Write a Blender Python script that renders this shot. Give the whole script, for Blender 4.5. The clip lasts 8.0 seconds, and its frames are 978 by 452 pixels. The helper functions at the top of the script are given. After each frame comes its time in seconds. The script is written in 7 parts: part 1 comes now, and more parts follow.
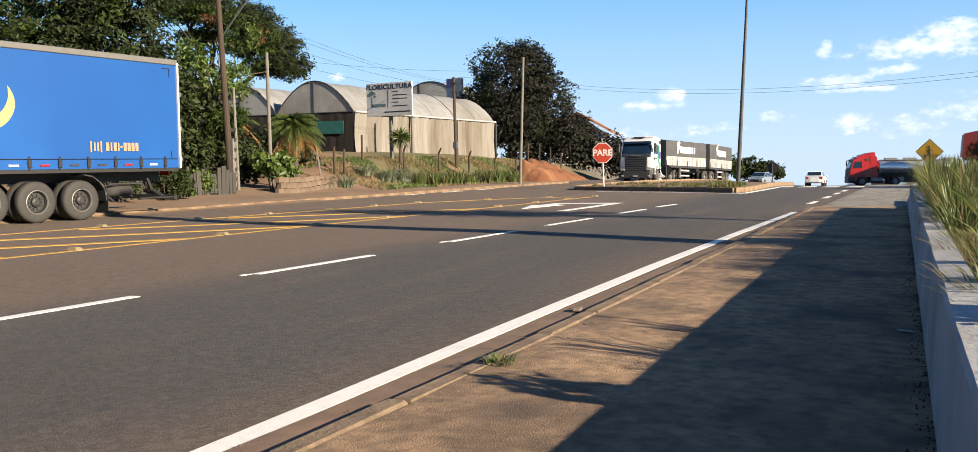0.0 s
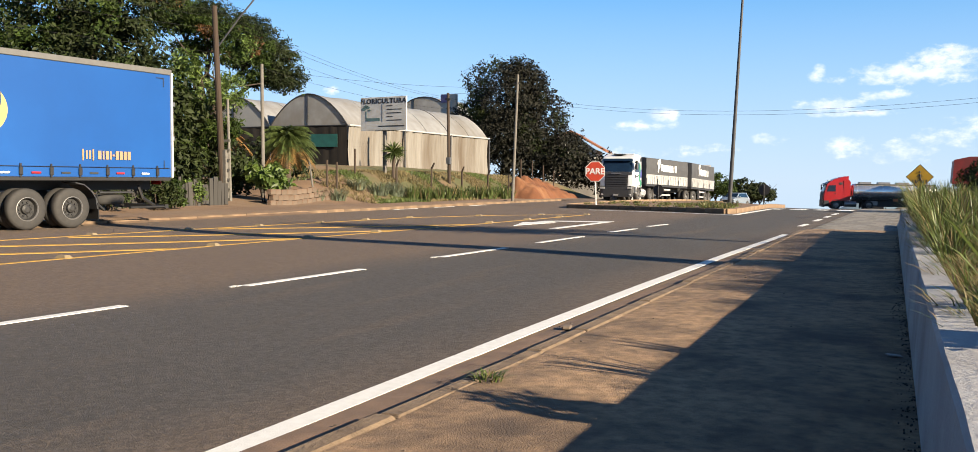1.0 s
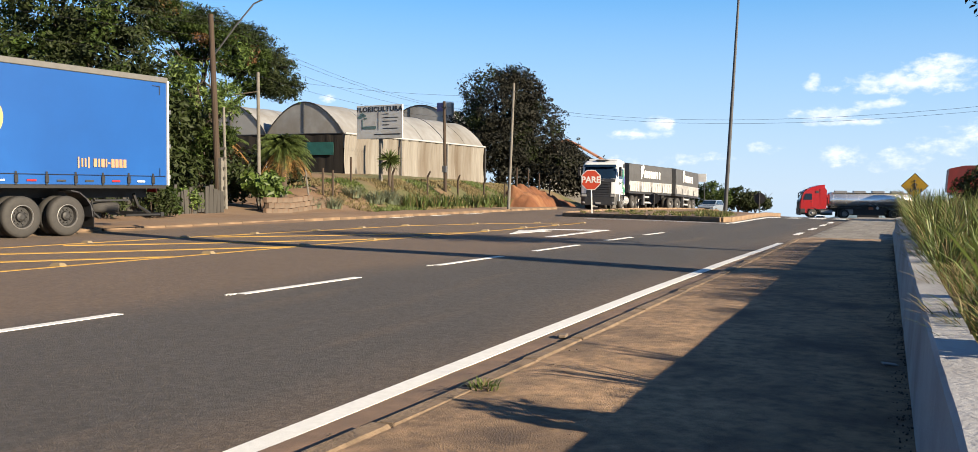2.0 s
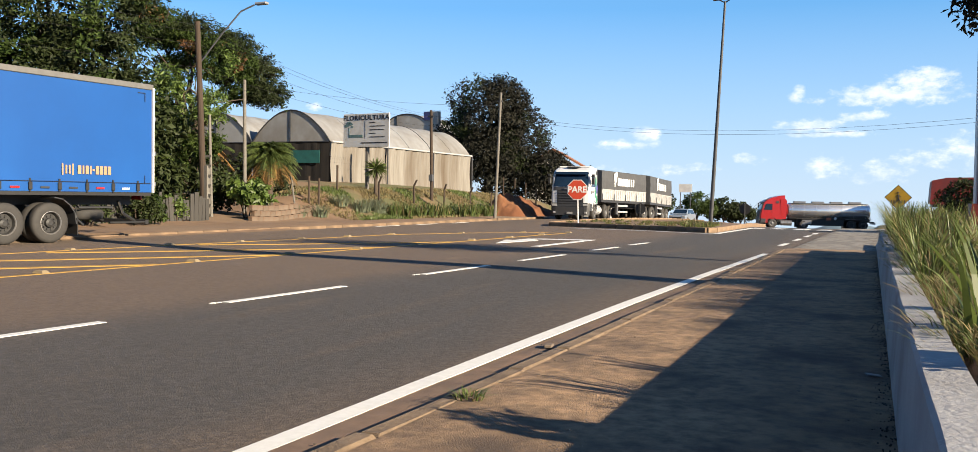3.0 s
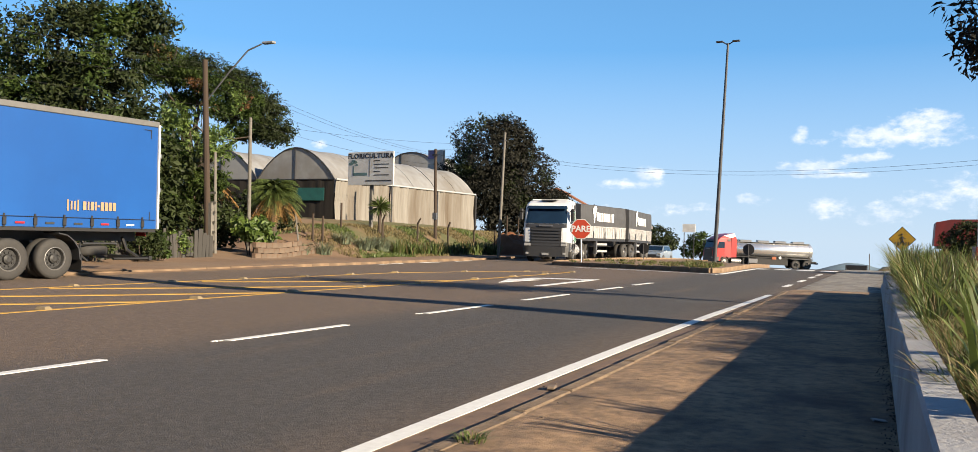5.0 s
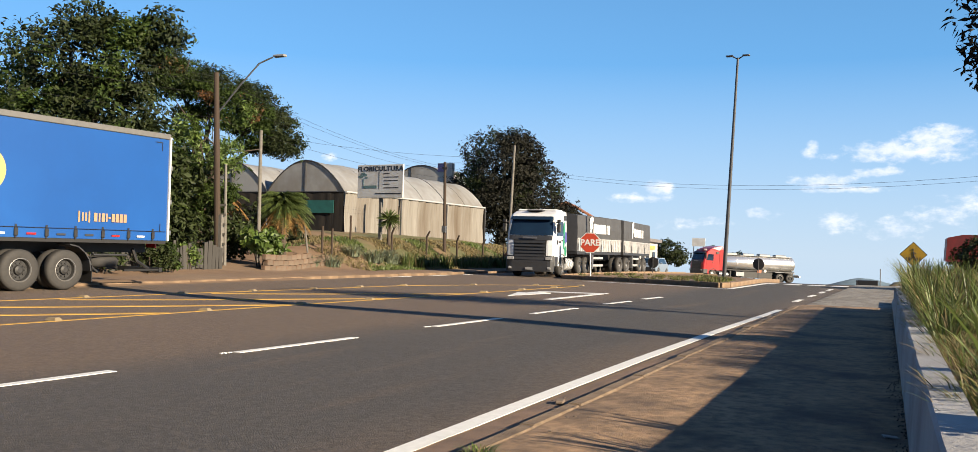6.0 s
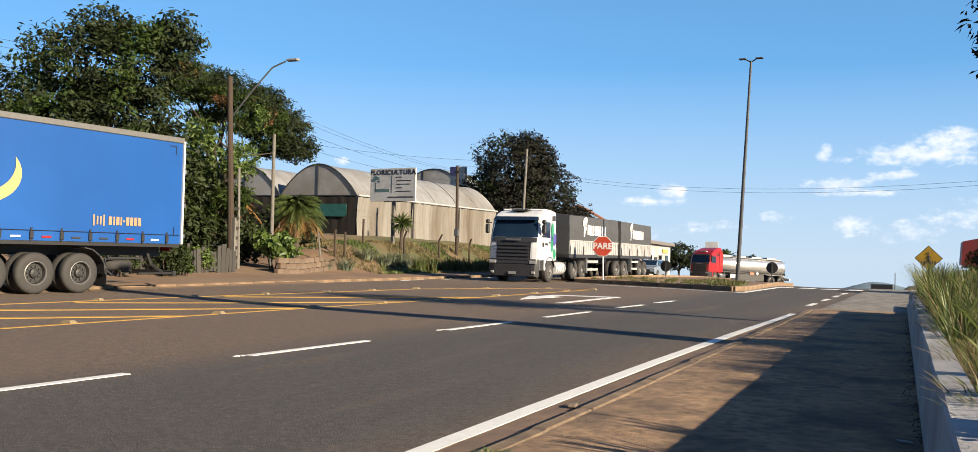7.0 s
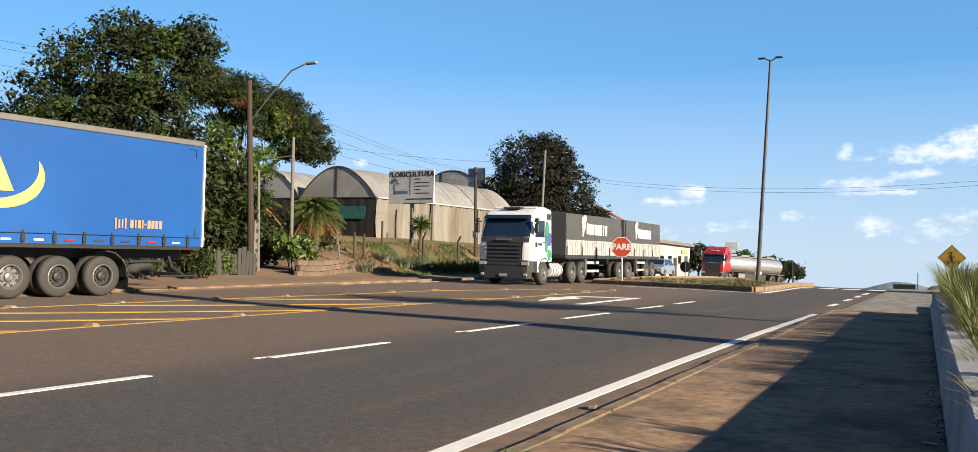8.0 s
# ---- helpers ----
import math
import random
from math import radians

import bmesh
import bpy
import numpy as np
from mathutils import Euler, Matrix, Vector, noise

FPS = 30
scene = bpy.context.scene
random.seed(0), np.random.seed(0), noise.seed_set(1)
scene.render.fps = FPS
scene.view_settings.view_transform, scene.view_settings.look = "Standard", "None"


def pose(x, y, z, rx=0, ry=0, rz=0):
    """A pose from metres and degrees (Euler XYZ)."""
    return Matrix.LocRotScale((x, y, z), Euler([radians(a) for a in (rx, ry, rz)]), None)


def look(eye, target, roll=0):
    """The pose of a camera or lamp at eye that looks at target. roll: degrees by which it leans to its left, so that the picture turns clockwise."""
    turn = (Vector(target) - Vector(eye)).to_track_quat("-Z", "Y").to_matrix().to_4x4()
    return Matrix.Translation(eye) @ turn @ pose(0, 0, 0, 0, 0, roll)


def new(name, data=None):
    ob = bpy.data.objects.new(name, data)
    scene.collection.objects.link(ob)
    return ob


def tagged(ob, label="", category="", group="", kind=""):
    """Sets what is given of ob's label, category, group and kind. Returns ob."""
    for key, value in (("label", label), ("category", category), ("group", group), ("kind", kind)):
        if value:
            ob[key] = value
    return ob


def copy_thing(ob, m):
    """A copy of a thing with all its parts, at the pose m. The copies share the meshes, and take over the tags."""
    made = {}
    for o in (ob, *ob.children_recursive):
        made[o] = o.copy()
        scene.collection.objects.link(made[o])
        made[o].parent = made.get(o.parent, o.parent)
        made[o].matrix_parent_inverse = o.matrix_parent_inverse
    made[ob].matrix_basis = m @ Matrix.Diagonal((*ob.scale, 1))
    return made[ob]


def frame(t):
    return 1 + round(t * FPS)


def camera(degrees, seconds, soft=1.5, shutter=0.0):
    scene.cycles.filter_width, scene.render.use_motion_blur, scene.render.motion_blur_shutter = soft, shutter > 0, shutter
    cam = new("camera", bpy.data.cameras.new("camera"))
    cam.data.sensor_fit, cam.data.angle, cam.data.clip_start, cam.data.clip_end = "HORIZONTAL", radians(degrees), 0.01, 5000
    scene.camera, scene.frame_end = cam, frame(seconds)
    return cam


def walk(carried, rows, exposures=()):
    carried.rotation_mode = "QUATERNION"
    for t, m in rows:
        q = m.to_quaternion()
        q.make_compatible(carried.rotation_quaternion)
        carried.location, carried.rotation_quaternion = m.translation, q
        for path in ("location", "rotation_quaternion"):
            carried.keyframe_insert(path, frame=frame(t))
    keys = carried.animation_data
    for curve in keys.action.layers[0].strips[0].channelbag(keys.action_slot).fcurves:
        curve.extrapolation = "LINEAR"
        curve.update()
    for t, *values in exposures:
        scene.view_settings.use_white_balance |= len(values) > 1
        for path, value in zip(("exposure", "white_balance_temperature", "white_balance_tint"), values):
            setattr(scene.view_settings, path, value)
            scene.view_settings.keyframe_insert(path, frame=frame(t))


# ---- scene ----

# ---- camera ----
def eye(t):
    """The arm that holds the camera rises a little on the way."""
    return 1.3 + 0.021 * max(0.0, min(1.0, (t - 2.6) / 1.8))


cam = camera(56.63, 8.0, soft=0.7)
TURNS = [
    (0.0, 26.198, -4.025, 0.733), (0.5, 25.827, -3.406, -0.1), (1.0, 25.739, -3.002, -0.452), (1.5, 25.737, -2.743, -0.464),
    (3.0, 24.635, -1.893, -0.858), (3.5, 24.472, -1.5, -1.019), (4.0, 24.598, -0.749, -1.05), (4.5, 24.703, -0.085, -1.136),
    (6.0, 25.43, 1.346, -1.542), (6.5, 25.819, 1.449, -1.614), (7.0, 26.209, 1.543, -1.57), (7.5, 26.652, 1.581, -1.513),
    (8.0, 27.388, 1.605, -1.317),
]
walk(cam, [(t, pose(0, 0, eye(t), 90 + p, r, w)) for t, w, p, r in TURNS],
     exposures=[(0.0, 1.60), (1.5, 1.56), (3.0, 1.55), (4.5, 1.49), (6.0, 1.44), (8.0, 1.43)])

# ---- world, sun ----
SUN_TO = Vector((0.973, -0.23, 0.0)).normalized()
SUN_EL = radians(20.2)
SUN_DIR = Vector((SUN_TO.x * math.cos(SUN_EL), SUN_TO.y * math.cos(SUN_EL), math.sin(SUN_EL)))
world = bpy.data.worlds.new("world")
scene.world = world
world.use_nodes = True


def build_sky():
    nt = world.node_tree
    nt.nodes.clear()
    out = nt.nodes.new("ShaderNodeOutputWorld")
    bg = nt.nodes.new("ShaderNodeBackground")
    bg.inputs["Strength"].default_value = 0.055
    sky = nt.nodes.new("ShaderNodeTexSky")
    sky.sky_type = "NISHITA"
    sky.sun_disc = False
    sky.sun_elevation = SUN_EL
    sky.sun_rotation = math.atan2(SUN_TO.x, SUN_TO.y)
    sky.air_density, sky.dust_density, sky.ozone_density = 0.75, 0.1, 2.1
    sky.altitude = 700
    tc = nt.nodes.new("ShaderNodeTexCoord")
    sep = nt.nodes.new("ShaderNodeSeparateXYZ")
    nt.links.new(tc.outputs["Generated"], sep.inputs[0])

    def m(op, a, b=None, clamp=False):
        n = nt.nodes.new("ShaderNodeMath")
        n.operation, n.use_clamp = op, clamp
        for i, v in enumerate((a, b)):
            if v is None:
                continue
            if isinstance(v, (int, float)):
                n.inputs[i].default_value = v
            else:
                nt.links.new(v, n.inputs[i])
        return n.outputs[0]

    y = m("MAXIMUM", sep.outputs[1], 0.05)
    u, v = m("DIVIDE", sep.outputs[0], y), m("DIVIDE", sep.outputs[2], y)
    comb = nt.nodes.new("ShaderNodeCombineXYZ")
    nt.links.new(u, comb.inputs[0])
    nt.links.new(m("MULTIPLY", v, 1.7), comb.inputs[1])
    tex = nt.nodes.new("ShaderNodeTexNoise")
    tex.inputs["Scale"].default_value, tex.inputs["Detail"].default_value, tex.inputs["Roughness"].default_value = 52, 9, 0.6
    nt.links.new(comb.outputs[0], tex.inputs["Vector"])
    # cumulus banks: across, height, half width, half height, body
    total = None
    for cu, cv, a, b, g in CLOUDS:
        du, dv = m("DIVIDE", m("SUBTRACT", u, cu), a), m("DIVIDE", m("SUBTRACT", v, cv), b)
        e = m("MULTIPLY", m("SUBTRACT", 1.0, m("ADD", m("MULTIPLY", du, du), m("MULTIPLY", dv, dv))), g)
        total = e if total is None else m("MAXIMUM", total, e)
    dens = m("ADD", m("MULTIPLY", m("MAXIMUM", total, -1.5), 0.5), m("MULTIPLY", m("SUBTRACT", tex.outputs["Fac"], 0.5), 2.6))
    ramp = nt.nodes.new("ShaderNodeMapRange")
    ramp.interpolation_type = "SMOOTHSTEP"
    ramp.inputs["From Min"].default_value, ramp.inputs["From Max"].default_value = -0.10, 0.95
    nt.links.new(dens, ramp.inputs["Value"])
    shade = nt.nodes.new("ShaderNodeMapRange")
    shade.inputs["From Min"].default_value, shade.inputs["From Max"].default_value = 0.3, 0.75
    shade.inputs["To Min"].default_value, shade.inputs["To Max"].default_value = 0.0, 1.0
    tex2 = nt.nodes.new("ShaderNodeTexNoise")
    tex2.inputs["Scale"].default_value, tex2.inputs["Detail"].default_value = 34, 4
    nt.links.new(comb.outputs[0], tex2.inputs["Vector"])
    nt.links.new(tex2.outputs["Fac"], shade.inputs["Value"])
    col = nt.nodes.new("ShaderNodeMix")
    col.data_type = "RGBA"
    col.inputs["A"].default_value = (5.4, 6.1, 7.4, 1)
    col.inputs["B"].default_value = (9.0, 8.7, 8.3, 1)
    nt.links.new(shade.outputs[0], col.inputs["Factor"])
    mix = nt.nodes.new("ShaderNodeMix")
    mix.data_type = "RGBA"
    nt.links.new(m("MULTIPLY", ramp.outputs[0], 0.85), mix.inputs["Factor"])
    tint = nt.nodes.new("ShaderNodeMix")
    tint.data_type, tint.blend_type = "RGBA", "MULTIPLY"
    tint.inputs["Factor"].default_value = 1.0
    tint.inputs["B"].default_value = (0.78, 0.985, 1.12, 1)
    nt.links.new(sky.outputs[0], tint.inputs["A"])
    # pale haze low over the horizon, all round
    haze = nt.nodes.new("ShaderNodeMix")
    haze.data_type = "RGBA"
    haze.inputs["B"].default_value = (4.6, 5.3, 6.0, 1)
    nt.links.new(m("MULTIPLY", m("DIVIDE", m("SUBTRACT", 0.2, sep.outputs[2]), 0.2, True), 0.8), haze.inputs["Factor"])
    # thin veil that evens out the blue and clears towards the zenith
    veil = nt.nodes.new("ShaderNodeMix")
    veil.data_type = "RGBA"
    thin = m("MULTIPLY", m("DIVIDE", m("SUBTRACT", 0.62, sep.outputs[2]), 0.62, True), 0.8)
    nt.links.new(m("MULTIPLY", thin, m("DIVIDE", m("SUBTRACT", 0.47, sep.outputs[2]), 0.17, True)), veil.inputs["Factor"])
    veil.inputs["B"].default_value = (1.15, 3.55, 6.6, 1)
    nt.links.new(tint.outputs["Result"], veil.inputs["A"])
    nt.links.new(veil.outputs["Result"], haze.inputs["A"])
    nt.links.new(haze.outputs["Result"], mix.inputs["A"])
    nt.links.new(col.outputs["Result"], mix.inputs["B"])
    nt.links.new(mix.outputs["Result"], bg.inputs["Color"])
    nt.links.new(bg.outputs[0], out.inputs[0])


CLOUDS = [
    (-0.012, 0.108, 0.066, 0.013, 1.3), (0.012, 0.121, 0.036, 0.015, 1.5), (-0.05, 0.106, 0.026, 0.009, 1.2), (-0.106, 0.110, 0.008, 0.011, 0.9), (-0.088, 0.104, 0.012, 0.004, 0.8),
    (-0.09, 0.079, 0.034, 0.008, 1.3), (-0.04, 0.087, 0.03, 0.006, 1.2), (-0.07, 0.069, 0.045, 0.004, 1.1), (-0.075, 0.035, 0.024, 0.013, 0.8), (-0.02, 0.03, 0.03, 0.012, 0.6),
    (0.014, 0.044, 0.03, 0.009, 0.8), (0.06, 0.05, 0.04, 0.02, 0.8), (-0.285, 0.061, 0.042, 0.006, 1.2), (-0.266, 0.070, 0.018, 0.011, 1.3), (-0.152, 0.043, 0.018, 0.006, 0.8),
    (-0.22, 0.032, 0.035, 0.006, 0.6), (-0.31, 0.026, 0.03, 0.008, 0.6), (-0.715, 0.115, 0.014, 0.008, 1.3), (0.2, 0.09, 0.12, 0.03, 1.3), (0.5, 0.14, 0.2, 0.04, 1.2),
]
build_sky()
sun_data = bpy.data.lights.new("sun", "SUN")
sun_data.energy, sun_data.angle, sun_data.color = 5.0, radians(0.55), (1.0, 0.84, 0.62)
sun = new("sun", sun_data)
sun.matrix_basis = look(SUN_DIR * 50, (0, 0, 0))


# ---- materials ----
def mat(name, c1, c2=None, scale=3.0, rough=0.8, bump=0.0, bscale=None, metal=0.0, c3=None, s3=0.25, amt=0.5, vary=0.0, stretch=None,
        transmit=0.0, spec=0.5, island=False, sheen=0.0, trans=None):
    """Two noise scales of colour, fine relief and small changes from piece to piece."""
    m = bpy.data.materials.new(name)
    m.use_nodes = True
    nt = m.node_tree
    p = nt.nodes["Principled BSDF"]
    c2 = c2 or tuple(c * 0.75 for c in c1)
    tc = nt.nodes.new("ShaderNodeTexCoord")
    vec = tc.outputs["Object"]
    if stretch:
        mp = nt.nodes.new("ShaderNodeMapping")
        mp.inputs["Scale"].default_value = stretch
        nt.links.new(vec, mp.inputs[0])
        vec = mp.outputs[0]

    def noise_tex(s, det=6):
        n = nt.nodes.new("ShaderNodeTexNoise")
        n.inputs["Scale"].default_value, n.inputs["Detail"].default_value, n.inputs["Roughness"].default_value = s, det, 0.6
        nt.links.new(vec, n.inputs["Vector"])
        return n.outputs["Fac"]

    def ramp(v, lo, hi):
        r = nt.nodes.new("ShaderNodeMapRange")
        r.inputs["From Min"].default_value, r.inputs["From Max"].default_value = lo, hi
        nt.links.new(v, r.inputs["Value"])
        return r.outputs[0]

    def mixc(f, a, b):
        x = nt.nodes.new("ShaderNodeMix")
        x.data_type = "RGBA"
        nt.links.new(f, x.inputs["Factor"])
        for k, c in (("A", a), ("B", b)):
            if isinstance(c, tuple):
                x.inputs[k].default_value = (*c, 1)
            else:
                nt.links.new(c, x.inputs[k])
        return x.outputs["Result"]

    fine = noise_tex(scale)
    col = mixc(ramp(fine, 0.5 - amt * 0.5, 0.5 + amt * 0.5), c1, c2)
    if c3:
        col = mixc(ramp(noise_tex(s3, 4), 0.45, 0.68), col, c3)
    if vary:
        info = nt.nodes.new("ShaderNodeNewGeometry" if island else "ShaderNodeObjectInfo")
        rnd = info.outputs["Random Per Island" if island else "Random"]
        h = nt.nodes.new("ShaderNodeHueSaturation")
        mr = nt.nodes.new("ShaderNodeMapRange")
        mr.inputs["To Min"].default_value, mr.inputs["To Max"].default_value = 1 - vary, 1 + vary
        nt.links.new(rnd, mr.inputs["Value"])
        nt.links.new(mr.outputs[0], h.inputs["Value"])
        nt.links.new(col, h.inputs["Color"])
        col = h.outputs[0]
    nt.links.new(col, p.inputs["Base Color"])
    p.inputs["Roughness"].default_value, p.inputs["Metallic"].default_value = rough, metal
    p.inputs["Specular IOR Level"].default_value = spec
    p.inputs["Transmission Weight"].default_value = transmit
    if bump:
        b = nt.nodes.new("ShaderNodeBump")
        b.inputs["Strength"].default_value, b.inputs["Distance"].default_value = bump, 0.02
        nt.links.new(noise_tex(bscale or scale * 4, 8), b.inputs["Height"])
        nt.links.new(b.outputs[0], p.inputs["Normal"])
    if trans:
        t = nt.nodes.new("ShaderNodeBsdfTranslucent")
        nt.links.new(col, t.inputs["Color"])
        mx = nt.nodes.new("ShaderNodeMixShader")
        mx.inputs[0].default_value = trans
        o = nt.nodes["Material Output"]
        nt.links.new(p.outputs[0], mx.inputs[1])
        nt.links.new(t.outputs[0], mx.inputs[2])
        nt.links.new(mx.outputs[0], o.inputs[0])
    return m


ASPHALT = mat("asphalt", (0.0627, 0.0586, 0.0552), (0.0306, 0.0289, 0.028), 30, 0.85, 0.9, 70, c3=(0.0424, 0.039, 0.0365), s3=0.5, amt=0.5)


def dust_on_asphalt():
    """Brown dust lies on the far lanes and thins out towards the near one, with two polished wheel tracks."""
    nt = ASPHALT.node_tree
    p = nt.nodes["Principled BSDF"]
    col = p.inputs["Base Color"].links[0].from_socket
    tc = nt.nodes.new("ShaderNodeTexCoord")
    sep = nt.nodes.new("ShaderNodeSeparateXYZ")
    nt.links.new(tc.outputs["Object"], sep.inputs[0])
    big = nt.nodes.new("ShaderNodeTexNoise")
    big.inputs["Scale"].default_value, big.inputs["Detail"].default_value = 0.7, 5
    mp = nt.nodes.new("ShaderNodeMapping")
    mp.inputs["Scale"].default_value = (1, 0.22, 1)
    nt.links.new(tc.outputs["Object"], mp.inputs[0])
    nt.links.new(mp.outputs[0], big.inputs["Vector"])
    add = nt.nodes.new("ShaderNodeMath")
    add.operation = "MULTIPLY_ADD"
    nt.links.new(big.outputs["Fac"], add.inputs[0])
    add.inputs[1].default_value = 1.9
    nt.links.new(sep.outputs[0], add.inputs[2])
    r = nt.nodes.new("ShaderNodeMapRange")
    r.inputs["From Min"].default_value, r.inputs["From Max"].default_value = -5.6, -7.4
    r.inputs["To Min"].default_value, r.inputs["To Max"].default_value = 0.10, 0.78
    nt.links.new(add.outputs[0], r.inputs["Value"])
    # a thinner film of dust beside the edge line, and worn reddish streaks along the near lane
    film = nt.nodes.new("ShaderNodeMapRange")
    film.inputs["From Min"].default_value, film.inputs["From Max"].default_value = -3.3, -1.9
    film.inputs["To Min"].default_value, film.inputs["To Max"].default_value = 0.0, 0.55
    nt.links.new(add.outputs[0], film.inputs["Value"])
    streak = nt.nodes.new("ShaderNodeTexNoise")
    streak.inputs["Scale"].default_value, streak.inputs["Detail"].default_value = 1.6, 7
    long = nt.nodes.new("ShaderNodeMapping")
    long.inputs["Scale"].default_value = (1, 0.12, 1)
    nt.links.new(tc.outputs["Object"], long.inputs[0])
    nt.links.new(long.outputs[0], streak.inputs["Vector"])
    worn = nt.nodes.new("ShaderNodeMapRange")
    worn.inputs["From Min"].default_value, worn.inputs["From Max"].default_value = 0.50, 0.74
    worn.inputs["To Min"].default_value, worn.inputs["To Max"].default_value = 0.0, 0.42
    nt.links.new(streak.outputs["Fac"], worn.inputs["Value"])
    most = r.outputs[0]
    for other in (film, worn):
        k = nt.nodes.new("ShaderNodeMath")
        k.operation = "MAXIMUM"
        nt.links.new(most, k.inputs[0])
        nt.links.new(other.outputs[0], k.inputs[1])
        most = k.outputs[0]
    x = nt.nodes.new("ShaderNodeMix")
    x.data_type = "RGBA"
    x.inputs["B"].default_value = (0.134, 0.091, 0.059, 1)
    nt.links.new(most, x.inputs["Factor"])
    nt.links.new(col, x.inputs["A"])
    # coarse stones and dark pits of the worn surface
    pit = nt.nodes.new("ShaderNodeTexVoronoi")
    pit.inputs["Scale"].default_value = 34
    nt.links.new(tc.outputs["Object"], pit.inputs["Vector"])
    blot = nt.nodes.new("ShaderNodeTexNoise")
    blot.inputs["Scale"].default_value, blot.inputs["Detail"].default_value = 9, 8
    nt.links.new(tc.outputs["Object"], blot.inputs["Vector"])
    mul = nt.nodes.new("ShaderNodeMath")
    mul.operation = "MULTIPLY"
    nt.links.new(pit.outputs["Color"], mul.inputs[0])
    nt.links.new(blot.outputs["Fac"], mul.inputs[1])
    pr = nt.nodes.new("ShaderNodeMapRange")
    pr.inputs["From Min"].default_value, pr.inputs["From Max"].default_value = 0.08, 0.42
    pr.inputs["To Min"].default_value, pr.inputs["To Max"].default_value = 0.68, 1.24
    nt.links.new(mul.outputs[0], pr.inputs["Value"])
    grain = nt.nodes.new("ShaderNodeMix")
    grain.data_type, grain.blend_type = "RGBA", "MULTIPLY"
    grain.inputs["Factor"].default_value = 1.0
    nt.links.new(x.outputs["Result"], grain.inputs["A"])
    nt.links.new(pr.outputs[0], grain.inputs["B"])
    nt.links.new(grain.outputs["Result"], p.inputs["Base Color"])


dust_on_asphalt()
ROAD_WHITE = mat("road_paint_white", (0.688, 0.68, 0.656), (0.56, 0.552, 0.52), 14, 0.6, 0.2, 90)
ROAD_YELLOW = mat("road_paint_yellow", (0.394, 0.23, 0.0274), (0.301, 0.164, 0.0274), 9, 0.65, 0.2, 80)
CONCRETE = mat("dusty_concrete", (0.368, 0.236, 0.133), (0.122, 0.0795, 0.0473), 9.0, 0.92, 0.7, 85, c3=(0.0774, 0.052, 0.0347), s3=0.9, amt=0.4)
KERB = mat("kerb_concrete", (0.227, 0.16, 0.102), (0.0984, 0.0678, 0.0431), 7, 0.92, 0.8, 40, vary=0.06)
KERB_PALE = mat("pale_kerb", (0.236, 0.16, 0.0966), (0.142, 0.0907, 0.0535), 3.2, 0.9, 0.6, 40, c3=(0.108, 0.0725, 0.0454), s3=0.8, vary=0.05)
WALL_PAINT = mat("painted_render", (0.363, 0.363, 0.369), (0.286, 0.281, 0.281), 4, 0.85, 0.5, 30, c3=(0.231, 0.22, 0.209), s3=0.9)
SOIL = mat("red_soil", (0.181, 0.113, 0.0654), (0.121, 0.0707, 0.0393), 1.3, 0.95, 0.8, 20, c3=(0.191, 0.135, 0.0853), s3=0.12)
BANK = mat("dry_grass_bank", (0.107, 0.0911, 0.0377), (0.0538, 0.0645, 0.0188), 1.5, 0.95, 0.8, 25, c3=(0.145, 0.0911, 0.0484), s3=0.3)
CLAY = mat("cut_clay", (0.154, 0.0585, 0.0234), (0.095, 0.0348, 0.0137), 1.2, 0.95, 1.0, 7, c3=(0.2, 0.095, 0.0429), s3=0.5)
COBBLE = mat("granite_sett", (0.197, 0.181, 0.159), (0.131, 0.12, 0.104), 12, 0.85, 0.4, 60, vary=0.2)
BLACK = mat("black_paint", (0.00988, 0.00988, 0.0109), (0.0164, 0.0154, 0.0142), 8, 0.55, 0.1)
RUBBER = mat("tyre_rubber", (0.0221, 0.0214, 0.0208), (0.0346, 0.0315, 0.0283), 9, 0.8, 0.2)
STEEL = mat("galvanised_steel", (0.246, 0.246, 0.252), (0.181, 0.181, 0.186), 7, 0.45, 0.05, metal=0.8)
GREY_POLE = mat("grey_pole_paint", (0.0339, 0.0345, 0.0383), (0.0246, 0.0246, 0.0274), 6, 0.5, 0.1)
WOOD_POLE = mat("weathered_timber", (0.0465, 0.0301, 0.0192), (0.0274, 0.0181, 0.012), 6, 0.9, 0.5, 25, stretch=(1, 1, 0.08))
SIGN_SCRAP = mat("paper", (0.328, 0.328, 0.328), (0.274, 0.274, 0.274), 20, 0.8)
POLE_CONCRETE = mat("pole_concrete", (0.147, 0.137, 0.12), (0.0927, 0.0851, 0.0739), 6, 0.9, 0.3)


# ---- mesh helpers ----
def link(name, bm, material, parent=None, label="", smooth=False):
    me = bpy.data.meshes.new(name)
    bm.to_mesh(me)
    bm.free()
    for mt in material if isinstance(material, (list, tuple)) else [material]:
        me.materials.append(mt)
    if smooth:
        for p in me.polygons:
            p.use_smooth = True
    ob = new(name, me)
    ob.parent = parent
    if label:
        ob["label"] = label
    return ob


def part(name, bm, material, parent, label="", smooth=False):
    return link(name, bm, material, parent, label, smooth)


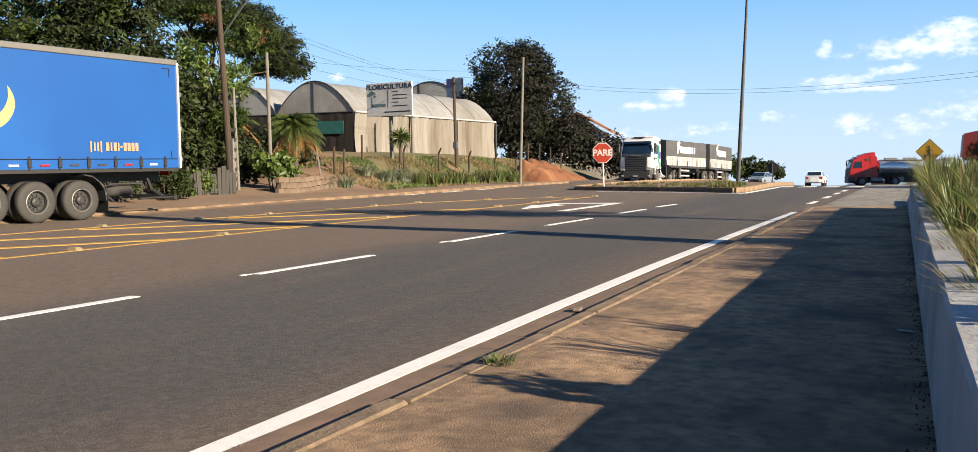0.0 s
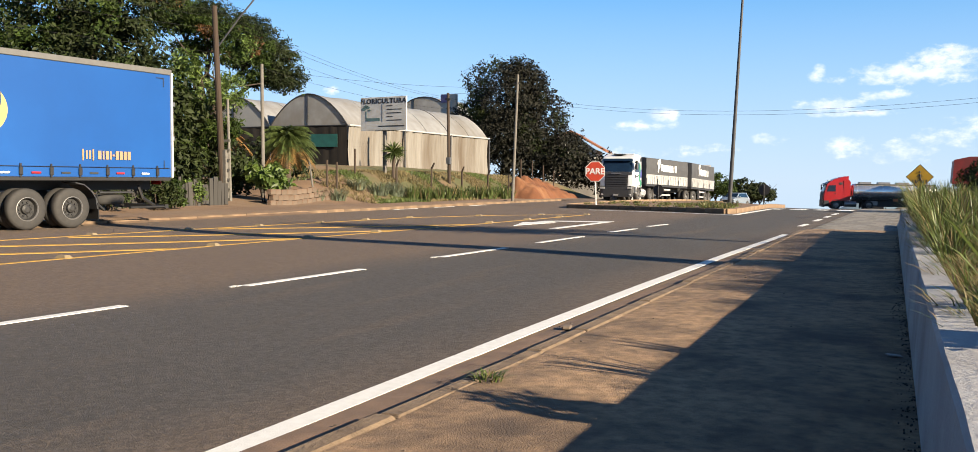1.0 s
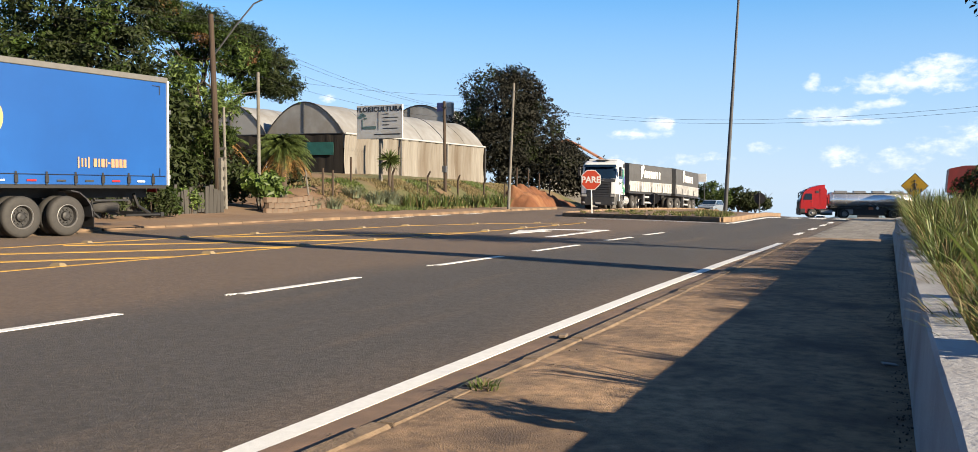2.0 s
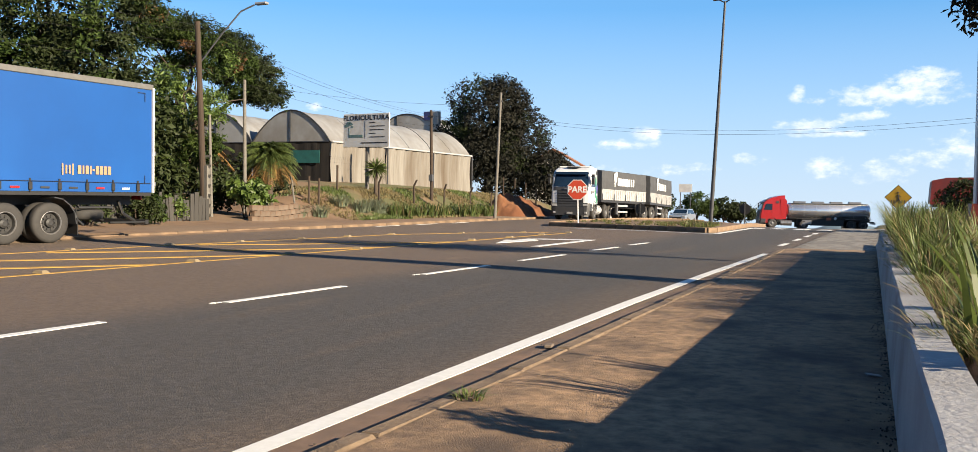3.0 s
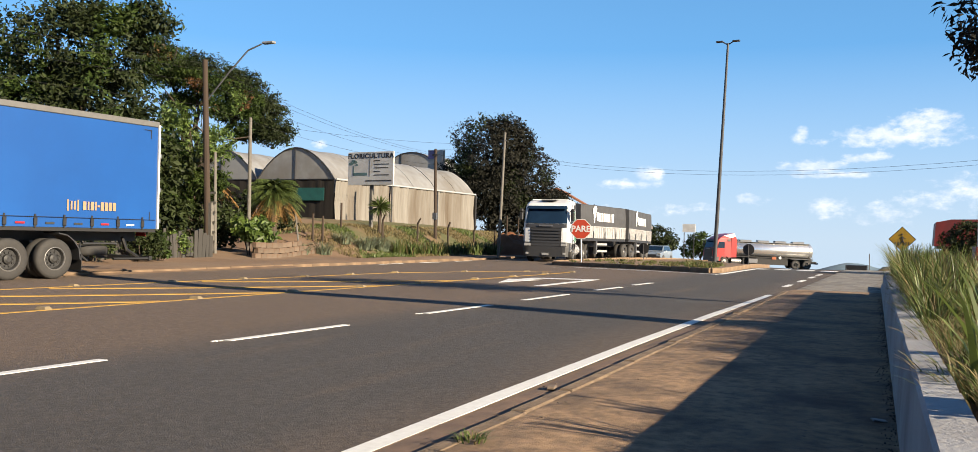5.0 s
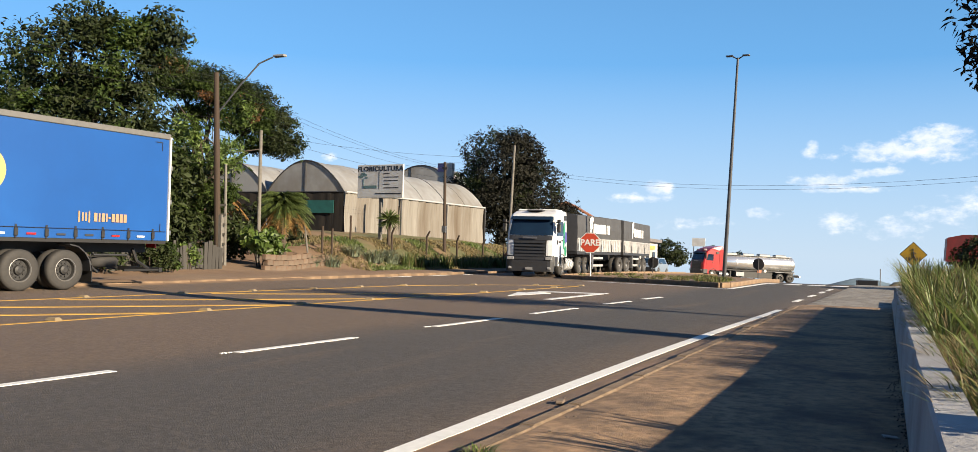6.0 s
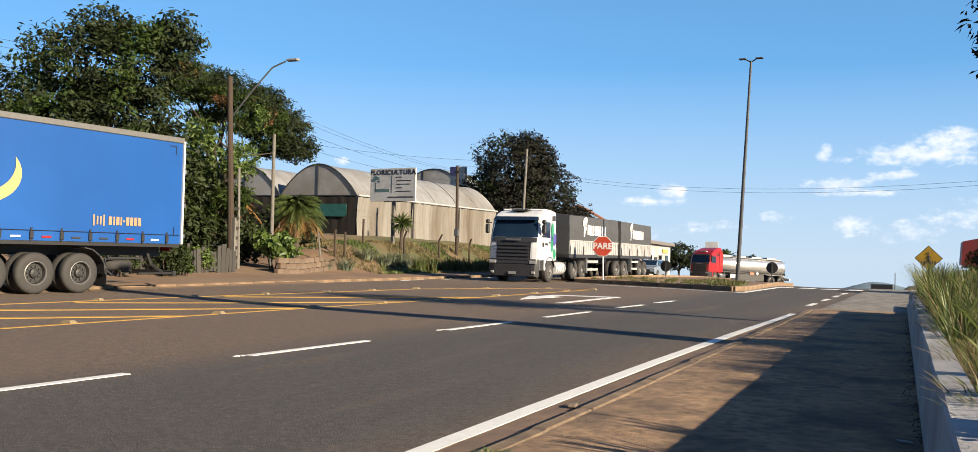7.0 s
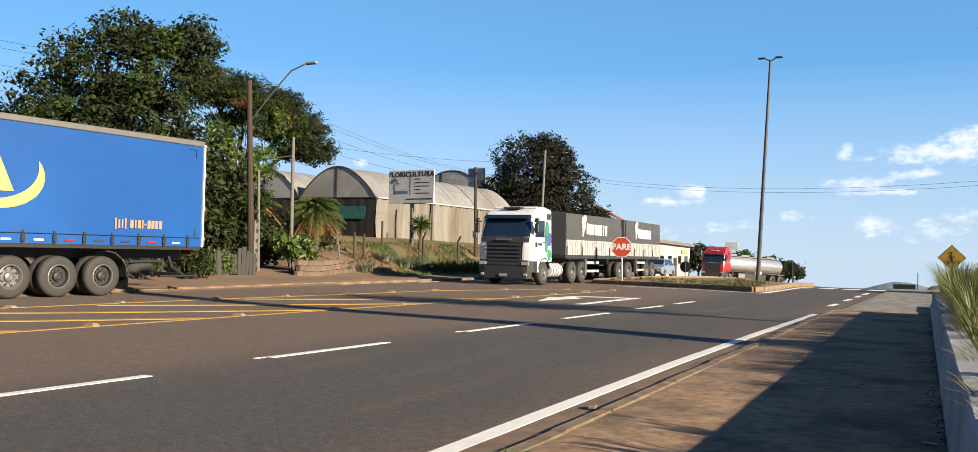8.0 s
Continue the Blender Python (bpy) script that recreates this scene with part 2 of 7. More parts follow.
def empty(name, label, category, m=None, group="", kind=""):
    ob = new(name)
    ob.empty_display_size = 0.2
    if m is not None:
        ob.matrix_basis = m
    return tagged(ob, label, category, group, kind)


def add_box(bm, cx, cy, cz, sx, sy, sz, m=None, bevel=0.0):
    r = bmesh.ops.create_cube(bm, size=1, matrix=(m or Matrix()) @ Matrix.Translation((cx, cy, cz)) @ Matrix.Diagonal((sx, sy, sz, 1)))
    if bevel:
        es = list({e for v in r["verts"] for e in v.link_edges})
        bmesh.ops.bevel(bm, geom=es, offset=bevel, segments=1, affect="EDGES")
    return r["verts"]


def box(*a, **k):
    bm = bmesh.new()
    add_box(bm, *a, **k)
    return bm


def add_tube(bm, p0, p1, r0, r1=None, n=10, caps=True):
    p0, p1 = Vector(p0), Vector(p1)
    d = p1 - p0
    q = d.to_track_quat("Z", "Y").to_matrix().to_4x4()
    bmesh.ops.create_cone(bm, cap_ends=caps, segments=n, radius1=r0, radius2=r0 if r1 is None else r1, depth=d.length,
                          matrix=Matrix.Translation((p0 + p1) / 2) @ q)


def tube(*a, **k):
    bm = bmesh.new()
    add_tube(bm, *a, **k)
    return bm


def add_path(bm, pts, r, n=8):
    """One bent tube along a line."""
    pts = [Vector(p) for p in pts]
    rings = []
    for i, p in enumerate(pts):
        d = (pts[min(i + 1, len(pts) - 1)] - pts[max(i - 1, 0)]).normalized()
        side = d.cross(Vector((0, 0, 1)) if abs(d.z) < 0.95 else Vector((1, 0, 0))).normalized()
        up = side.cross(d)
        rings.append([bm.verts.new(p + (side * math.cos(k * 6.28318 / n) + up * math.sin(k * 6.28318 / n)) * r) for k in range(n)])
    for a, b in zip(rings, rings[1:]):
        for k in range(n):
            bm.faces.new((a[k], a[(k + 1) % n], b[(k + 1) % n], b[k]))
    bm.faces.new(rings[0])
    bm.faces.new(rings[-1][::-1])


def add_lathe(bm, prof, n=24, axis="Y", at=(0, 0, 0), caps=True):
    """Rings of (radius, along) turned round an axis."""
    rings = []
    for r, s in prof:
        ring = []
        for i in range(n):
            a = 2 * math.pi * i / n
            c, d = r * math.cos(a), r * math.sin(a)
            p = (c, s, d) if axis == "Y" else (c, d, s) if axis == "Z" else (s, c, d)
            ring.append(bm.verts.new(Vector(p) + Vector(at)))
        rings.append(ring)
    for a, b in zip(rings, rings[1:]):
        for i in range(n):
            bm.faces.new((a[i], a[(i + 1) % n], b[(i + 1) % n], b[i]))
    for ring in (rings[0], rings[-1]):
        if caps and (ring[0].co - ring[n // 2].co).length > 1e-4:
            bm.faces.new(ring)
    bmesh.ops.recalc_face_normals(bm, faces=bm.faces[:])


def add_prism(bm, outline, y0, y1, flip=False):
    """An outline in x, z pulled along y."""
    a = [bm.verts.new((x, y0, z)) for x, z in outline]
    b = [bm.verts.new((x, y1, z)) for x, z in outline]
    n = len(outline)
    fs = [bm.faces.new(a), bm.faces.new(b[::-1])]
    for i in range(n):
        fs.append(bm.faces.new((a[i], b[i], b[(i + 1) % n], a[(i + 1) % n])))
    bmesh.ops.recalc_face_normals(bm, faces=fs)
    return a + b


def add_slab(bm, pts, z0, z1, zf=None):
    """A polygon in plan with a thickness; zf gives the ground under each corner."""
    zf = zf or (lambda x, y: 0.0)
    a = [bm.verts.new((x, y, z0 + zf(x, y))) for x, y in pts]
    b = [bm.verts.new((x, y, z1 + zf(x, y))) for x, y in pts]
    n = len(pts)
    fs = [bm.faces.new(a[::-1]), bm.faces.new(b)]
    for i in range(n):
        fs.append(bm.faces.new((a[i], a[(i + 1) % n], b[(i + 1) % n], b[i])))
    bmesh.ops.recalc_face_normals(bm, faces=fs)


def smooth01(v):
    v = max(0.0, min(1.0, v))
    return v * v * (3 - 2 * v)


# ---- ground ----
def gz(x, y):
    """Height of the carriageway: a slight fall to the far side, a crest ahead."""
    z = -0.012 * min(max(0.0, -x - 7), 8.5)
    left = right = 0.0
    if y > 50:
        left -= 0.035 * ((min(y, 70) - 50) ** 2 / 40) + 0.035 * max(0.0, y - 70)
    if y > 42:
        right -= 0.0285 * ((min(y, 48) - 42) ** 2 / 12) + 0.0285 * max(0.0, y - 48)
    w = smooth01((x + 15) / 4)
    z += left * (1 - w) + right * w
    if y > 115:
        z -= 0.03 * (min(y, 200) - 115)
    # the carriageway drops away past the crossing
    z -= 2.4 * smooth01((x + 17) / 2) * smooth01((-6.5 - x) / 2) * smooth01((y - 112) / 9) * smooth01((142 - y) / 12)
    return z


def wall_x(y):
    return 0.155 - 0.0312 * y


def kerb_left(y):
    return -21.3 - 0.012 * max(0, y - 20)


def soil_z(x, y):
    """The sheet under everything: verge, flower-shop terrace, planter."""
    z = gz(x, y) - 0.07
    k = kerb_left(y)
    if x < k - 0.2:
        z = gz(x, y) + 0.12
        h = 1.25 * smooth01((y - 33) / 9) + 0.35
        if y > 72:
            h *= 1 - 0.8 * smooth01((y - 72) / 8)
        z += h * smooth01((k - 3.2 - x) / 4.5)
        z += 0.5 * smooth01((-x - 31) / 4) * smooth01((78 - y) / 10)
        z += 0.05 * noise.noise((x * 0.5, y * 0.5, 0)) + 0.03 * noise.noise((x * 1.7, y * 1.7, 3))
    elif x > wall_x(y) + 0.12 and -8 < y < 28.5:
        z = 0.12 + 0.48 * smooth01((23.0 - y) / 1.2) + 0.03 * noise.noise((x * 2, y * 2, 0))
    elif x > -2.0 and y > 29:
        z = gz(x, y) + 0.10 * smooth01((x + 1.2) / 1.5) * smooth01((y - 29) / 3)
    return z


def grid_mesh(name, xs, ys, zf, material):
    xs, ys = [float(v) for v in xs], [float(v) for v in ys]
    verts = [(x, y, zf(x, y)) for y in ys for x in xs]
    n = len(xs)
    faces = [(j * n + i, j * n + i + 1, (j + 1) * n + i + 1, (j + 1) * n + i) for j in range(len(ys) - 1) for i in range(n - 1)]
    me = bpy.data.meshes.new(name)
    me.from_pydata(verts, [], faces)
    me.materials.append(material)
    for p in me.polygons:
        p.use_smooth = True
    return new(name, me)


def spaced(a, b, step):
    return list(np.arange(a, b, step))


gxs = spaced(-3000, -200, 400) + spaced(-200, -60, 20) + spaced(-60, -20, 0.8) + spaced(-20, -16, 2) + spaced(-16, -10, 0.6) + spaced(-10, -3, 2) + spaced(-3, 3, 0.15) + spaced(3, 30, 3) + spaced(30, 200, 20) + spaced(200, 3001, 400)
gys = spaced(-400, -40, 60) + spaced(-40, 12, 2) + spaced(12, 80, 0.8) + spaced(80, 130, 5) + spaced(130, 260, 15) + spaced(260, 4600, 300)
ground = tagged(grid_mesh("ground", gxs, gys, soil_z, SOIL), "reddish brown bare earth with dusty patches", "ground", kind="structure")

ground.data.materials.append(BANK)
for p in ground.data.polygons:
    q = p.center
    if q.x < -24.6 + 1.2 * noise.noise((q.y * 0.35, 2, 5)) and 40.5 + 1.5 * noise.noise((q.x * 0.5, 1, 1)) < q.y < 76:
        p.material_index = 1

rys = spaced(-40, 40, 4) + spaced(40, 142.5, 2.5)
rxs = [-21.25, -19, -16, -15, -14.3, -13.6, -13, -12.4, -11.7, -11, -9, -7, -2.68]
road = tagged(grid_mesh("road", rxs, rys, gz, ASPHALT), "worn grey asphalt road with brownish dust", "road", kind="structure")
cross_road = tagged(grid_mesh("road_crossing", spaced(-70, -22, 6) + [-21.8, -21.4, -21.0, -20.7, -20.4, -20.0], spaced(56, 118, 2.5), lambda x, y: gz(x, y) + 0.004 + 0.135 * smooth01((-x - 20.4) / 1.4) * smooth01((y - 55) / 6), ASPHALT),
                    "grey asphalt side road behind the island", "road", kind="structure")
cross_east = tagged(grid_mesh("road_crossing", [-2.68, 0, 6, 14, 40, 80], spaced(96, 130, 2.0), lambda x, y: gz(x, y) + 0.004 + 0.1 * smooth01(x / 2), ASPHALT),
                    "grey asphalt crossing road beyond the crest", "road", kind="structure")


def strip(name, pts, w, material, label, lift=0.006, cat="road marking"):
    """A painted band along a line on the road."""
    bm = bmesh.new()
    dense = []
    for (x0, y0), (x1, y1) in zip(pts, pts[1:]):
        k = max(1, int(math.hypot(x1 - x0, y1 - y0) / 2))
        dense += [(x0 + (x1 - x0) * i / k, y0 + (y1 - y0) * i / k) for i in range(k)]
    dense.append(pts[-1])
    rows = []
    for i, (x, y) in enumerate(dense):
        a, b = dense[max(0, i - 1)], dense[min(len(dense) - 1, i + 1)]
        d = Vector((b[0] - a[0], b[1] - a[1])).normalized()
        nx, ny = -d.y * w / 2, d.x * w / 2
        rows.append([bm.verts.new((x + s * nx, y + s * ny, gz(x + s * nx, y + s * ny) + z)) for s, z in ((1, 0.0), (1, lift), (-1, lift), (-1, 0.0))])
    for a, b in zip(rows, rows[1:]):
        for i in range(3):
            bm.faces.new((a[i], a[i + 1], b[i + 1], b[i]))
    for r in (rows[0], rows[-1]):
        bm.faces.new(r)
    bmesh.ops.recalc_face_normals(bm, faces=bm.faces[:])
    return tagged(link(name, bm, material), label, cat)


def markings():
    strip("edge_line", [(-2.80, -20), (-2.94, 3.0), (-3.03, 7.0), (-3.09, 11), (-3.10, 16), (-3.04, 22.8)], 0.155, ROAD_WHITE, "solid white edge line on the asphalt")
    for y0, run in ((-4.6, 2.35), (-0.2, 2.35), (4.2, 2.35), (8.45, 2.35), (13.1, 2.35), (17.05, 2.35), (21.4, 1.9), (24.6, 1.6)):
        x = -7.27 + 0.022 * max(0, y0 - 8)
        tagged(strip("lane_dash", [(x - 0.03, y0), (x + 0.07, y0 + run)], 0.13, ROAD_WHITE, "white lane dash on the asphalt"), group="lane dashes")
    for x0, y0 in ((-7.33, 8.3), (-7.24, 12.95)):
        bm = bmesh.new()
        for k in range(5):
            add_box(bm, x0 + 0.025 * math.sin(k * 2.2), y0 + 0.035 * k - 0.06, 0.005, 0.03 + 0.015 * (k % 2), 0.028, 0.010)
        tagged(link("broken_stud", bm, ROAD_WHITE), "crumbled white road stud before the lane dash", "road stud", "broken studs")
    for y0 in (27.2, 31.0, 34.4, 37.4):
        tagged(strip("edge_dash", [(-3.24, y0), (-3.22, y0 + 1.5)], 0.15, ROAD_WHITE, "short white edge dash"), group="edge dashes")
    near = [(-13.2, -10), (-12.74, 9), (-12.6, 13.6), (-12.45, 17), (-12.2, 21), (-12.0, 24), (-11.8, 29), (-11.65, 32.3)]
    far = [(-18.2, -10), (-17.8, 12), (-17.4, 18), (-16.8, 22.9), (-16.4, 27.5), (-14.6, 31), (-12.4, 32.5), (-11.65, 32.3)]
    strip("yellow_line", near, 0.15, ROAD_YELLOW, "solid yellow median line")
    strip("yellow_line", far, 0.15, ROAD_YELLOW, "solid yellow median line bending to a point")
    for a, b in (((-17.6, 3.2), (-12.8, 9.1)), ((-17.5, 6.9), (-12.65, 12.8)), ((-17.45, 10.4), (-12.5, 16.3)), ((-17.3, 14.2), (-12.3, 20.0)), ((-16.95, 18.6), (-12.05, 23.8))):
        tagged(strip("hatch_line", [a, b], 0.28, ROAD_YELLOW, "broad yellow hatch line across the median", lift=0.010), group="hatch lines")
    studs = [(-13.0, 3.6), (-12.9, 7.1), (-12.79, 10.4), (-12.62, 13.7), (-12.5, 16.6), (-12.38, 19.2), (-12.12, 21.7), (-12.02, 25.0), (-11.88, 27.6), (-11.75, 30.2),
             (-17.9, 9.6), (-17.75, 12.4), (-17.6, 15.1), (-17.38, 18.0), (-17.08, 20.4), (-16.8, 22.9), (-16.65, 25.2), (-16.4, 27.6), (-15.0, 30.3), (-13.2, 32.0), (-11.6, 32.6)]
    bm = bmesh.new()
    vs = add_box(bm, 0, 0, 0.025, 0.26, 0.16, 0.05)
    for v in vs:
        if v.co.z > 0.03:
            v.co.x *= 0.6
            v.co.y *= 0.6
    stud = link("road_stud", bm, mat("stud_yellow", (0.284, 0.219, 0.12), (0.197, 0.147, 0.0821), 20, 0.6, vary=0.15))
    tagged(stud, "raised worn yellow plastic stud on the road", "road stud", "median studs")
    for i, (x, y) in enumerate(studs):
        m = pose(x, y, gz(x, y) + 0.004, 0, 0, 8 * math.sin(i * 3.1))
        if i == 0:
            stud.matrix_basis = m
        else:
            copy_thing(stud, m)
    bm = bmesh.new()
    zf = lambda x, y: gz(x, y)
    add_slab(bm, [(-9.07, 22.5), (-8.82, 22.5), (-8.76, 26.7), (-9.01, 26.7)], 0, 0.006, zf)
    add_slab(bm, [(-8.76, 26.7), (-8.76, 27.2), (-10.69, 27.2), (-10.69, 26.7)], 0, 0.006, zf)
    add_slab(bm, [(-10.69, 27.2), (-10.99, 27.0), (-10.99, 25.9), (-10.54, 25.9), (-10.54, 26.7)], 0, 0.006, zf)
    add_slab(bm, [(-11.29, 25.9), (-10.19, 25.9), (-10.59, 23.6)], 0, 0.006, zf)
    tagged(link("turn_arrow", bm, ROAD_WHITE), "white U-turn arrow painted on the asphalt", "road marking")
    strip("island_line", [(-13.6, 38.6), (-9.6, 36.6), (-6.55, 34.6)], 0.16, ROAD_WHITE, "white line in front of the island kerb")
    strip("island_line", [(-6.5, 34.9), (-6.4, 43)], 0.2, ROAD_WHITE, "white line beside the island kerb")
    for i in range(9):
        x = -7.3 + i * 1.0
        tagged(strip("crossing_mark", [(x, 43.2 - 0.5), (x + 0.12, 43.2 + 0.9)], 0.55, ROAD_WHITE, "white hump mark across the road"), group="hump marks")
    for i in range(3):
        strip("stop_line", [(-21 + i * 0.02, 34 + i * 3.6), (-21 + i * 0.02, 36.0 + i * 3.6)], 0.1, ROAD_WHITE, "faint white dash beside the far kerb")


markings()
strip("gutter_dust", [(-2.79, -14), (-2.79, 6), (-2.9, 22)], 0.26, SOIL, "brown dust along the gutter", lift=0.004, cat="dust")


# ---- pavement, kerbs, retaining wall ----
def pavement():
    bm = bmesh.new()
    rows = []
    for y in spaced(-14, 24.6, 0.6) + [24.6]:
        k = -2.44 - 0.016 * max(0, y - 5.5)
        rows.append([bm.verts.new((x, y, 0.075 - 0.021 * smooth01((k + 0.35 - x) / 0.35) + 0.012 * noise.noise((x * 1.3, y * 1.3, 0)))) for x in np.linspace(k, wall_x(y) + 0.06, 9)])
    for a, b in zip(rows, rows[1:]):
        for i in range(8):
            bm.faces.new((a[i], a[i + 1], b[i + 1], b[i]))
    bmesh.ops.recalc_face_normals(bm, faces=bm.faces[:])
    pav = tagged(link("pavement", bm, CONCRETE, smooth=True), "dusty brown concrete pavement with stains", "pavement", kind="structure")
    kerb = tagged(new("kerb"), "weathered concrete kerb between road and pavement", "kerb", kind="structure")
    y = -12.0
    random.seed(4)
    while y < 24:
        k = -2.44 - 0.016 * max(0, y + 0.5 - 5.5)
        bm = box(0, 0, 0, 0.14, 0.985, 0.16, bevel=0.018)
        s = part("kerbstone", bm, KERB, kerb)
        s.matrix_basis = pose(k - 0.068 + random.uniform(-0.008, 0.008), y + 0.5, -0.014 + random.uniform(-0.006, 0.004), 0, random.uniform(-1, 1), random.uniform(-0.6, 0.6))
        y += 1.0
    # dusty gutter that rises to the kerb
    GUTTER = mat("dusty_gutter", (0.195, 0.123, 0.0793), (0.127, 0.082, 0.0555), 5, 0.92, 0.4, 80, c3=(0.0933, 0.0657, 0.0476), s3=0.8, amt=0.35)
    bm = bmesh.new()
    rows = []
    for y in spaced(-12, 23.8, 0.5) + [23.8]:
        k = -2.44 - 0.016 * max(0, y - 5.5)
        x0, x1 = -2.9 - 0.0055 * max(0, y - 8), k - 0.128
        rows.append([bm.verts.new((x0 + (x1 - x0) * f, y, z + 0.003 * noise.noise((f * 3, y * 1.5, 4)))) for f, z in ((0.0, 0.003), (0.12, 0.008), (0.55, 0.011), (1.0, 0.004))])
    for r, q in zip(rows, rows[1:]):
        for i in range(3):
            bm.faces.new((r[i], r[i + 1], q[i + 1], q[i]))
    bmesh.ops.recalc_face_normals(bm, faces=bm.faces[:])
    tagged(link("gutter", bm, GUTTER, smooth=True), "flat brown dusty gutter beside the kerb", "gutter", kind="structure")
    # low retaining wall with a rough top
    bm = bmesh.new()
    rows = []
    for y in spaced(-10, 23.4, 0.25) + [23.4, 23.52] + spaced(23.7, 28.2, 0.3):
        x, n = wall_x(y), noise.noise((y * 0.7, 0, 0)) * 0.008 + noise.noise((y * 2.3, 0, 7)) * 0.004
        w, h = 0.21, 0.665 if y < 23.5 else 0.2
        rows.append([bm.verts.new(v) for v in ((x - 0.005, y, -0.1), (x, y, 0.1), (x + 0.030 + n * 0.3, y, h - 0.02), (x + 0.045 + n, y, h + n * 0.6),
                                               (x + w - 0.01, y, h + 0.008 + n * 0.6), (x + w + n, y, h - 0.02), (x + w, y, 0.0))])
    for a, b in zip(rows, rows[1:]):
        for i in range(6):
            bm.faces.new((a[i], a[i + 1], b[i + 1], b[i]))
    bm.faces.new(rows[0])
    bm.faces.new(rows[-1])
    bmesh.ops.recalc_face_normals(bm, faces=bm.faces[:])
    tagged(link("wall_low", bm, WALL_PAINT), "low rendered retaining wall painted pale grey", "wall", kind="structure")
    # unseen plain dark walls added behind the camera to cut the sky fill
    FILL_BLOCK = mat("fill_block_dark", (0.0927, 0.0821, 0.0711), (0.0657, 0.0575, 0.0492), 1.0, 0.9, 0.2)
    for nm, pts, hgt in (("wall_rear", [(-46, -13.5), (14, -13.5), (14, -13.1), (-46, -13.1)], 10.5), ("wall_rear_west", [(-46.4, -13.5), (-46, -13.5), (-46, 6), (-46.4, 6)], 9.0)):
        bm = bmesh.new()
        add_slab(bm, pts, -0.3, hgt)
        tagged(link(nm, bm, FILL_BLOCK), "plain dark unseen wall added behind the viewpoint to cut sky fill", "wall", kind="structure")
    # grit, stones and scraps on the pavement and in the gutter
    GRIT = mat("grit", (0.164, 0.126, 0.0927), (0.0988, 0.0711, 0.0547), 20, 0.9, vary=0.35)
    rng = random.Random(5)
    stones = []
    for k in range(3):
        bm = bmesh.new()
        bmesh.ops.create_icosphere(bm, subdivisions=1, radius=0.5)
        for v in bm.verts:
            v.co *= rng.uniform(0.75, 1.15)
            v.co.z *= 0.55
        stones.append(tagged(link("pebble", bm, GRIT), "small dusty stone lying on the pavement", "stone", "loose stones"))
    for i in range(64):
        gutter = i % 8 == 0
        y = rng.uniform(2.8, 15) if i > 14 else rng.uniform(3, 7)
        x = rng.uniform(-2.86, -2.7) if gutter else rng.uniform(-2.4, wall_x(y) - 0.05)
        d = rng.uniform(0.008, 0.024)
        m = pose(x, y, (0.024 if gutter else 0.078), 0, 0, rng.uniform(0, 360))
        o = stones[i] if i < 3 else copy_thing(stones[i % 3], m)
        o.matrix_basis = m
        o.scale = (d * rng.uniform(0.8, 1.6), d, d)
    slab = tagged(link("broken_slab", box(0, 0, 0, 0.07, 0.13, 0.03, bevel=0.008), GRIT), "flat broken stone in the gutter", "stone")
    slab.matrix_basis = pose(-2.74, 7.25, 0.032, 0, 0, 12)
    scrap = tagged(link("paper_scrap", box(0, 0, 0, 0.11, 0.05, 0.012, bevel=0.004), SIGN_SCRAP), "crumpled pale paper scrap by the wall", "litter")
    scrap.matrix_basis = pose(-0.17, 6.9, 0.086, 6, 8, 30)
    DIRT = mat("dark_crumbs", (0.035, 0.028, 0.022), (0.018, 0.015, 0.012), 30, 0.95, 0.6, 60)
    bm = bmesh.new()
    rng = random.Random(15)
    for k in range(800):
        y = rng.uniform(2.5, 22)
        x = wall_x(y) - abs(rng.gauss(0, 0.07)) * (0.6 + 0.6 * noise.noise((y * 0.9, 0, 2))) - 0.004
        d = rng.uniform(0.004, 0.011)
        add_box(bm, x, y, 0.077 + d * 0.2, d, d * rng.uniform(0.8, 2.2), d * 0.7)
    tagged(link("wall_dirt", bm, DIRT), "dark soil crumbs and leaf litter along the wall foot", "dirt", kind="stuff")
    # granite setts of the driveway
    drive = tagged(grid_mesh("driveway", [-2.66, -1.8, -1.2, -0.62], spaced(24.62, 46, 1.5) + [46], lambda x, y: 0.053 + gz(x, y), mat("sett_joint", (0.131, 0.109, 0.0874), (0.0927, 0.079, 0.0629), 10, 0.95)),
                   "grey granite sett driveway", "driveway", kind="structure")
    meshes = []
    for k in range(4):
        bm = box(0, 0, 0, 0.277, 0.565, 0.06, bevel=0.005)
        me = bpy.data.meshes.new("sett")
        bm.to_mesh(me)
        bm.free()
        me.materials.append(COBBLE)
        meshes.append(me)
    n = 0
    y = 24.95
    while y < 46:
        x0 = -2.5 + (0.15 if n % 2 else 0)
        for i in range(7):
            x = x0 + i * 0.29
            if x > -0.75 + (0 if y < 28 else -0.02):
                continue
            ob = new("sett", meshes[(i + n) % 4])
            ob.parent = drive
            ob.matrix_basis = pose(x, y, 0.03 + gz(x, y) + random.uniform(-0.003, 0.003), random.uniform(-0.4, 0.4), random.uniform(-0.5, 0.5), random.uniform(-0.6, 0.6))
        y += 0.59
        n += 1
    # traffic island
    isl = tagged(new("island"), "raised traffic island with dusty concrete kerb", "traffic island", kind="structure")
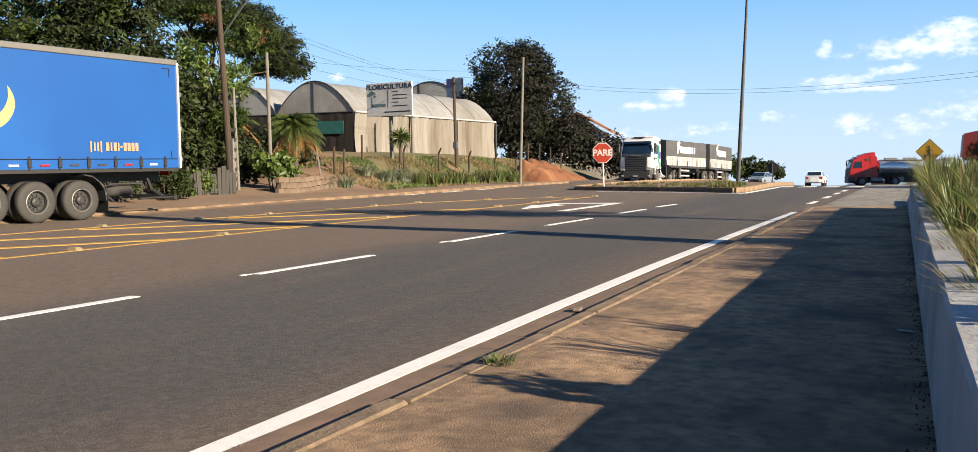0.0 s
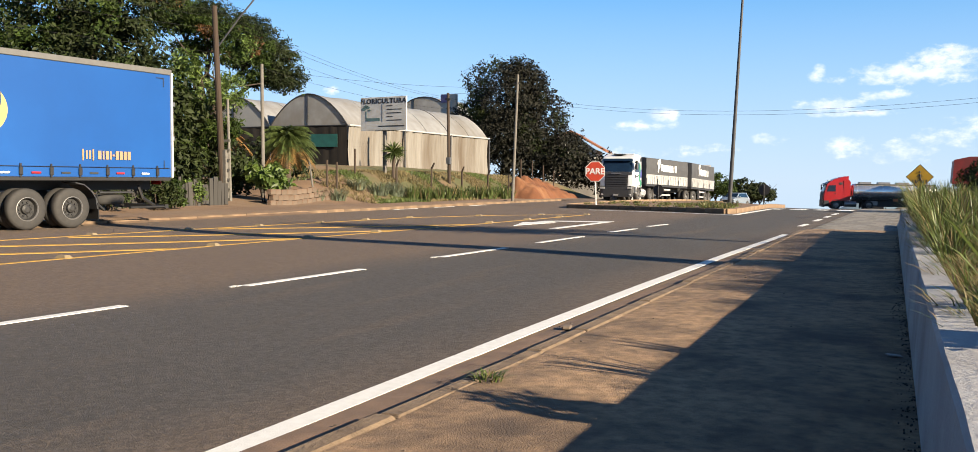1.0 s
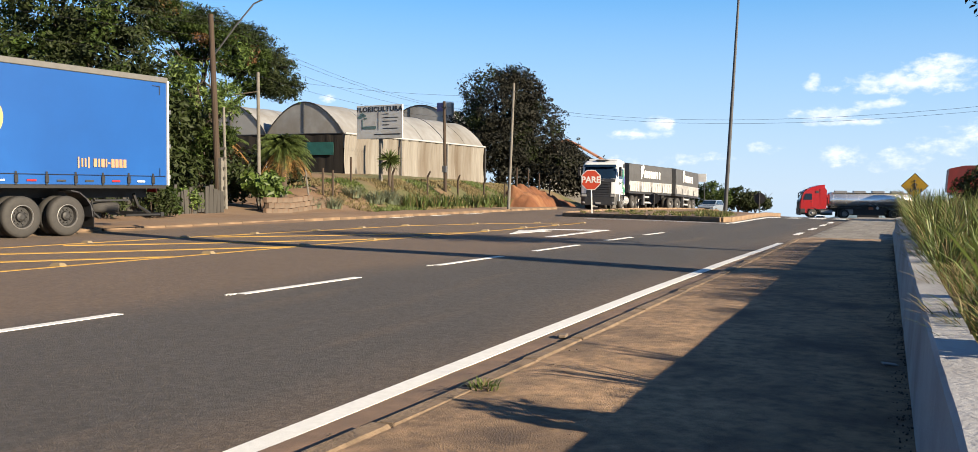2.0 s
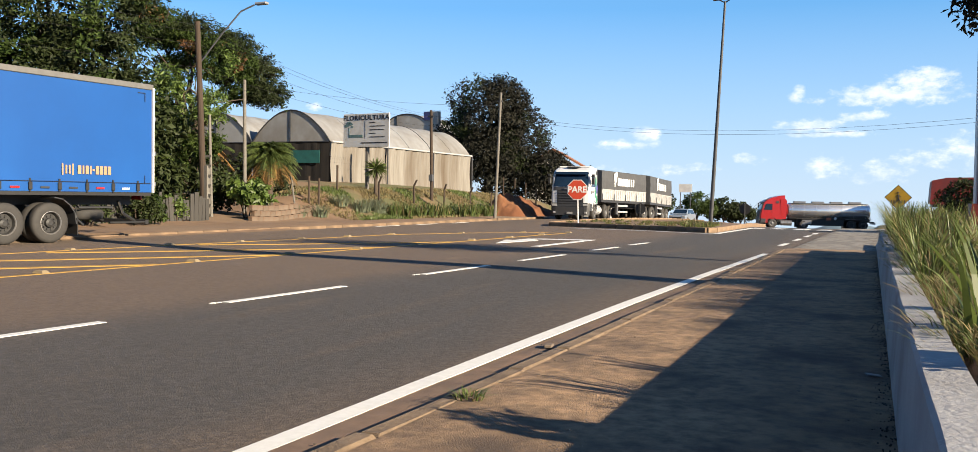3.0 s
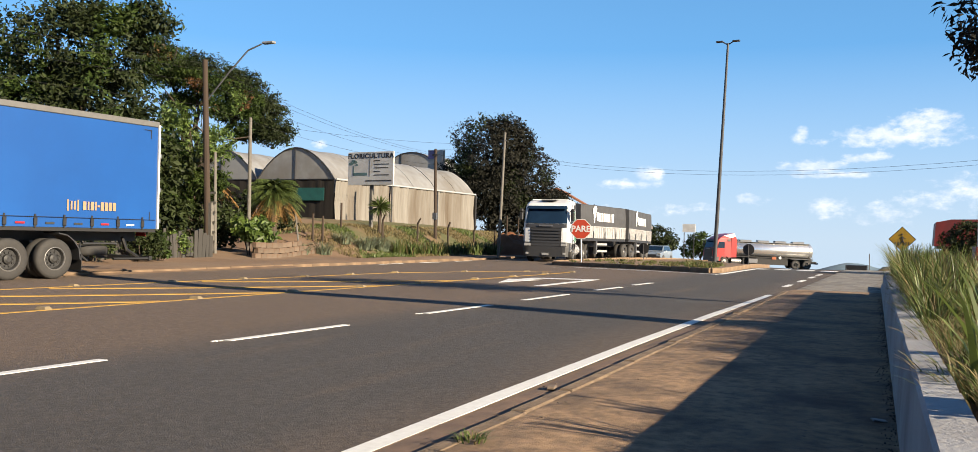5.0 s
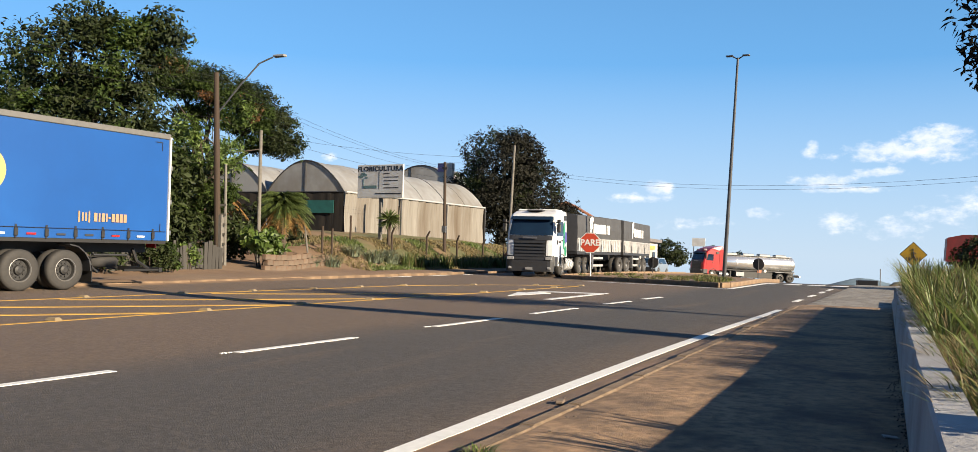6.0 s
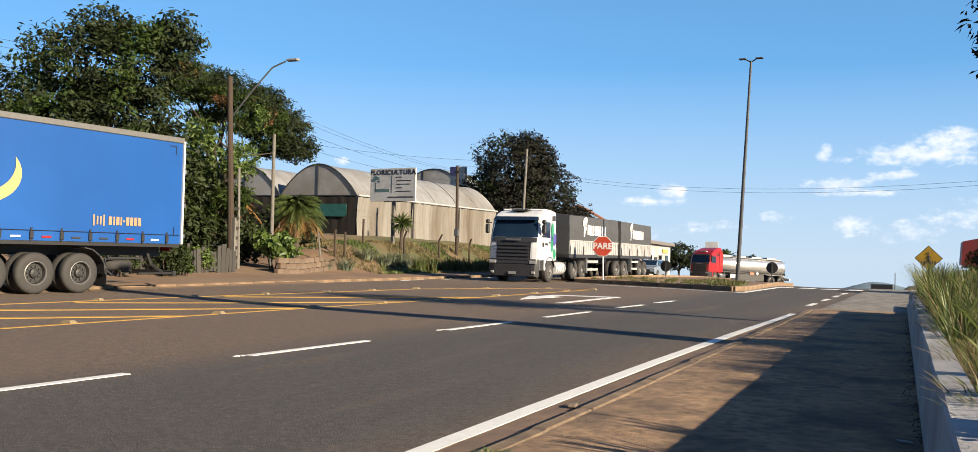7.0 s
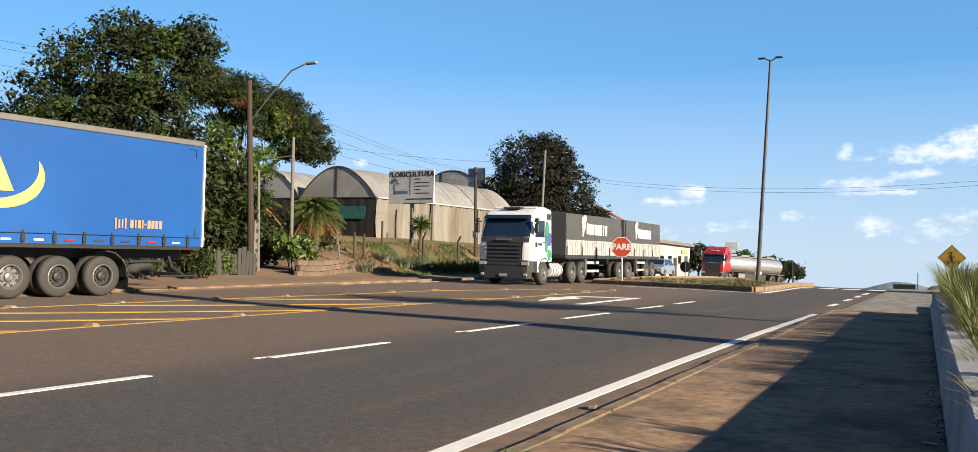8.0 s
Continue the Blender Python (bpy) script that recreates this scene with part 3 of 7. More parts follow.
    out = [(-15.6, 41.2), (-14.3, 40.6), (-12.5, 39.6), (-9.8, 37.9), (-7.0, 35.7), (-6.75, 36.2), (-6.85, 44), (-7.6, 56), (-11.5, 68), (-15.2, 66), (-16.2, 52), (-16.2, 43)]
    bm = bmesh.new()
    add_slab(bm, out, -0.2, 0.14, gz)
    part("island_top", bm, SOIL, isl)
    for (x0, y0), (x1, y1) in zip(out, out[1:] + out[:1]):
        d = math.hypot(x1 - x0, y1 - y0)
        k = max(1, round(d / 1.1))
        for i in range(k):
            a, b = (i + 0.5) / k, d / k
            x, y = x0 + (x1 - x0) * a, y0 + (y1 - y0) * a
            s = part("kerbstone", box(0, 0, 0, b - 0.03, 0.16, 0.36, bevel=0.02), KERB_PALE, isl)
            s.matrix_basis = pose(x, y, gz(x, y) + 0.01 + random.uniform(-0.01, 0.01), 0, 0, math.degrees(math.atan2(y1 - y0, x1 - x0)))
    # far pavement kerb
    far = tagged(new("kerb_far"), "dusty kerb along the far side of the road", "kerb", kind="structure")
    y = 17.6
    while y < 55:
        x = kerb_left(y)
        s = part("kerbstone", box(0, 0, 0, 0.18, 1.17, 0.3, bevel=0.02), KERB_PALE, far)
        s.matrix_basis = pose(x - 0.05, y + 0.6, gz(x, y) - 0.045 + random.uniform(-0.012, 0.012), 0, 0, random.uniform(-1, 1))
        y += 1.2


pavement()


# ---- plants ----
LEAF_DARK = mat("leaf_dark", (0.0273, 0.0366, 0.0099), (0.0122, 0.0188, 0.00612), 0.6, 0.6, vary=0.4, spec=0.2, island=True, trans=0.12)
LEAF_OLIVE = mat("leaf_olive", (0.0171, 0.0171, 0.0104), (0.00948, 0.00948, 0.0066), 0.6, 0.65, vary=0.35, spec=0.2, island=True, trans=0.12)
LEAF_GREEN = mat("leaf_green", (0.0513, 0.077, 0.016), (0.0256, 0.0456, 0.00965), 0.6, 0.55, vary=0.4, spec=0.2, island=True, trans=0.35)
LEAF_BRIGHT = mat("leaf_bright", (0.133, 0.187, 0.0398), (0.062, 0.102, 0.0194), 0.6, 0.5, vary=0.45, island=True, trans=0.4)
LEAF_RUST = mat("leaf_rust", (0.165, 0.0696, 0.019), (0.0952, 0.057, 0.019), 0.8, 0.7, vary=0.3, island=True, trans=0.3)
PALM_LEAF = mat("palm_leaf", (0.0892, 0.118, 0.0297), (0.0475, 0.0711, 0.0178), 1.0, 0.5, vary=0.35, island=True, trans=0.3)
PALM_DRY = mat("palm_dry", (0.269, 0.15, 0.0396), (0.174, 0.0948, 0.0316), 1.0, 0.7, vary=0.3, island=True, trans=0.3)
BLADE = mat("grass_blade", (0.117, 0.152, 0.0378), (0.062, 0.0898, 0.0206), 1.5, 0.5, vary=0.4, island=True, trans=0.35)
STRAW = mat("grass_straw", (0.188, 0.151, 0.0679), (0.126, 0.0986, 0.0418), 1.5, 0.7, vary=0.3, island=True, trans=0.3)
BARK = mat("bark", (0.0711, 0.052, 0.0383), (0.0383, 0.0274, 0.0192), 5, 0.95, 0.7, 18, stretch=(1, 1, 0.3))


def leaf_mesh(name, blobs, count, size, mats, seed, parent, gap=0.18, aspect=2.2, droop=0.3, shell=0.55, share=(1.0,), freq=0.55, spray=1):
    """Many single leaves over the shells of a few uneven masses, with holes between the sprays."""
    rng = np.random.default_rng(seed)
    vol = np.array([(b[3] * b[4] * b[5]) ** (2 / 3) for b in blobs])
    pick = rng.choice(len(blobs), count, p=vol / vol.sum())
    B = np.array(blobs)[pick]
    d = rng.normal(size=(count, 3))
    d /= np.linalg.norm(d, axis=1)[:, None]
    if spray > 1:
        # leaves stand together in sprays
        lead = np.arange(count) // spray * spray
        B, d = B[lead], d[lead]
    r = shell + (1 - shell) * rng.random(count) ** 0.6
    if spray > 1:
        r = r[lead]
    lump = np.array([noise.noise(Vector((p * 2.3 + b[:3] * 0.37).tolist())) for p, b in zip(d, B)])
    c = B[:, :3] + d * B[:, 3:6] * (r * (1 + 0.35 * lump))[:, None]
    if spray > 1:
        c = c + rng.normal(size=(count, 3)) * size * np.array((0.8, 0.8, 0.45))
    keep = np.array([noise.noise(Vector((q * freq).tolist())) + 0.5 * noise.noise(Vector((q * freq * 2.7).tolist())) > -gap for q in c])
    c, d = c[keep], d[keep]
    n = len(c)
    up = d * 0.6 + rng.normal(size=(n, 3)) * 0.55
    up[:, 2] += 0.5
    up /= np.linalg.norm(up, axis=1)[:, None]
    t = rng.normal(size=(n, 3))
    t[:, 2] -= droop
    t -= up * (t * up).sum(1)[:, None]
    t /= np.linalg.norm(t, axis=1)[:, None]
    s = np.cross(up, t)
    L = size * (0.6 + 0.8 * rng.random(n))[:, None]
    W = L / aspect
    v = np.stack([c - t * L * 0.5, c + s * W * 0.5, c + t * L * 0.5 - up * L * 0.12, c - s * W * 0.5], 1).reshape(-1, 3)
    f = np.arange(4 * n).reshape(-1, 4)
    me = bpy.data.meshes.new(name)
    me.from_pydata(v.tolist(), [], f.tolist())
    for m in mats:
        me.materials.append(m)
    if len(mats) > 1:
        # colours come in sprays, not leaf by leaf
        k = np.array([noise.noise(Vector((q * 0.45 + 11).tolist())) for q in c])
        me.polygons.foreach_set("material_index", np.searchsorted(np.array(share), k).astype(np.int32).clip(0, len(mats) - 1))
    ob = new(name, me)
    ob.parent = parent
    return ob


def limbs(name, base, tops, r0, parent, seed, material=None, bend=0.5):
    """A tapered trunk that forks into limbs which reach for the given places."""
    random.seed(seed)
    bm = bmesh.new()
    fork = Vector(base) + (Vector(tops[0]) - Vector(base)) * 0.32
    fork.z = base[2] + (tops[0][2] - base[2]) * 0.38
    add_tube(bm, base, fork, r0 * 1.15, r0 * 0.8, 9)
    for t in tops:
        t = Vector(t)
        a = fork
        for k in range(1, 6):
            w = k / 5
            p = fork.lerp(t, w)
            p.z += math.sin(w * math.pi) * 0.12 * (t - fork).length
            p += Vector((random.uniform(-1, 1), random.uniform(-1, 1), random.uniform(-0.5, 0.5))) * bend * w * (1 - w)
            add_tube(bm, a, p, r0 * 0.62 * (1 - w + 0.2) * 1.0, r0 * 0.62 * (1 - w) + 0.03, 7)
            if k in (2, 3, 4):
                q = p + Vector((random.uniform(-1.6, 1.6), random.uniform(-1.6, 1.6), random.uniform(0.3, 1.6)))
                add_tube(bm, p, q, r0 * 0.25, 0.02, 5)
            a = p
    return part(name, bm, material or BARK, parent, smooth=True)


def trees():
    # the large broad-leaved tree behind the lorry
    t = empty("tree", "tall dense dark green broad-leaved tree behind the lorry", "tree", group="roadside trees")
    limbs("trunk", (-38.6, 32, 0.4), [(-38.6, 32, 10.0), (-42.5, 31, 9), (-35.6, 32.5, 10), (-40, 33, 11.2)], 0.45, t, 1)
    leaf_mesh("crown", [(-41.2, 32.0, 8.2, 3.4, 3.2, 2.4), (-38.4, 32.0, 10.4, 3.3, 3.0, 2.2), (-35.7, 32.2, 9.8, 2.7, 2.6, 2.2), (-44.6, 31.2, 6.4, 2.8, 3.0, 2.0), (-39.0, 31.4, 6.6, 4.6, 3.2, 2.4),
                        (-35.2, 32.0, 7.2, 2.3, 2.4, 2.2), (-37.6, 32.0, 12.2, 1.3, 1.3, 0.9), (-34.3, 32.6, 11.3, 1.3, 1.3, 0.8), (-41.0, 30.5, 4.6, 4.6, 3.2, 2.6), (-45.6, 29.0, 4.6, 3.0, 3.0, 2.4), (-33.8, 33.0, 12.0, 0.75, 0.75, 0.7), (-32.6, 32.8, 11.0, 0.7, 0.7, 0.5)],
              64000, 0.27, [LEAF_DARK, LEAF_GREEN], 3, t, gap=0.28, share=(0.12, 1), shell=0.5, spray=9)
    t = empty("tree", "feathery spreading tree with rusty seed pods and bare limbs", "tree", group="roadside trees")
    limbs("trunk", (-35.4, 37.6, 0.7), [(-35, 38, 9.4), (-32.2, 38.4, 8.0), (-37.4, 37.6, 10.4), (-30.9, 38.6, 6.4), (-35.4, 37.6, 7.6)], 0.33, t, 2, bend=1.2)
    leaf_mesh("crown", [(-37.3, 38.0, 10.2, 1.9, 1.8, 1.1), (-35.0, 38.0, 9.6, 1.9, 1.8, 1.0), (-32.9, 38.2, 8.9, 1.8, 1.7, 1.0), (-31.2, 38.4, 7.7, 1.3, 1.4, 1.0), (-30.5, 38.6, 6.5, 1.0, 1.1, 0.8),
                        (-33.2, 38.0, 7.6, 1.3, 1.2, 0.6), (-38.4, 37.6, 11.3, 1.2, 1.2, 0.8), (-32.0, 38.2, 6.5, 1.2, 1.1, 0.5), (-36.2, 38.0, 8.3, 1.2, 1.1, 0.5)],
              60000, 0.18, [LEAF_DARK, LEAF_GREEN, LEAF_RUST], 4, t, gap=0.36, share=(0.05, 0.5), aspect=3, shell=0.25, freq=0.9, spray=12)
    t = empty("tree", "young bright green leafy tree beside the timber pole", "tree", group="roadside trees")
    limbs("trunk", (-30.2, 31.6, 0.2), [(-30.2, 31.6, 6.2), (-30.9, 31.4, 4), (-28.7, 32.0, 5.6)], 0.12, t, 3)
    leaf_mesh("crown", [(-30.3, 31.4, 4.8, 1.4, 1.3, 1.3), (-30.2, 31.3, 2.9, 1.3, 1.2, 1.2), (-28.5, 31.9, 5.1, 0.95, 0.9, 0.9), (-28.1, 32.0, 7.0, 0.85, 0.8, 0.6), (-30.3, 31.4, 6.4, 0.95, 0.9, 0.6), (-28.8, 31.9, 3.5, 0.8, 0.8, 0.7)],
              13000, 0.24, [LEAF_BRIGHT, LEAF_GREEN], 5, t, gap=0.10, share=(0.1, 1), aspect=3, shell=0.2, freq=1.1, spray=8)
    # the dark tree past the greenhouse
    t = empty("tree", "large dark olive tree with dense round crown", "tree", group="roadside trees")
    limbs("trunk", (-36.2, 78.7, 1.0), [(-36, 78.5, 9.8), (-39, 77.5, 8), (-32.5, 80, 7.2), (-34.5, 78.7, 11)], 0.45, t, 5)
    leaf_mesh("crown", [(-35.69, 77.47, 8.79, 4.32, 3.81, 3.81), (-38.61, 76.2, 6.0, 2.79, 2.79, 2.41), (-33.02, 78.99, 6.25, 3.3, 3.05, 3.68), (-35.56, 77.47, 5.24, 4.19, 3.81, 2.54), (-30.35, 79.25, 3.84, 2.29, 2.16, 2.03), (-34.29, 77.98, 10.19, 2.16, 2.16, 2.16)],
              60000, 0.26, [LEAF_OLIVE, LEAF_DARK], 6, t, gap=0.5, share=(0.3, 1), shell=0.5, spray=10)
    # far trees by the crossing
    for x, y, s, label, mt in ((-25.3, 122, 1.55, "small green tree by the crossing", LEAF_GREEN), (-22.3, 125, 1.4, "round dark green tree by the crossing", LEAF_DARK), (-20.4, 127, 1.25, "low bushy tree by the crossing", LEAF_DARK), (-28.7, 112, 1.6, "dark conifer-like tree behind the white shed", LEAF_DARK)):
        z = gz(x, y)
        t = empty("tree", label, "tree", pose(x, y, z), group="far trees")
        limbs("trunk", (0, 0, 0), [(0, 0, 2.0 * s), (0.8 * s, 0, 1.8 * s), (-0.8 * s, 0.2, 1.7 * s)], 0.1 * s, t, int(y))
        leaf_mesh("crown", [(0, 0, 2.1 * s, 1.2 * s, 1.2 * s, 1.0 * s), (0.9 * s, 0, 1.7 * s, 0.9 * s, 0.9 * s, 0.8 * s), (-0.9 * s, 0, 1.6 * s, 0.9 * s, 0.9 * s, 0.8 * s)],
                  5200, 0.34, [mt], int(y), t, gap=0.25, shell=0.4)
    # tree over the near pavement, seen by its overhanging sprays
    t = empty("tree", "dark tree reaching over the wall, fine hanging foliage", "tree", group="roadside trees")
    limbs("trunk", (3.9, 18.0, 0.25), [(3.7, 18.0, 5.4), (1.6, 18.2, 5.6), (5.2, 17.8, 5.6)], 0.12, t, 8)
    leaf_mesh("crown", [(1.35, 18.2, 5.35, 0.95, 1.1, 1.05), (0.95, 18.2, 4.75, 0.4, 0.6, 0.45), (3.6, 18.0, 5.6, 1.8, 1.6, 1.5), (5.3, 17.8, 5.4, 1.5, 1.5, 1.3), (2.2, 18.1, 6.4, 1.7, 1.3, 0.9)],
              6500, 0.20, [LEAF_OLIVE], 9, t, gap=0.2, aspect=3, shell=0.2, freq=1.3)


trees()


def frond_palm(x, y, z, h, n, length, label, seed, dry=0.2, width=0.10):
    random.seed(seed)
    p = empty("palm", label, "palm", pose(x, y, z))
    bm = bmesh.new()
    prof = [(0.16 - 0.05 * i / 10 + 0.012 * (i % 2), h * i / 10) for i in range(11)]
    add_lathe(bm, prof, 9, "Z")
    part("trunk", bm, BARK, p)
    for k in range(n):
        a = k * 2.399 + random.uniform(-0.2, 0.2)
        lift = 1.48 - 2.05 * (k / n) + random.uniform(-0.1, 0.1)
        L = length * random.uniform(0.85, 1.1)
        bm = bmesh.new()
        mid = []
        for i in range(10):
            w = i / 9
            out = L * w * (0.75 + 0.25 * math.cos(lift))
            mid.append(Vector((out * math.cos(a) * math.cos(lift * (1 - w * 0.5)), out * math.sin(a) * math.cos(lift * (1 - w * 0.5)), h + L * (math.sin(lift) * w - 0.62 * w * w))))
        side = Vector((-math.sin(a), math.cos(a), 0))
        for i in range(1, 9):
            for s in (-1, 1):
                for e in (0, 0.33, 0.67):
                    c = mid[i].lerp(mid[i + 1], e)
                    t = (mid[i + 1] - mid[i]).normalized()
                    tip = c + (side * s * 0.75 + t * 0.6 + Vector((0, 0, -0.45))) * L * 0.27 * math.sin((i + e) / 9.6 * math.pi) ** 0.5
                    b = [bm.verts.new(v) for v in (c - t * width * 0.3, c + t * width * 0.3, tip)]
                    bm.faces.new(b)
        add_path(bm, mid, 0.014, 4)
        part("frond", bm, PALM_DRY if k / n > 1 - dry else PALM_LEAF, p)
    return p


frond_palm(-28.5, 36.2, 0.45, 2.75, 96, 1.5, "feathery date palm with drooping green and yellowed fronds", 3, 0.16, 0.085)
frond_palm(-30.6, 34.0, 0.7, 2.7, 20, 1.5, "palm with yellowed fronds behind the pole", 4, 0.5, 0.13)


def spiky_yucca():
    p = empty("yucca", "slim yucca with a round spiky head", "yucca", pose(-27.9, 45.1, 1.1))
    bm = bmesh.new()
    add_lathe(bm, [(0.11 - 0.03 * i / 8 + 0.01 * (i % 2), 1.65 * i / 8) for i in range(9)], 8, "Z")
    part("trunk", bm, BARK, p)
    rng = random.Random(6)
    bm = bmesh.new()
    for k in range(190):
        d = Vector((rng.gauss(0, 1), rng.gauss(0, 1), rng.gauss(0.25, 0.9))).normalized()
        side = d.cross(Vector((0, 0, 1))).normalized() * 0.035
        L = rng.uniform(0.6, 0.85)
        c = Vector((0, 0, 1.7))
        m, t = c + d * L * 0.55, c + d * L - Vector((0, 0, 0.12 * L))
        v = [bm.verts.new(q) for q in (c - side * 0.5, c + side * 0.5, m + side, t, m - side)]
        bm.faces.new(v)
    part("spiky_head", bm, PALM_LEAF, p)


spiky_yucca()


def blade_clump(name, label, cat, n, h, spread, mats, seed, lean=0.5, w=0.012, group="", dry=0.25, core=0, core_h=0.0):
    rng = random.Random(seed)
    bm = bmesh.new()
    for k in range(n):
        a, r = rng.uniform(0, 6.283), spread * math.sqrt(rng.random())
        x, y = r * math.cos(a), r * math.sin(a)
        L = h * (0.55 + 0.6 * rng.random() ** 1.2)
        inner = k < core
        if inner:
            L = core_h * rng.uniform(0.93, 1.03)
        b = a + rng.uniform(-0.7, 0.7)
        out = (0.22 if inner else lean) * rng.uniform(0.15, 1.0) * L
        dx, dy = math.cos(b), math.sin(b)
        prev = None
        mi = 1 if rng.random() < dry and len(mats) > 1 else 0
        for i in range(5):
            s = i / 4
            c = Vector((x + dx * out * s ** 1.7, y + dy * out * s ** 1.7, L * (s - (0.05 if inner else 0.32 * lean) * s ** 3)))
            ww = w * (1 - s) ** 0.7 + 0.0012
            row = [bm.verts.new(c + Vector((-dy, dx, 0)) * ww), bm.verts.new(c - Vector((-dy, dx, 0)) * ww)]
            if prev:
                f = bm.faces.new((prev[0], prev[1], row[1], row[0]))
                f.material_index = mi
            prev = row
    return tagged(link(name, bm, mats), label, cat, group)


def grasses():
    rng = random.Random(7)
    tall = [blade_clump("grass_clump", "tall arching green grass clump with straw blades behind the low wall", "grass", 64, 0.76, 0.16, [BLADE, STRAW], i, 0.62, 0.0075, "tall grass behind the wall", 0.34) for i in range(4)]
    low = [blade_clump("grass_tuft", "low tangled straw and green grass tuft behind the wall", "grass", 110, 0.34, 0.24, [STRAW, BLADE], 90 + i, 0.75, 0.005, "low grass behind the wall", 0.45) for i in range(3)]

    def sow(kinds, places):
        for i, (x, y, s, sz) in enumerate(places):
            m = pose(x, y, 0.57, 0, 0, rng.uniform(0, 360))
            o = kinds[i] if i < len(kinds) else copy_thing(kinds[i % len(kinds)], m)
            o.matrix_basis = m
            o.scale = (s, s, sz)
    places, tufts = [], []
    y = 9.0
    while y < 22.2:
        grow = 0.62 + 0.42 * smooth01((y - 8.5) / 3.5)
        for off in (0.36, 0.66, 1.02):
            places.append((wall_x(y) + off + rng.uniform(-0.07, 0.1), y + rng.uniform(-0.2, 0.2), rng.uniform(0.85, 1.1), grow * rng.uniform(0.85, 1.1)))
        y += 0.6
    y = 1.5
    while y < 22.2:
        for off in (0.36, 0.6, 0.9, 1.3, 1.8) if y > 4.0 else (0.85, 1.3, 1.8):
            tufts.append((wall_x(y) + off + rng.uniform(-0.1, 0.1), y + rng.uniform(-0.2, 0.2), rng.uniform(0.8, 1.2), rng.uniform(0.6, 0.9) * (0.62 + 0.4 * off)))
        y += 0.5
    sow(tall, places)
    sow(low, tufts)
    # broad strap leaves close to the camera
    o = blade_clump("strap_leaf_plant", "broad green strap leaves beside the wall", "plant", 16, 0.75, 0.12, [BLADE], 22, 0.6, 0.022)
    o.matrix_basis = pose(0.40, 5.1, 0.56)
    copy_thing(o, pose(0.52, 5.9, 0.54, 0, 0, 140))
    # tuft in the kerb joint
    o = blade_clump("weed_tuft", "small green weed tuft in the kerb joint", "weed", 70, 0.09, 0.1, [BLADE, STRAW], 31, 1.6, 0.004)
    o.matrix_basis = pose(-2.38, 4.95, 0.07)
    # island weeds
    kinds = [blade_clump("weed_clump", "low dry green weeds on the island", "weed", 110, 0.42, 0.45, [BLADE, STRAW], 40 + i, 0.8, 0.013, "island weeds", 0.5) for i in range(3)]
    for i in range(64):
        x = -15.4 + 8.3 * rng.random()
        e = 41.0 - (x + 15.5) * 0.62
        y = e + 0.7 + rng.random() * (5.0 if x > -9.5 else 9)
        s = (0.85 if x > -9.5 else 0.45) * rng.uniform(0.7, 1.1)
        m = pose(x, y, gz(x, y) + 0.13, 0, 0, rng.uniform(0, 360))
        o = copy_thing(kinds[i % 3], m) if i >= 3 else kinds[i]
        o.matrix_basis = m
        o.scale = (s, s, s)
    # silver tufts and strap-leaved border in front of the flower shop
    SILVER = mat("silver_leaf", (0.158, 0.182, 0.119), (0.0948, 0.119, 0.0712), 1.5, 0.7, vary=0.3, island=True, trans=0.2)
    kinds = [blade_clump("ornamental_grass", "rounded grey-green tufted grass in the border", "grass", 260, 0.8, 0.4, [SILVER, STRAW], 60 + i, 1.0, 0.014, "border tufts", 0.12) for i in range(2)]
    spots = [(-26.4, 35.6, 1.0), (-26.0, 36.8, 1.1), (-26.9, 39.9, 1.1), (-26.2, 40.9, 1.25), (-26.0, 42.3, 1.15), (-26.6, 43.0, 0.9)]
    for i, (x, y, s) in enumerate(spots):
        m = pose(x, y, soil_z(x, y) - 0.05, 0, 0, i * 70)
        o = kinds[i] if i < 2 else copy_thing(kinds[i % 2], m)
        o.matrix_basis = m
        o.scale = (s, s, s)
    kinds = [blade_clump("border_plant", "upright bright green strap-leaved border plant", "plant", 60, 0.85, 0.3, [PALM_LEAF, STRAW], 80 + i, 0.55, 0.03, "border plants", 0.15) for i in range(3)]
    k = 0
    for i in range(46):
        y = 42.8 + i * 0.30
        x = -24.9 + 0.12 * (y - 42) * 0.6 - rng.random() * 1.3
        s = rng.uniform(0.85, 1.3)
        m = pose(x, y, soil_z(x, y) - 0.05, 0, 0, rng.uniform(0, 360))
        o = kinds[i] if i < 3 else copy_thing(kinds[i % 3], m)
        o.matrix_basis = m
        o.scale = (s, s, s)


grasses()


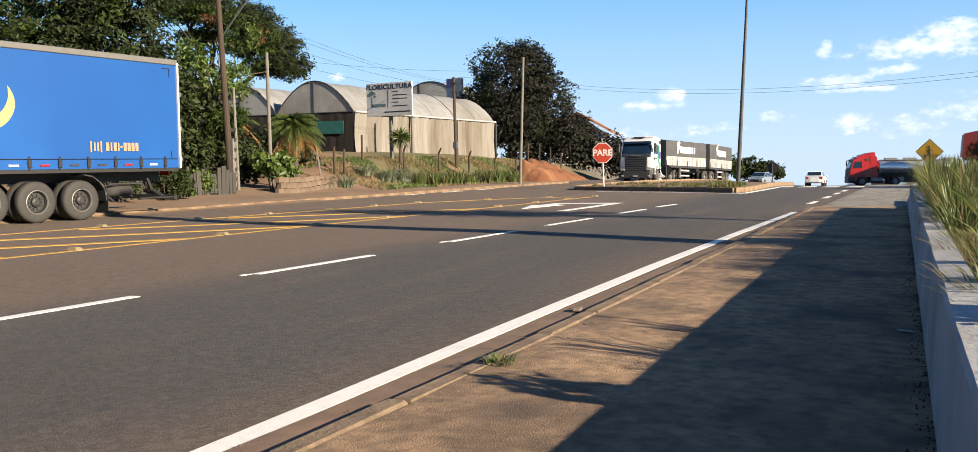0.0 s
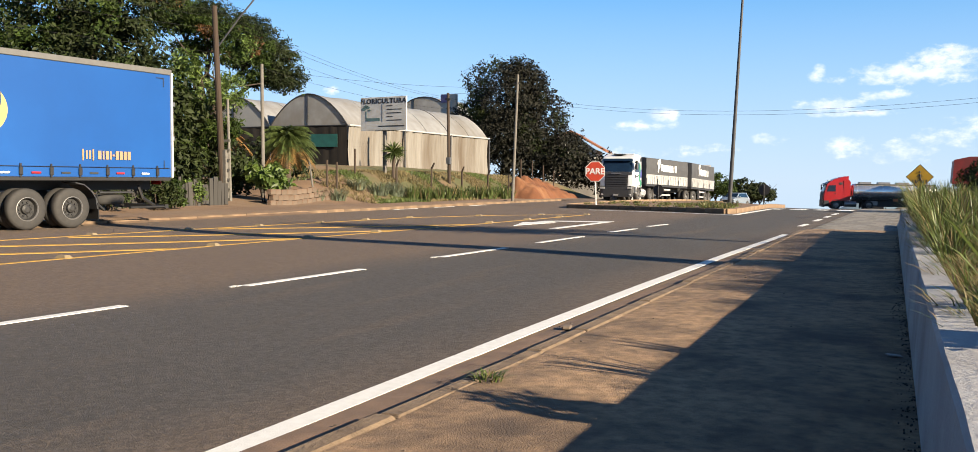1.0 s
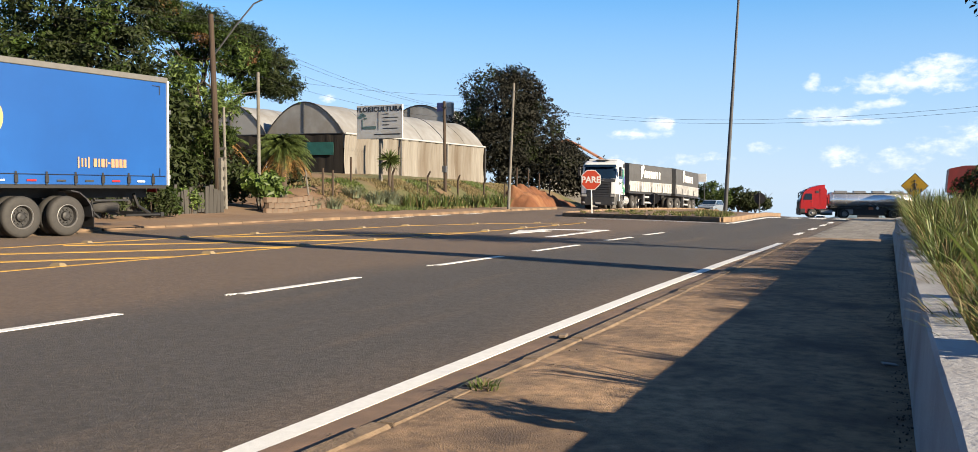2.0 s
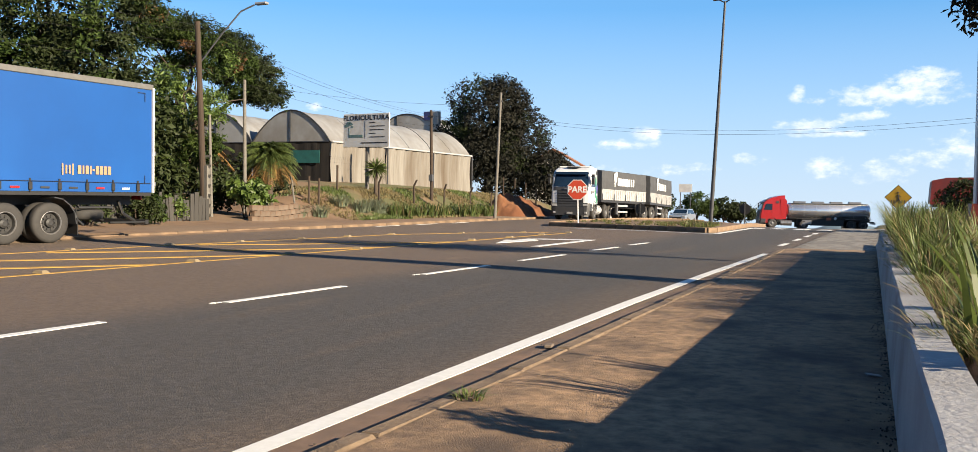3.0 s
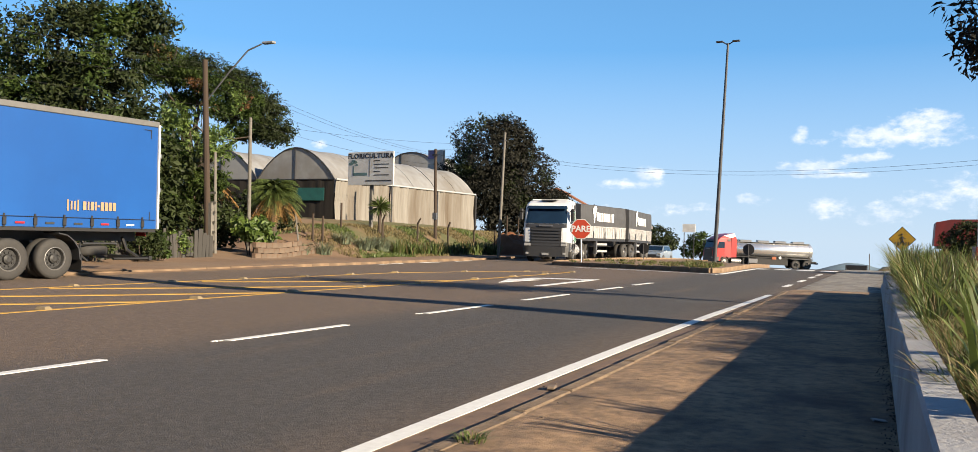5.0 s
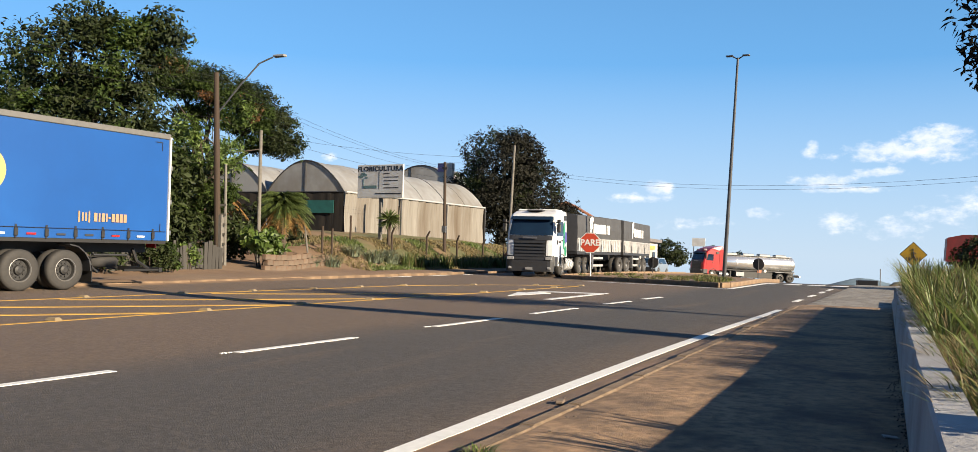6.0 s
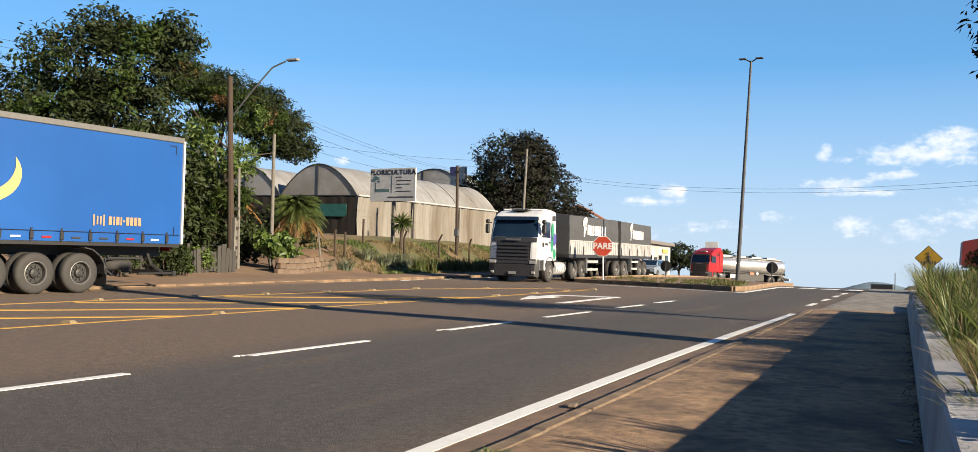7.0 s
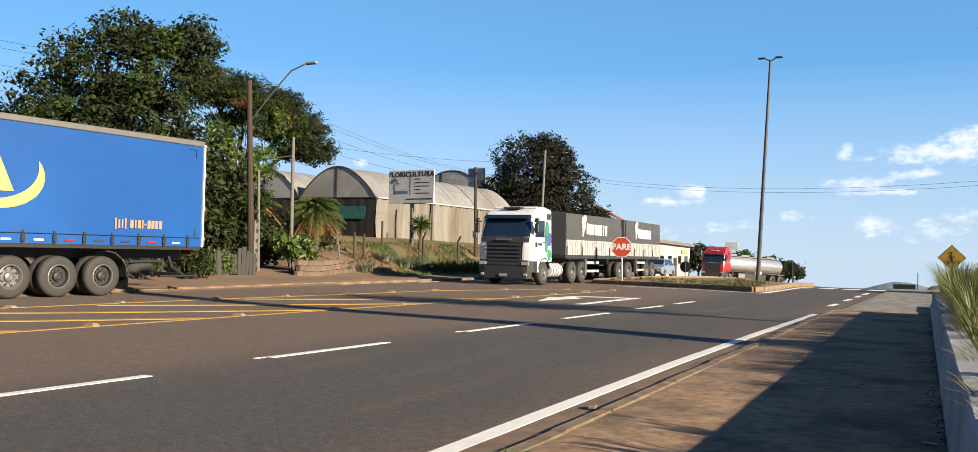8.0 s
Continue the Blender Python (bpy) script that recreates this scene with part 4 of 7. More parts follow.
def bank_cover():
    """Short grass on the slope below the flower shop."""
    rng = np.random.default_rng(12)
    n = 24000
    x = -24.2 - 6.5 * rng.random(n)
    y = 38 + 27 * rng.random(n)
    keep = np.array([noise.noise((a * 0.5, b * 0.5, 5)) + 0.10 * (-26.6 - a) * -1 > -0.34 for a, b in zip(x, y)])
    x, y = x[keep], y[keep]
    n = len(x)
    z = np.array([soil_z(a, b) for a, b in zip(x, y)])
    c = np.stack([x, y, z], 1)
    a = rng.random(n) * 6.28
    w = np.stack([np.cos(a), np.sin(a), np.zeros(n)], 1) * 0.035
    tip = c + np.stack([rng.normal(size=n) * 0.08, rng.normal(size=n) * 0.08, 0.04 + 0.15 * rng.random(n)], 1)
    v = np.stack([c - w, c + w, tip], 1).reshape(-1, 3)
    me = bpy.data.meshes.new("bank_grass")
    me.from_pydata(v.tolist(), [], np.arange(3 * n).reshape(-1, 3).tolist())
    me.materials.append(BLADE)
    me.materials.append(STRAW)
    k = np.array([noise.noise((p * 0.3, q * 0.3, 9)) > -0.22 for p, q in zip(x, y)])
    me.polygons.foreach_set("material_index", k.astype(np.int32))
    tagged(new("bank_grass", me), "patchy short grass on the bank, half dry", "grass", kind="stuff")


bank_cover()


# ---- flower shop ----
NET = mat("shade_net", (0.235, 0.219, 0.194), (0.159, 0.144, 0.123), 3, 0.9, 0.25, 60, stretch=(1, 1, 0.12), c3=(0.101, 0.078, 0.0554), s3=0.35, trans=0.15)
# brown net darkened to near black: the shade on the gables is in the colour
NET_SHADED = mat("net_shaded", (0.015, 0.0113, 0.0083), (0.0083, 0.006, 0.00451), 3, 0.9, 0.2, 60, stretch=(1, 1, 0.15), trans=0.1)
FILM = mat("greenhouse_film", (0.349, 0.352, 0.351), (0.285, 0.285, 0.285), 1.2, 0.5, 0.15, 20, c3=(0.238, 0.223, 0.203), s3=0.3, trans=0.35)
TEAL = mat("teal_tarpaulin", (0.0137, 0.093, 0.082), (0.0082, 0.0545, 0.0494), 3, 0.6, 0.2)


def greenhouse():
    g = empty("greenhouse", "arched greenhouse with grey film roof and beige net walls", "greenhouse")
    Y0, Y1, X0 = 50.2, 71.5, -34.6
    eave, rise, w = 4.75, 2.15, 6.4
    base = 1.55
    for k in range(3):
        xr = X0 - k * w
        off = 0.0 if k < 2 else 7.5
        # film roof in bays
        nb = 6
        for b in range(nb):
            ya, yb = Y0 + off + (Y1 - Y0) * b / nb, Y0 + off + (Y1 - Y0) * (b + 1) / nb - 0.05
            bm = bmesh.new()
            rows = []
            for yy in (ya, (ya + yb) / 2, yb):
                sag = 0.06 if yy not in (ya, yb) else 0.0
                rows.append([bm.verts.new((xr - w * i / 14, yy, eave + (rise + (0.6 if k == 2 else 0)) * math.sin(math.pi * i / 14) ** 0.85 - sag)) for i in range(15)])
            for p, q in zip(rows, rows[1:]):
                for i in range(14):
                    bm.faces.new((p[i], p[i + 1], q[i + 1], q[i]))
            part("roof_sheet", bm, FILM, g, "grey plastic film roof", True)
        # gable hoops and film
        bm = bmesh.new()
        pts = [(xr - w * i / 14, eave + rise * math.sin(math.pi * i / 14) ** 0.85) for i in range(15)]
        vs = [bm.verts.new((x, Y0 + off + 0.02, z)) for x, z in pts]
        bm.faces.new(vs)
        part("gable_film", bm, FILM, g, "grey film gable")
        bm = bmesh.new()
        add_path(bm, [(x, Y0 + off - 0.03, z) for x, z in pts], 0.045, 6)
        for i in (7,):
            add_tube(bm, (pts[i][0], Y0 + off - 0.03, eave), (pts[i][0], Y0 + off - 0.03, pts[i][1]), 0.03, n=6)
        add_tube(bm, (xr, Y0 + off - 0.03, eave), (xr - w, Y0 + off - 0.03, eave), 0.04, n=6)
        part("hoop", bm, GREY_POLE, g)
        for b in (2, 4):
            yy = Y0 + off + (Y1 - Y0) * b / nb - 0.025
            bm = bmesh.new()
            add_path(bm, [(x, yy, z + 0.0) for x, z in pts], 0.04, 5)
            part("roof_hoop", bm, GREY_POLE, g)
    # rippled net wall along the road, bay by bay, with posts
    nb = 3
    for b in range(nb):
        ya, yb = Y0 + (Y1 - Y0) * b / nb, Y0 + (Y1 - Y0) * (b + 1) / nb
        bm = bmesh.new()
        rows = []
        n = 90
        for j in range(5):
            z = base + (eave - base) * j / 4
            rows.append([bm.verts.new((X0 + 0.05 + 0.16 * noise.noise((yy * 2.0, z * 0.22, b)) + 0.10 * noise.noise((yy * 5.5, z * 0.3, 3)) - 0.10 * math.sin((z - base) * 0.95), yy, z)) for yy in np.linspace(ya + 0.03, yb - 0.03, n)])
        for p, q in zip(rows, rows[1:]):
            for i in range(n - 1):
                bm.faces.new((p[i], p[i + 1], q[i + 1], q[i]))
        part("net_wall", bm, NET, g, "beige rippled shade net")
        part("post", tube((X0 + 0.14, yb, base), (X0 + 0.14, yb, eave), 0.06, n=8), GREY_POLE, g)
    part("eave_rail", tube((X0 + 0.12, Y0, eave), (X0 + 0.12, Y1, eave), 0.07, n=8), SIGN_SCRAP, g, "pale rolled film along the eave")
    for k in range(2):
        bm = bmesh.new()
        n = 40
        rows = [[bm.verts.new((xx, Y0 - 0.02 + 0.05 * noise.noise((xx * 2.2, z * 0.3, 4)), z)) for xx in np.linspace(X0 - k * w - 0.05, X0 - (k + 1) * w + 0.05, n)] for z in (base - 0.6, 2.6, 3.6, eave)]
        for p, q in zip(rows, rows[1:]):
            for i in range(n - 1):
                bm.faces.new((p[i], p[i + 1], q[i + 1], q[i]))
        part("gable_net", bm, NET_SHADED, g, "brown net with the gable's shade in its colour")
    part("gable_tarpaulin", box(X0 - 1.9, Y0 - 0.12, 3.75, 2.3, 0.03, 0.85), TEAL, g, "teal tarpaulin strip")
    bm = bmesh.new()
    for z in (1.3, 1.5, 1.7, 1.9):
        add_box(bm, X0 - 2.0, Y0 - 0.6, z, 4.6, 0.06, 0.13)
    part("plank_screen", bm, mat("dark_boards", (0.0295, 0.023, 0.0181), (0.0164, 0.0131, 0.00984), 4, 0.85, 0.3), g, "dark plank screen")
    bm = bmesh.new()
    arch = [(-48.2 - 2.9 * math.cos(math.pi * i / 16), 8.0 + 1.85 * math.sin(math.pi * i / 16)) for i in range(17)]
    add_prism(bm, arch, 84, 90)
    part("rear_vault", bm, FILM, g, "grey blue film vault behind")
    bm = bmesh.new()
    add_path(bm, [(x, 83.96, z) for x, z in arch], 0.06, 6)
    add_tube(bm, (-49.4, 83.96, 8.0), (-49.4, 83.96, 9.7), 0.05, n=6)
    part("hoop", bm, GREY_POLE, g)
    part("rear_vault_wall", box(-48.2, 87, 4.6, 5.8, 6, 6.8), NET_SHADED, g)
    part("back_wall", box(X0 - w * 1.5, Y1 + 0.2, 3.2, w * 3, 0.08, 3.4), NET_SHADED, g)


greenhouse()


def text_mesh(name, body, size, material, parent, m, extrude=0.004, bold=0.0, spacing=1.0):
    cu = bpy.data.curves.new(name, "FONT")
    cu.body, cu.size, cu.extrude, cu.align_x, cu.align_y, cu.offset, cu.space_character = body, size, extrude, "CENTER", "CENTER", bold, spacing
    ob = new(name, cu)
    dg = bpy.context.evaluated_depsgraph_get()
    me = bpy.data.meshes.new_from_object(ob.evaluated_get(dg))
    bpy.data.objects.remove(ob)
    me.materials.clear()
    me.materials.append(material)
    o = new(name, me)
    o.parent = parent
    o.matrix_basis = m
    return o


SIGN_WHITE = mat("sign_white", (0.576, 0.576, 0.562), (0.504, 0.504, 0.49), 2, 0.45, 0.05, c3=(0.432, 0.418, 0.396), s3=0.8)
INK = mat("sign_ink", (0.0164, 0.0192, 0.0274), (0.0274, 0.0274, 0.0328), 10, 0.5)
SAGE = mat("sign_sage", (0.12, 0.197, 0.197), (0.0821, 0.147, 0.154), 10, 0.5)


def shop_sign():
    """The flower shop's billboard on its post; local x across the panel, -y towards the road."""
    s = empty("billboard", "white flower shop billboard with dark lettering on a pale post", "sign", pose(-28.9, 45.6, 1.1, 0, 0, -6))
    part("post", box(0, 0.12, 1.6, 0.17, 0.17, 3.3, bevel=0.01), POLE_CONCRETE, s)
    part("panel", box(0, 0, 3.95, 3.02, 0.1, 1.96, bevel=0.01), SIGN_WHITE, s)
    s.scale = (1.12, 1, 1)
    part("frame", box(0, 0.09, 3.0, 1.2, 0.08, 0.12), BLACK, s)
    f = lambda x, z: pose(x, -0.056, z, 90, 0, 0)
    text_mesh("lettering", "FLORICULTURA", 0.385, INK, s, f(0, 4.68), bold=0.012, spacing=1.14)
    bm = bmesh.new()
    add_box(bm, -0.05, -0.056, 4.0, 0.012, 0.008, 1.05)
    part("rule", bm, INK, s)
    # plain bars for the small lines
    for i, wdt in enumerate((0.42, 1.05, 1.0, 0.45, 1.05)):
        part("text_bar", box(0.22 + wdt / 2, -0.056, 4.40 - i * 0.21, wdt * 0.92, 0.008, 0.042), INK, s)
    part("text_bar", box(0.55, -0.056, 3.22, 1.7, 0.008, 0.06), INK, s)
    part("name_bar", box(-0.68, -0.056, 3.62, 0.95, 0.008, 0.17), SAGE, s, "sage name bar")
    bm = bmesh.new()
    add_box(bm, -1.12, -0.056, 3.85, 0.05, 0.008, 0.55)
    for dx, dz, r in ((-0.16, 0.5, 0.16), (0.1, 0.58, 0.15), (-0.02, 0.66, 0.14), (0.2, 0.42, 0.1)):
        bmesh.ops.create_cone(bm, cap_ends=True, segments=14, radius1=r, radius2=r, depth=0.008, matrix=pose(-1.12 + dx, -0.056, 3.75 + dz, 90, 0, 0) @ Matrix.Diagonal((1, 0.55, 1, 1)))
    part("tree_emblem", bm, SAGE, s, "sage tree emblem")


shop_sign()


# ---- poles, lamps, wires ----
def poles():
    p = empty("utility_pole", "leaning dark timber power pole with street lamp arm", "pole", pose(-27.45, 30.47, 0.02))
    part("shaft", tube((0, 0, -0.2), (-0.22, -0.25, 8.55), 0.15, 0.11, 12), WOOD_POLE, p)
    part("brace_post", tube((0.28, 0.12, -0.2), (0.16, 0.1, 4.6), 0.075, 0.06, 8), POLE_CONCRETE, p)
    part("base_sleeve", box(0.06, 0.02, 1.2, 0.34, 0.3, 2.4), POLE_CONCRETE, p)
    for i in range(7):
        part("rung", box(0.22, -0.02, 0.3 + i * 0.42, 0.34, 0.06, 0.1), POLE_CONCRETE, p)
    a = part("lamp_arm", tube((-0.2, -0.2, 6.7), (0.2, 0.1, 7.4), 0.03, n=8), GREY_POLE, p)
    bm = bmesh.new()
    add_path(bm, [(-0.2, -0.2, 6.7), (0.55, 0.42, 8.1), (1.1, 0.95, 9.1), (1.55, 1.3, 9.42)], 0.035, 8)
    part("lamp_arm", bm, GREY_POLE, p)
    part("lamp_head", box(1.78, 1.5, 9.5, 0.62, 0.24, 0.11, m=Matrix(), bevel=0.03), mat("lamp_shell", (0.219, 0.219, 0.214), (0.175, 0.175, 0.175), 6, 0.4), p, "grey street lamp head")
    q = empty("utility_pole", "slim concrete power pole beside the palms", "pole", pose(-28.1, 33.87, 0.5))
    part("shaft", tube((0, 0, -0.3), (-0.06, 0, 6.05), 0.095, 0.075, 10), POLE_CONCRETE, q)
    q = empty("utility_pole", "pale concrete power pole at the foot of the bank", "pole", pose(-21.9, 48.6, 0.0))
    part("shaft", tube((0, 0, -0.3), (0.26, 0.06, 7.35), 0.095, 0.07, 10), POLE_CONCRETE, q)
    part("insulator", box(0.2, 0.06, 6.85, 0.3, 0.08, 0.08), GREY_POLE, q)
    q = empty("utility_pole", "dark timber pole with meter box before the greenhouse", "pole", pose(-27.45, 51.1, 1.2))
    part("shaft", tube((0, 0, -0.3), (-0.12, 0, 5.5), 0.11, 0.085, 10), WOOD_POLE, q)
    part("meter_box", box(0.02, -0.16, 1.2, 0.26, 0.16, 0.42), STEEL, q)
    part("cap", box(-0.1, -0.05, 5.1, 0.36, 0.12, 0.1), BLACK, q)
    # double street lamp on the island
    l = empty("street_lamp", "tall grey double-headed street lamp on the island", "street lamp", pose(-8.7, 45.2, 0.1))
    part("mast", tube((0, 0, -0.1), (0.46, 0, 10.85), 0.105, 0.055, 14), GREY_POLE, l)
    for s in (-1, 1):
        part("arm", tube((0.46, 0, 10.78), (0.46 + s * 0.26, 0, 10.93), 0.03, n=8), GREY_POLE, l)
        part("lamp_head", box(0.46 + s * 0.4, 0, 10.95, 0.36, 0.2, 0.07, bevel=0.02), GREY_POLE, l)
    # concrete fence posts with bent tops
    bm = bmesh.new()
    add_tube(bm, (0, 0, -0.2), (0, 0, 1.1), 0.065, 0.06, 6)
    add_tube(bm, (0, 0, 1.08), (0.18, -0.22, 1.42), 0.06, 0.05, 6)
    f = tagged(link("fence_post", bm, WOOD_POLE), "weathered fence post with a bent top", "fence post", "fence posts")
    spots = [(-27.2, 44.3), (-27.0, 48.0), (-26.8, 51.6), (-26.5, 54.8), (-26.1, 59.0), (-25.6, 62.2)]
    for i, (x, y) in enumerate(spots):
        m = pose(x, y, soil_z(x, y), 0, 0, 20 + 7 * math.sin(i * 2.3))
        o = f if i == 0 else copy_thing(f, m)
        o.matrix_basis = m
    bm = bmesh.new()
    add_tube(bm, (0, 0, -0.2), (0, 0, 1.35), 0.06, 0.06, 8)
    g = tagged(link("gate_post", bm, WOOD_POLE), "dark timber gate post at the shop entrance", "post", "gate posts")
    for i, (x, y) in enumerate(((-27.6, 38.2), (-27.2, 38.5), (-28.6, 42.2))):
        m = pose(x, y, soil_z(x, y), 0, 0, 0)
        o = g if i == 0 else copy_thing(g, m)
        o.matrix_basis = m
    bm = bmesh.new()
    add_tube(bm, (0.35, -0.3, 0), (-0.25, 0.1, 1.9), 0.045, 0.04, 6)
    tagged(link("leaning_prop", bm, POLE_CONCRETE), "pale leaning prop beside the palm", "prop").matrix_basis = pose(-27.6, 36.9, 0.5)

    def wire(pts, sag, r=0.006, label="thin black overhead wire"):
        bm = bmesh.new()
        for a, b in zip(pts, pts[1:]):
            a, b = Vector(a), Vector(b)
            line = []
            for i in range(13):
                w = i / 12
                q = a.lerp(b, w)
                q.z -= 4 * sag * w * (1 - w)
                line.append(q)
            add_path(bm, line, r, 4)
        tagged(link("overhead_wire", bm, BLACK), label, "wire", "overhead wires")

    top = (-27.65, 30.25)
    for dz, sag in ((8.4, 0.5), (8.1, 0.45), (7.6, 0.55), (6.6, 0.4)):
        wire([(-33, -6, dz + 0.6), (top[0], top[1], dz), (-27.57, 51.1, 6.4 - (8.4 - dz) * 0.4)], sag)
    for dz, sag in ((6.9, 0.25), (6.6, 0.45)):
        wire([(-27.57, 51.1, dz - 0.2), (-21.66, 48.66, dz)], sag)
    for dz in (0.0, -0.3):
        wire([(-35.5, 84, 9.2 + dz), (5.5, 66, 6.9 + dz), (30, 55, 7.6 + dz)], 1.15, 0.009)
    wire([(-33, 36, 7.2), (-21.66, 48.66, 6.6)], 0.4)


poles()


# ---- road signs ----
RED_SIGN = mat("sign_red", (0.394, 0.0465, 0.0192), (0.328, 0.0383, 0.0164), 8, 0.45)
YELLOW_SIGN = mat("sign_yellow", (0.315, 0.193, 0.00872), (0.262, 0.158, 0.00872), 5, 0.5, c3=(0.175, 0.114, 0.0219), s3=2)


def ngon_prism(bm, n, r, y0, y1, turn=0.0):
    add_prism(bm, [(r * math.cos(2 * math.pi * i / n + turn), r * math.sin(2 * math.pi * i / n + turn)) for i in range(n)], y0, y1)


def road_signs():
    s = empty("stop_sign", "red octagonal stop sign on a white post", "sign", pose(-14.72, 42.53, 0.0, 0, 0, 8))
    part("post", tube((0.06, 0.04, -0.1), (0, 0.04, 1.95), 0.035, n=10), SIGN_WHITE, s)
    bm = bmesh.new()
    ngon_prism(bm, 8, 0.53, 0.0, 0.012, math.pi / 8)
    rim = part("rim", bm, SIGN_WHITE, s)
    rim.matrix_basis = pose(0, 0, 1.68)
    bm = bmesh.new()
    ngon_prism(bm, 8, 0.495, -0.006, 0.0, math.pi / 8)
    o = part("plate", bm, RED_SIGN, s, "red reflective plate")
    o.matrix_basis = pose(0, 0, 1.68)
    text_mesh("lettering", "PARE", 0.42, SIGN_WHITE, s, pose(0, -0.010, 1.68, 90, 0, 0), bold=0.012)
    d = empty("warning_sign", "yellow diamond pedestrian warning sign among tall grass", "sign", pose(-0.22, 33, 0.0))
    part("post", tube((0, 0.03, -0.1), (0, 0.03, 1.6), 0.035, n=10), GREY_POLE, d)
    bm = bmesh.new()
    ngon_prism(bm, 4, 0.42, 0, 0.012)
    part("rim", bm, BLACK, d).matrix_basis = pose(0, 0, 1.46)
    bm = bmesh.new()
    ngon_prism(bm, 4, 0.395, -0.006, 0.0)
    part("plate", bm, YELLOW_SIGN, d, "yellow plate").matrix_basis = pose(0, 0, 1.46)
    bm = bmesh.new()
    for (x0, z0), (x1, z1), w in (((0, 0.1), (0.02, -0.05), 0.05), ((0.02, -0.05), (-0.1, -0.2), 0.04), ((0.02, -0.05), (0.1, -0.2), 0.04), ((0, 0.08), (-0.1, 0.0), 0.03), ((0, 0.08), (0.1, 0.02), 0.03)):
        add_tube(bm, (x0, -0.009, z0), (x1, -0.009, z1), w / 3, n=6)
    bmesh.ops.create_icosphere(bm, subdivisions=1, radius=0.035, matrix=Matrix.Translation((0, -0.009, 0.16)))
    for x in (-0.2, -0.12, 0.12, 0.2):
        add_box(bm, x, -0.008, -0.14, 0.025, 0.006, 0.1)
    part("symbol", bm, INK, d, "black walking symbol").matrix_basis = pose(0, 0, 1.46)
    for x, y, zc in ((-9.27, 59.3, 0.72), (-15.7, 57.9, 0.62)):
        b = empty("round_sign", "round traffic sign seen from its black back", "sign", pose(x, y, gz(x, y)), group="round signs")
        h = zc - gz(x, y)
        part("post", tube((0, -0.04, -0.1), (0, -0.04, h + 0.3), 0.03, n=8), GREY_POLE, b)
        bm = bmesh.new()
        ngon_prism(bm, 24, 0.36, 0, 0.012)
        part("disc", bm, BLACK, b).matrix_basis = pose(0, 0, h)
    # white board far behind the lorry
    b = empty("notice_board", "plain white notice board on two posts", "sign", pose(-24.7, 112, gz(-25, 112) + 0.1))
    part("board", box(0, 0, 4.45, 1.6, 0.08, 1.0), SIGN_WHITE, b)
    for s in (-0.6, 0.6):
        part("post", tube((s, 0.06, 0), (s, 0.06, 4.6), 0.05, n=6), GREY_POLE, b)


road_signs()


# ---- buildings and other ground forms ----
PLASTER = mat("white_plaster", (0.394, 0.388, 0.372), (0.328, 0.318, 0.296), 1.5, 0.85, 0.15, c3=(0.274, 0.246, 0.219), s3=0.4)
ROOF_TILE = mat("roof_tile", (0.23, 0.0927, 0.0438), (0.164, 0.0602, 0.0274), 4, 0.85, 0.3)
ROOF_METAL = mat("roof_sheet", (0.164, 0.147, 0.137), (0.109, 0.0988, 0.0927), 2, 0.6, 0.1)
GLASS_DARK = mat("window_glass", (0.0109, 0.0137, 0.0164), (0.0164, 0.0192, 0.0219), 2, 0.08, spec=0.8)
RED_PAINT = mat("red_cladding", (0.147, 0.0109, 0.00874), (0.109, 0.00874, 0.00711), 2, 0.55, 0.05, c3=(0.0927, 0.0109, 0.00988), s3=0.5)
BLOCK_WALL = mat("clay_block", (0.13, 0.0786, 0.0479), (0.0752, 0.0465, 0.0307), 4, 0.95, 0.6, 25, c3=(0.136, 0.109, 0.0821), s3=0.8, vary=0.15)
TIN = mat("grey_boards", (0.0526, 0.049, 0.0438), (0.0262, 0.0241, 0.0219), 3, 0.9, 0.4, 20, stretch=(1, 1, 0.2), vary=0.2)


def zroad(x, y):
    return gz(x, y) + 0.135 * smooth01((-x - 20.4) / 1.4) * smooth01((y - 55) / 6)


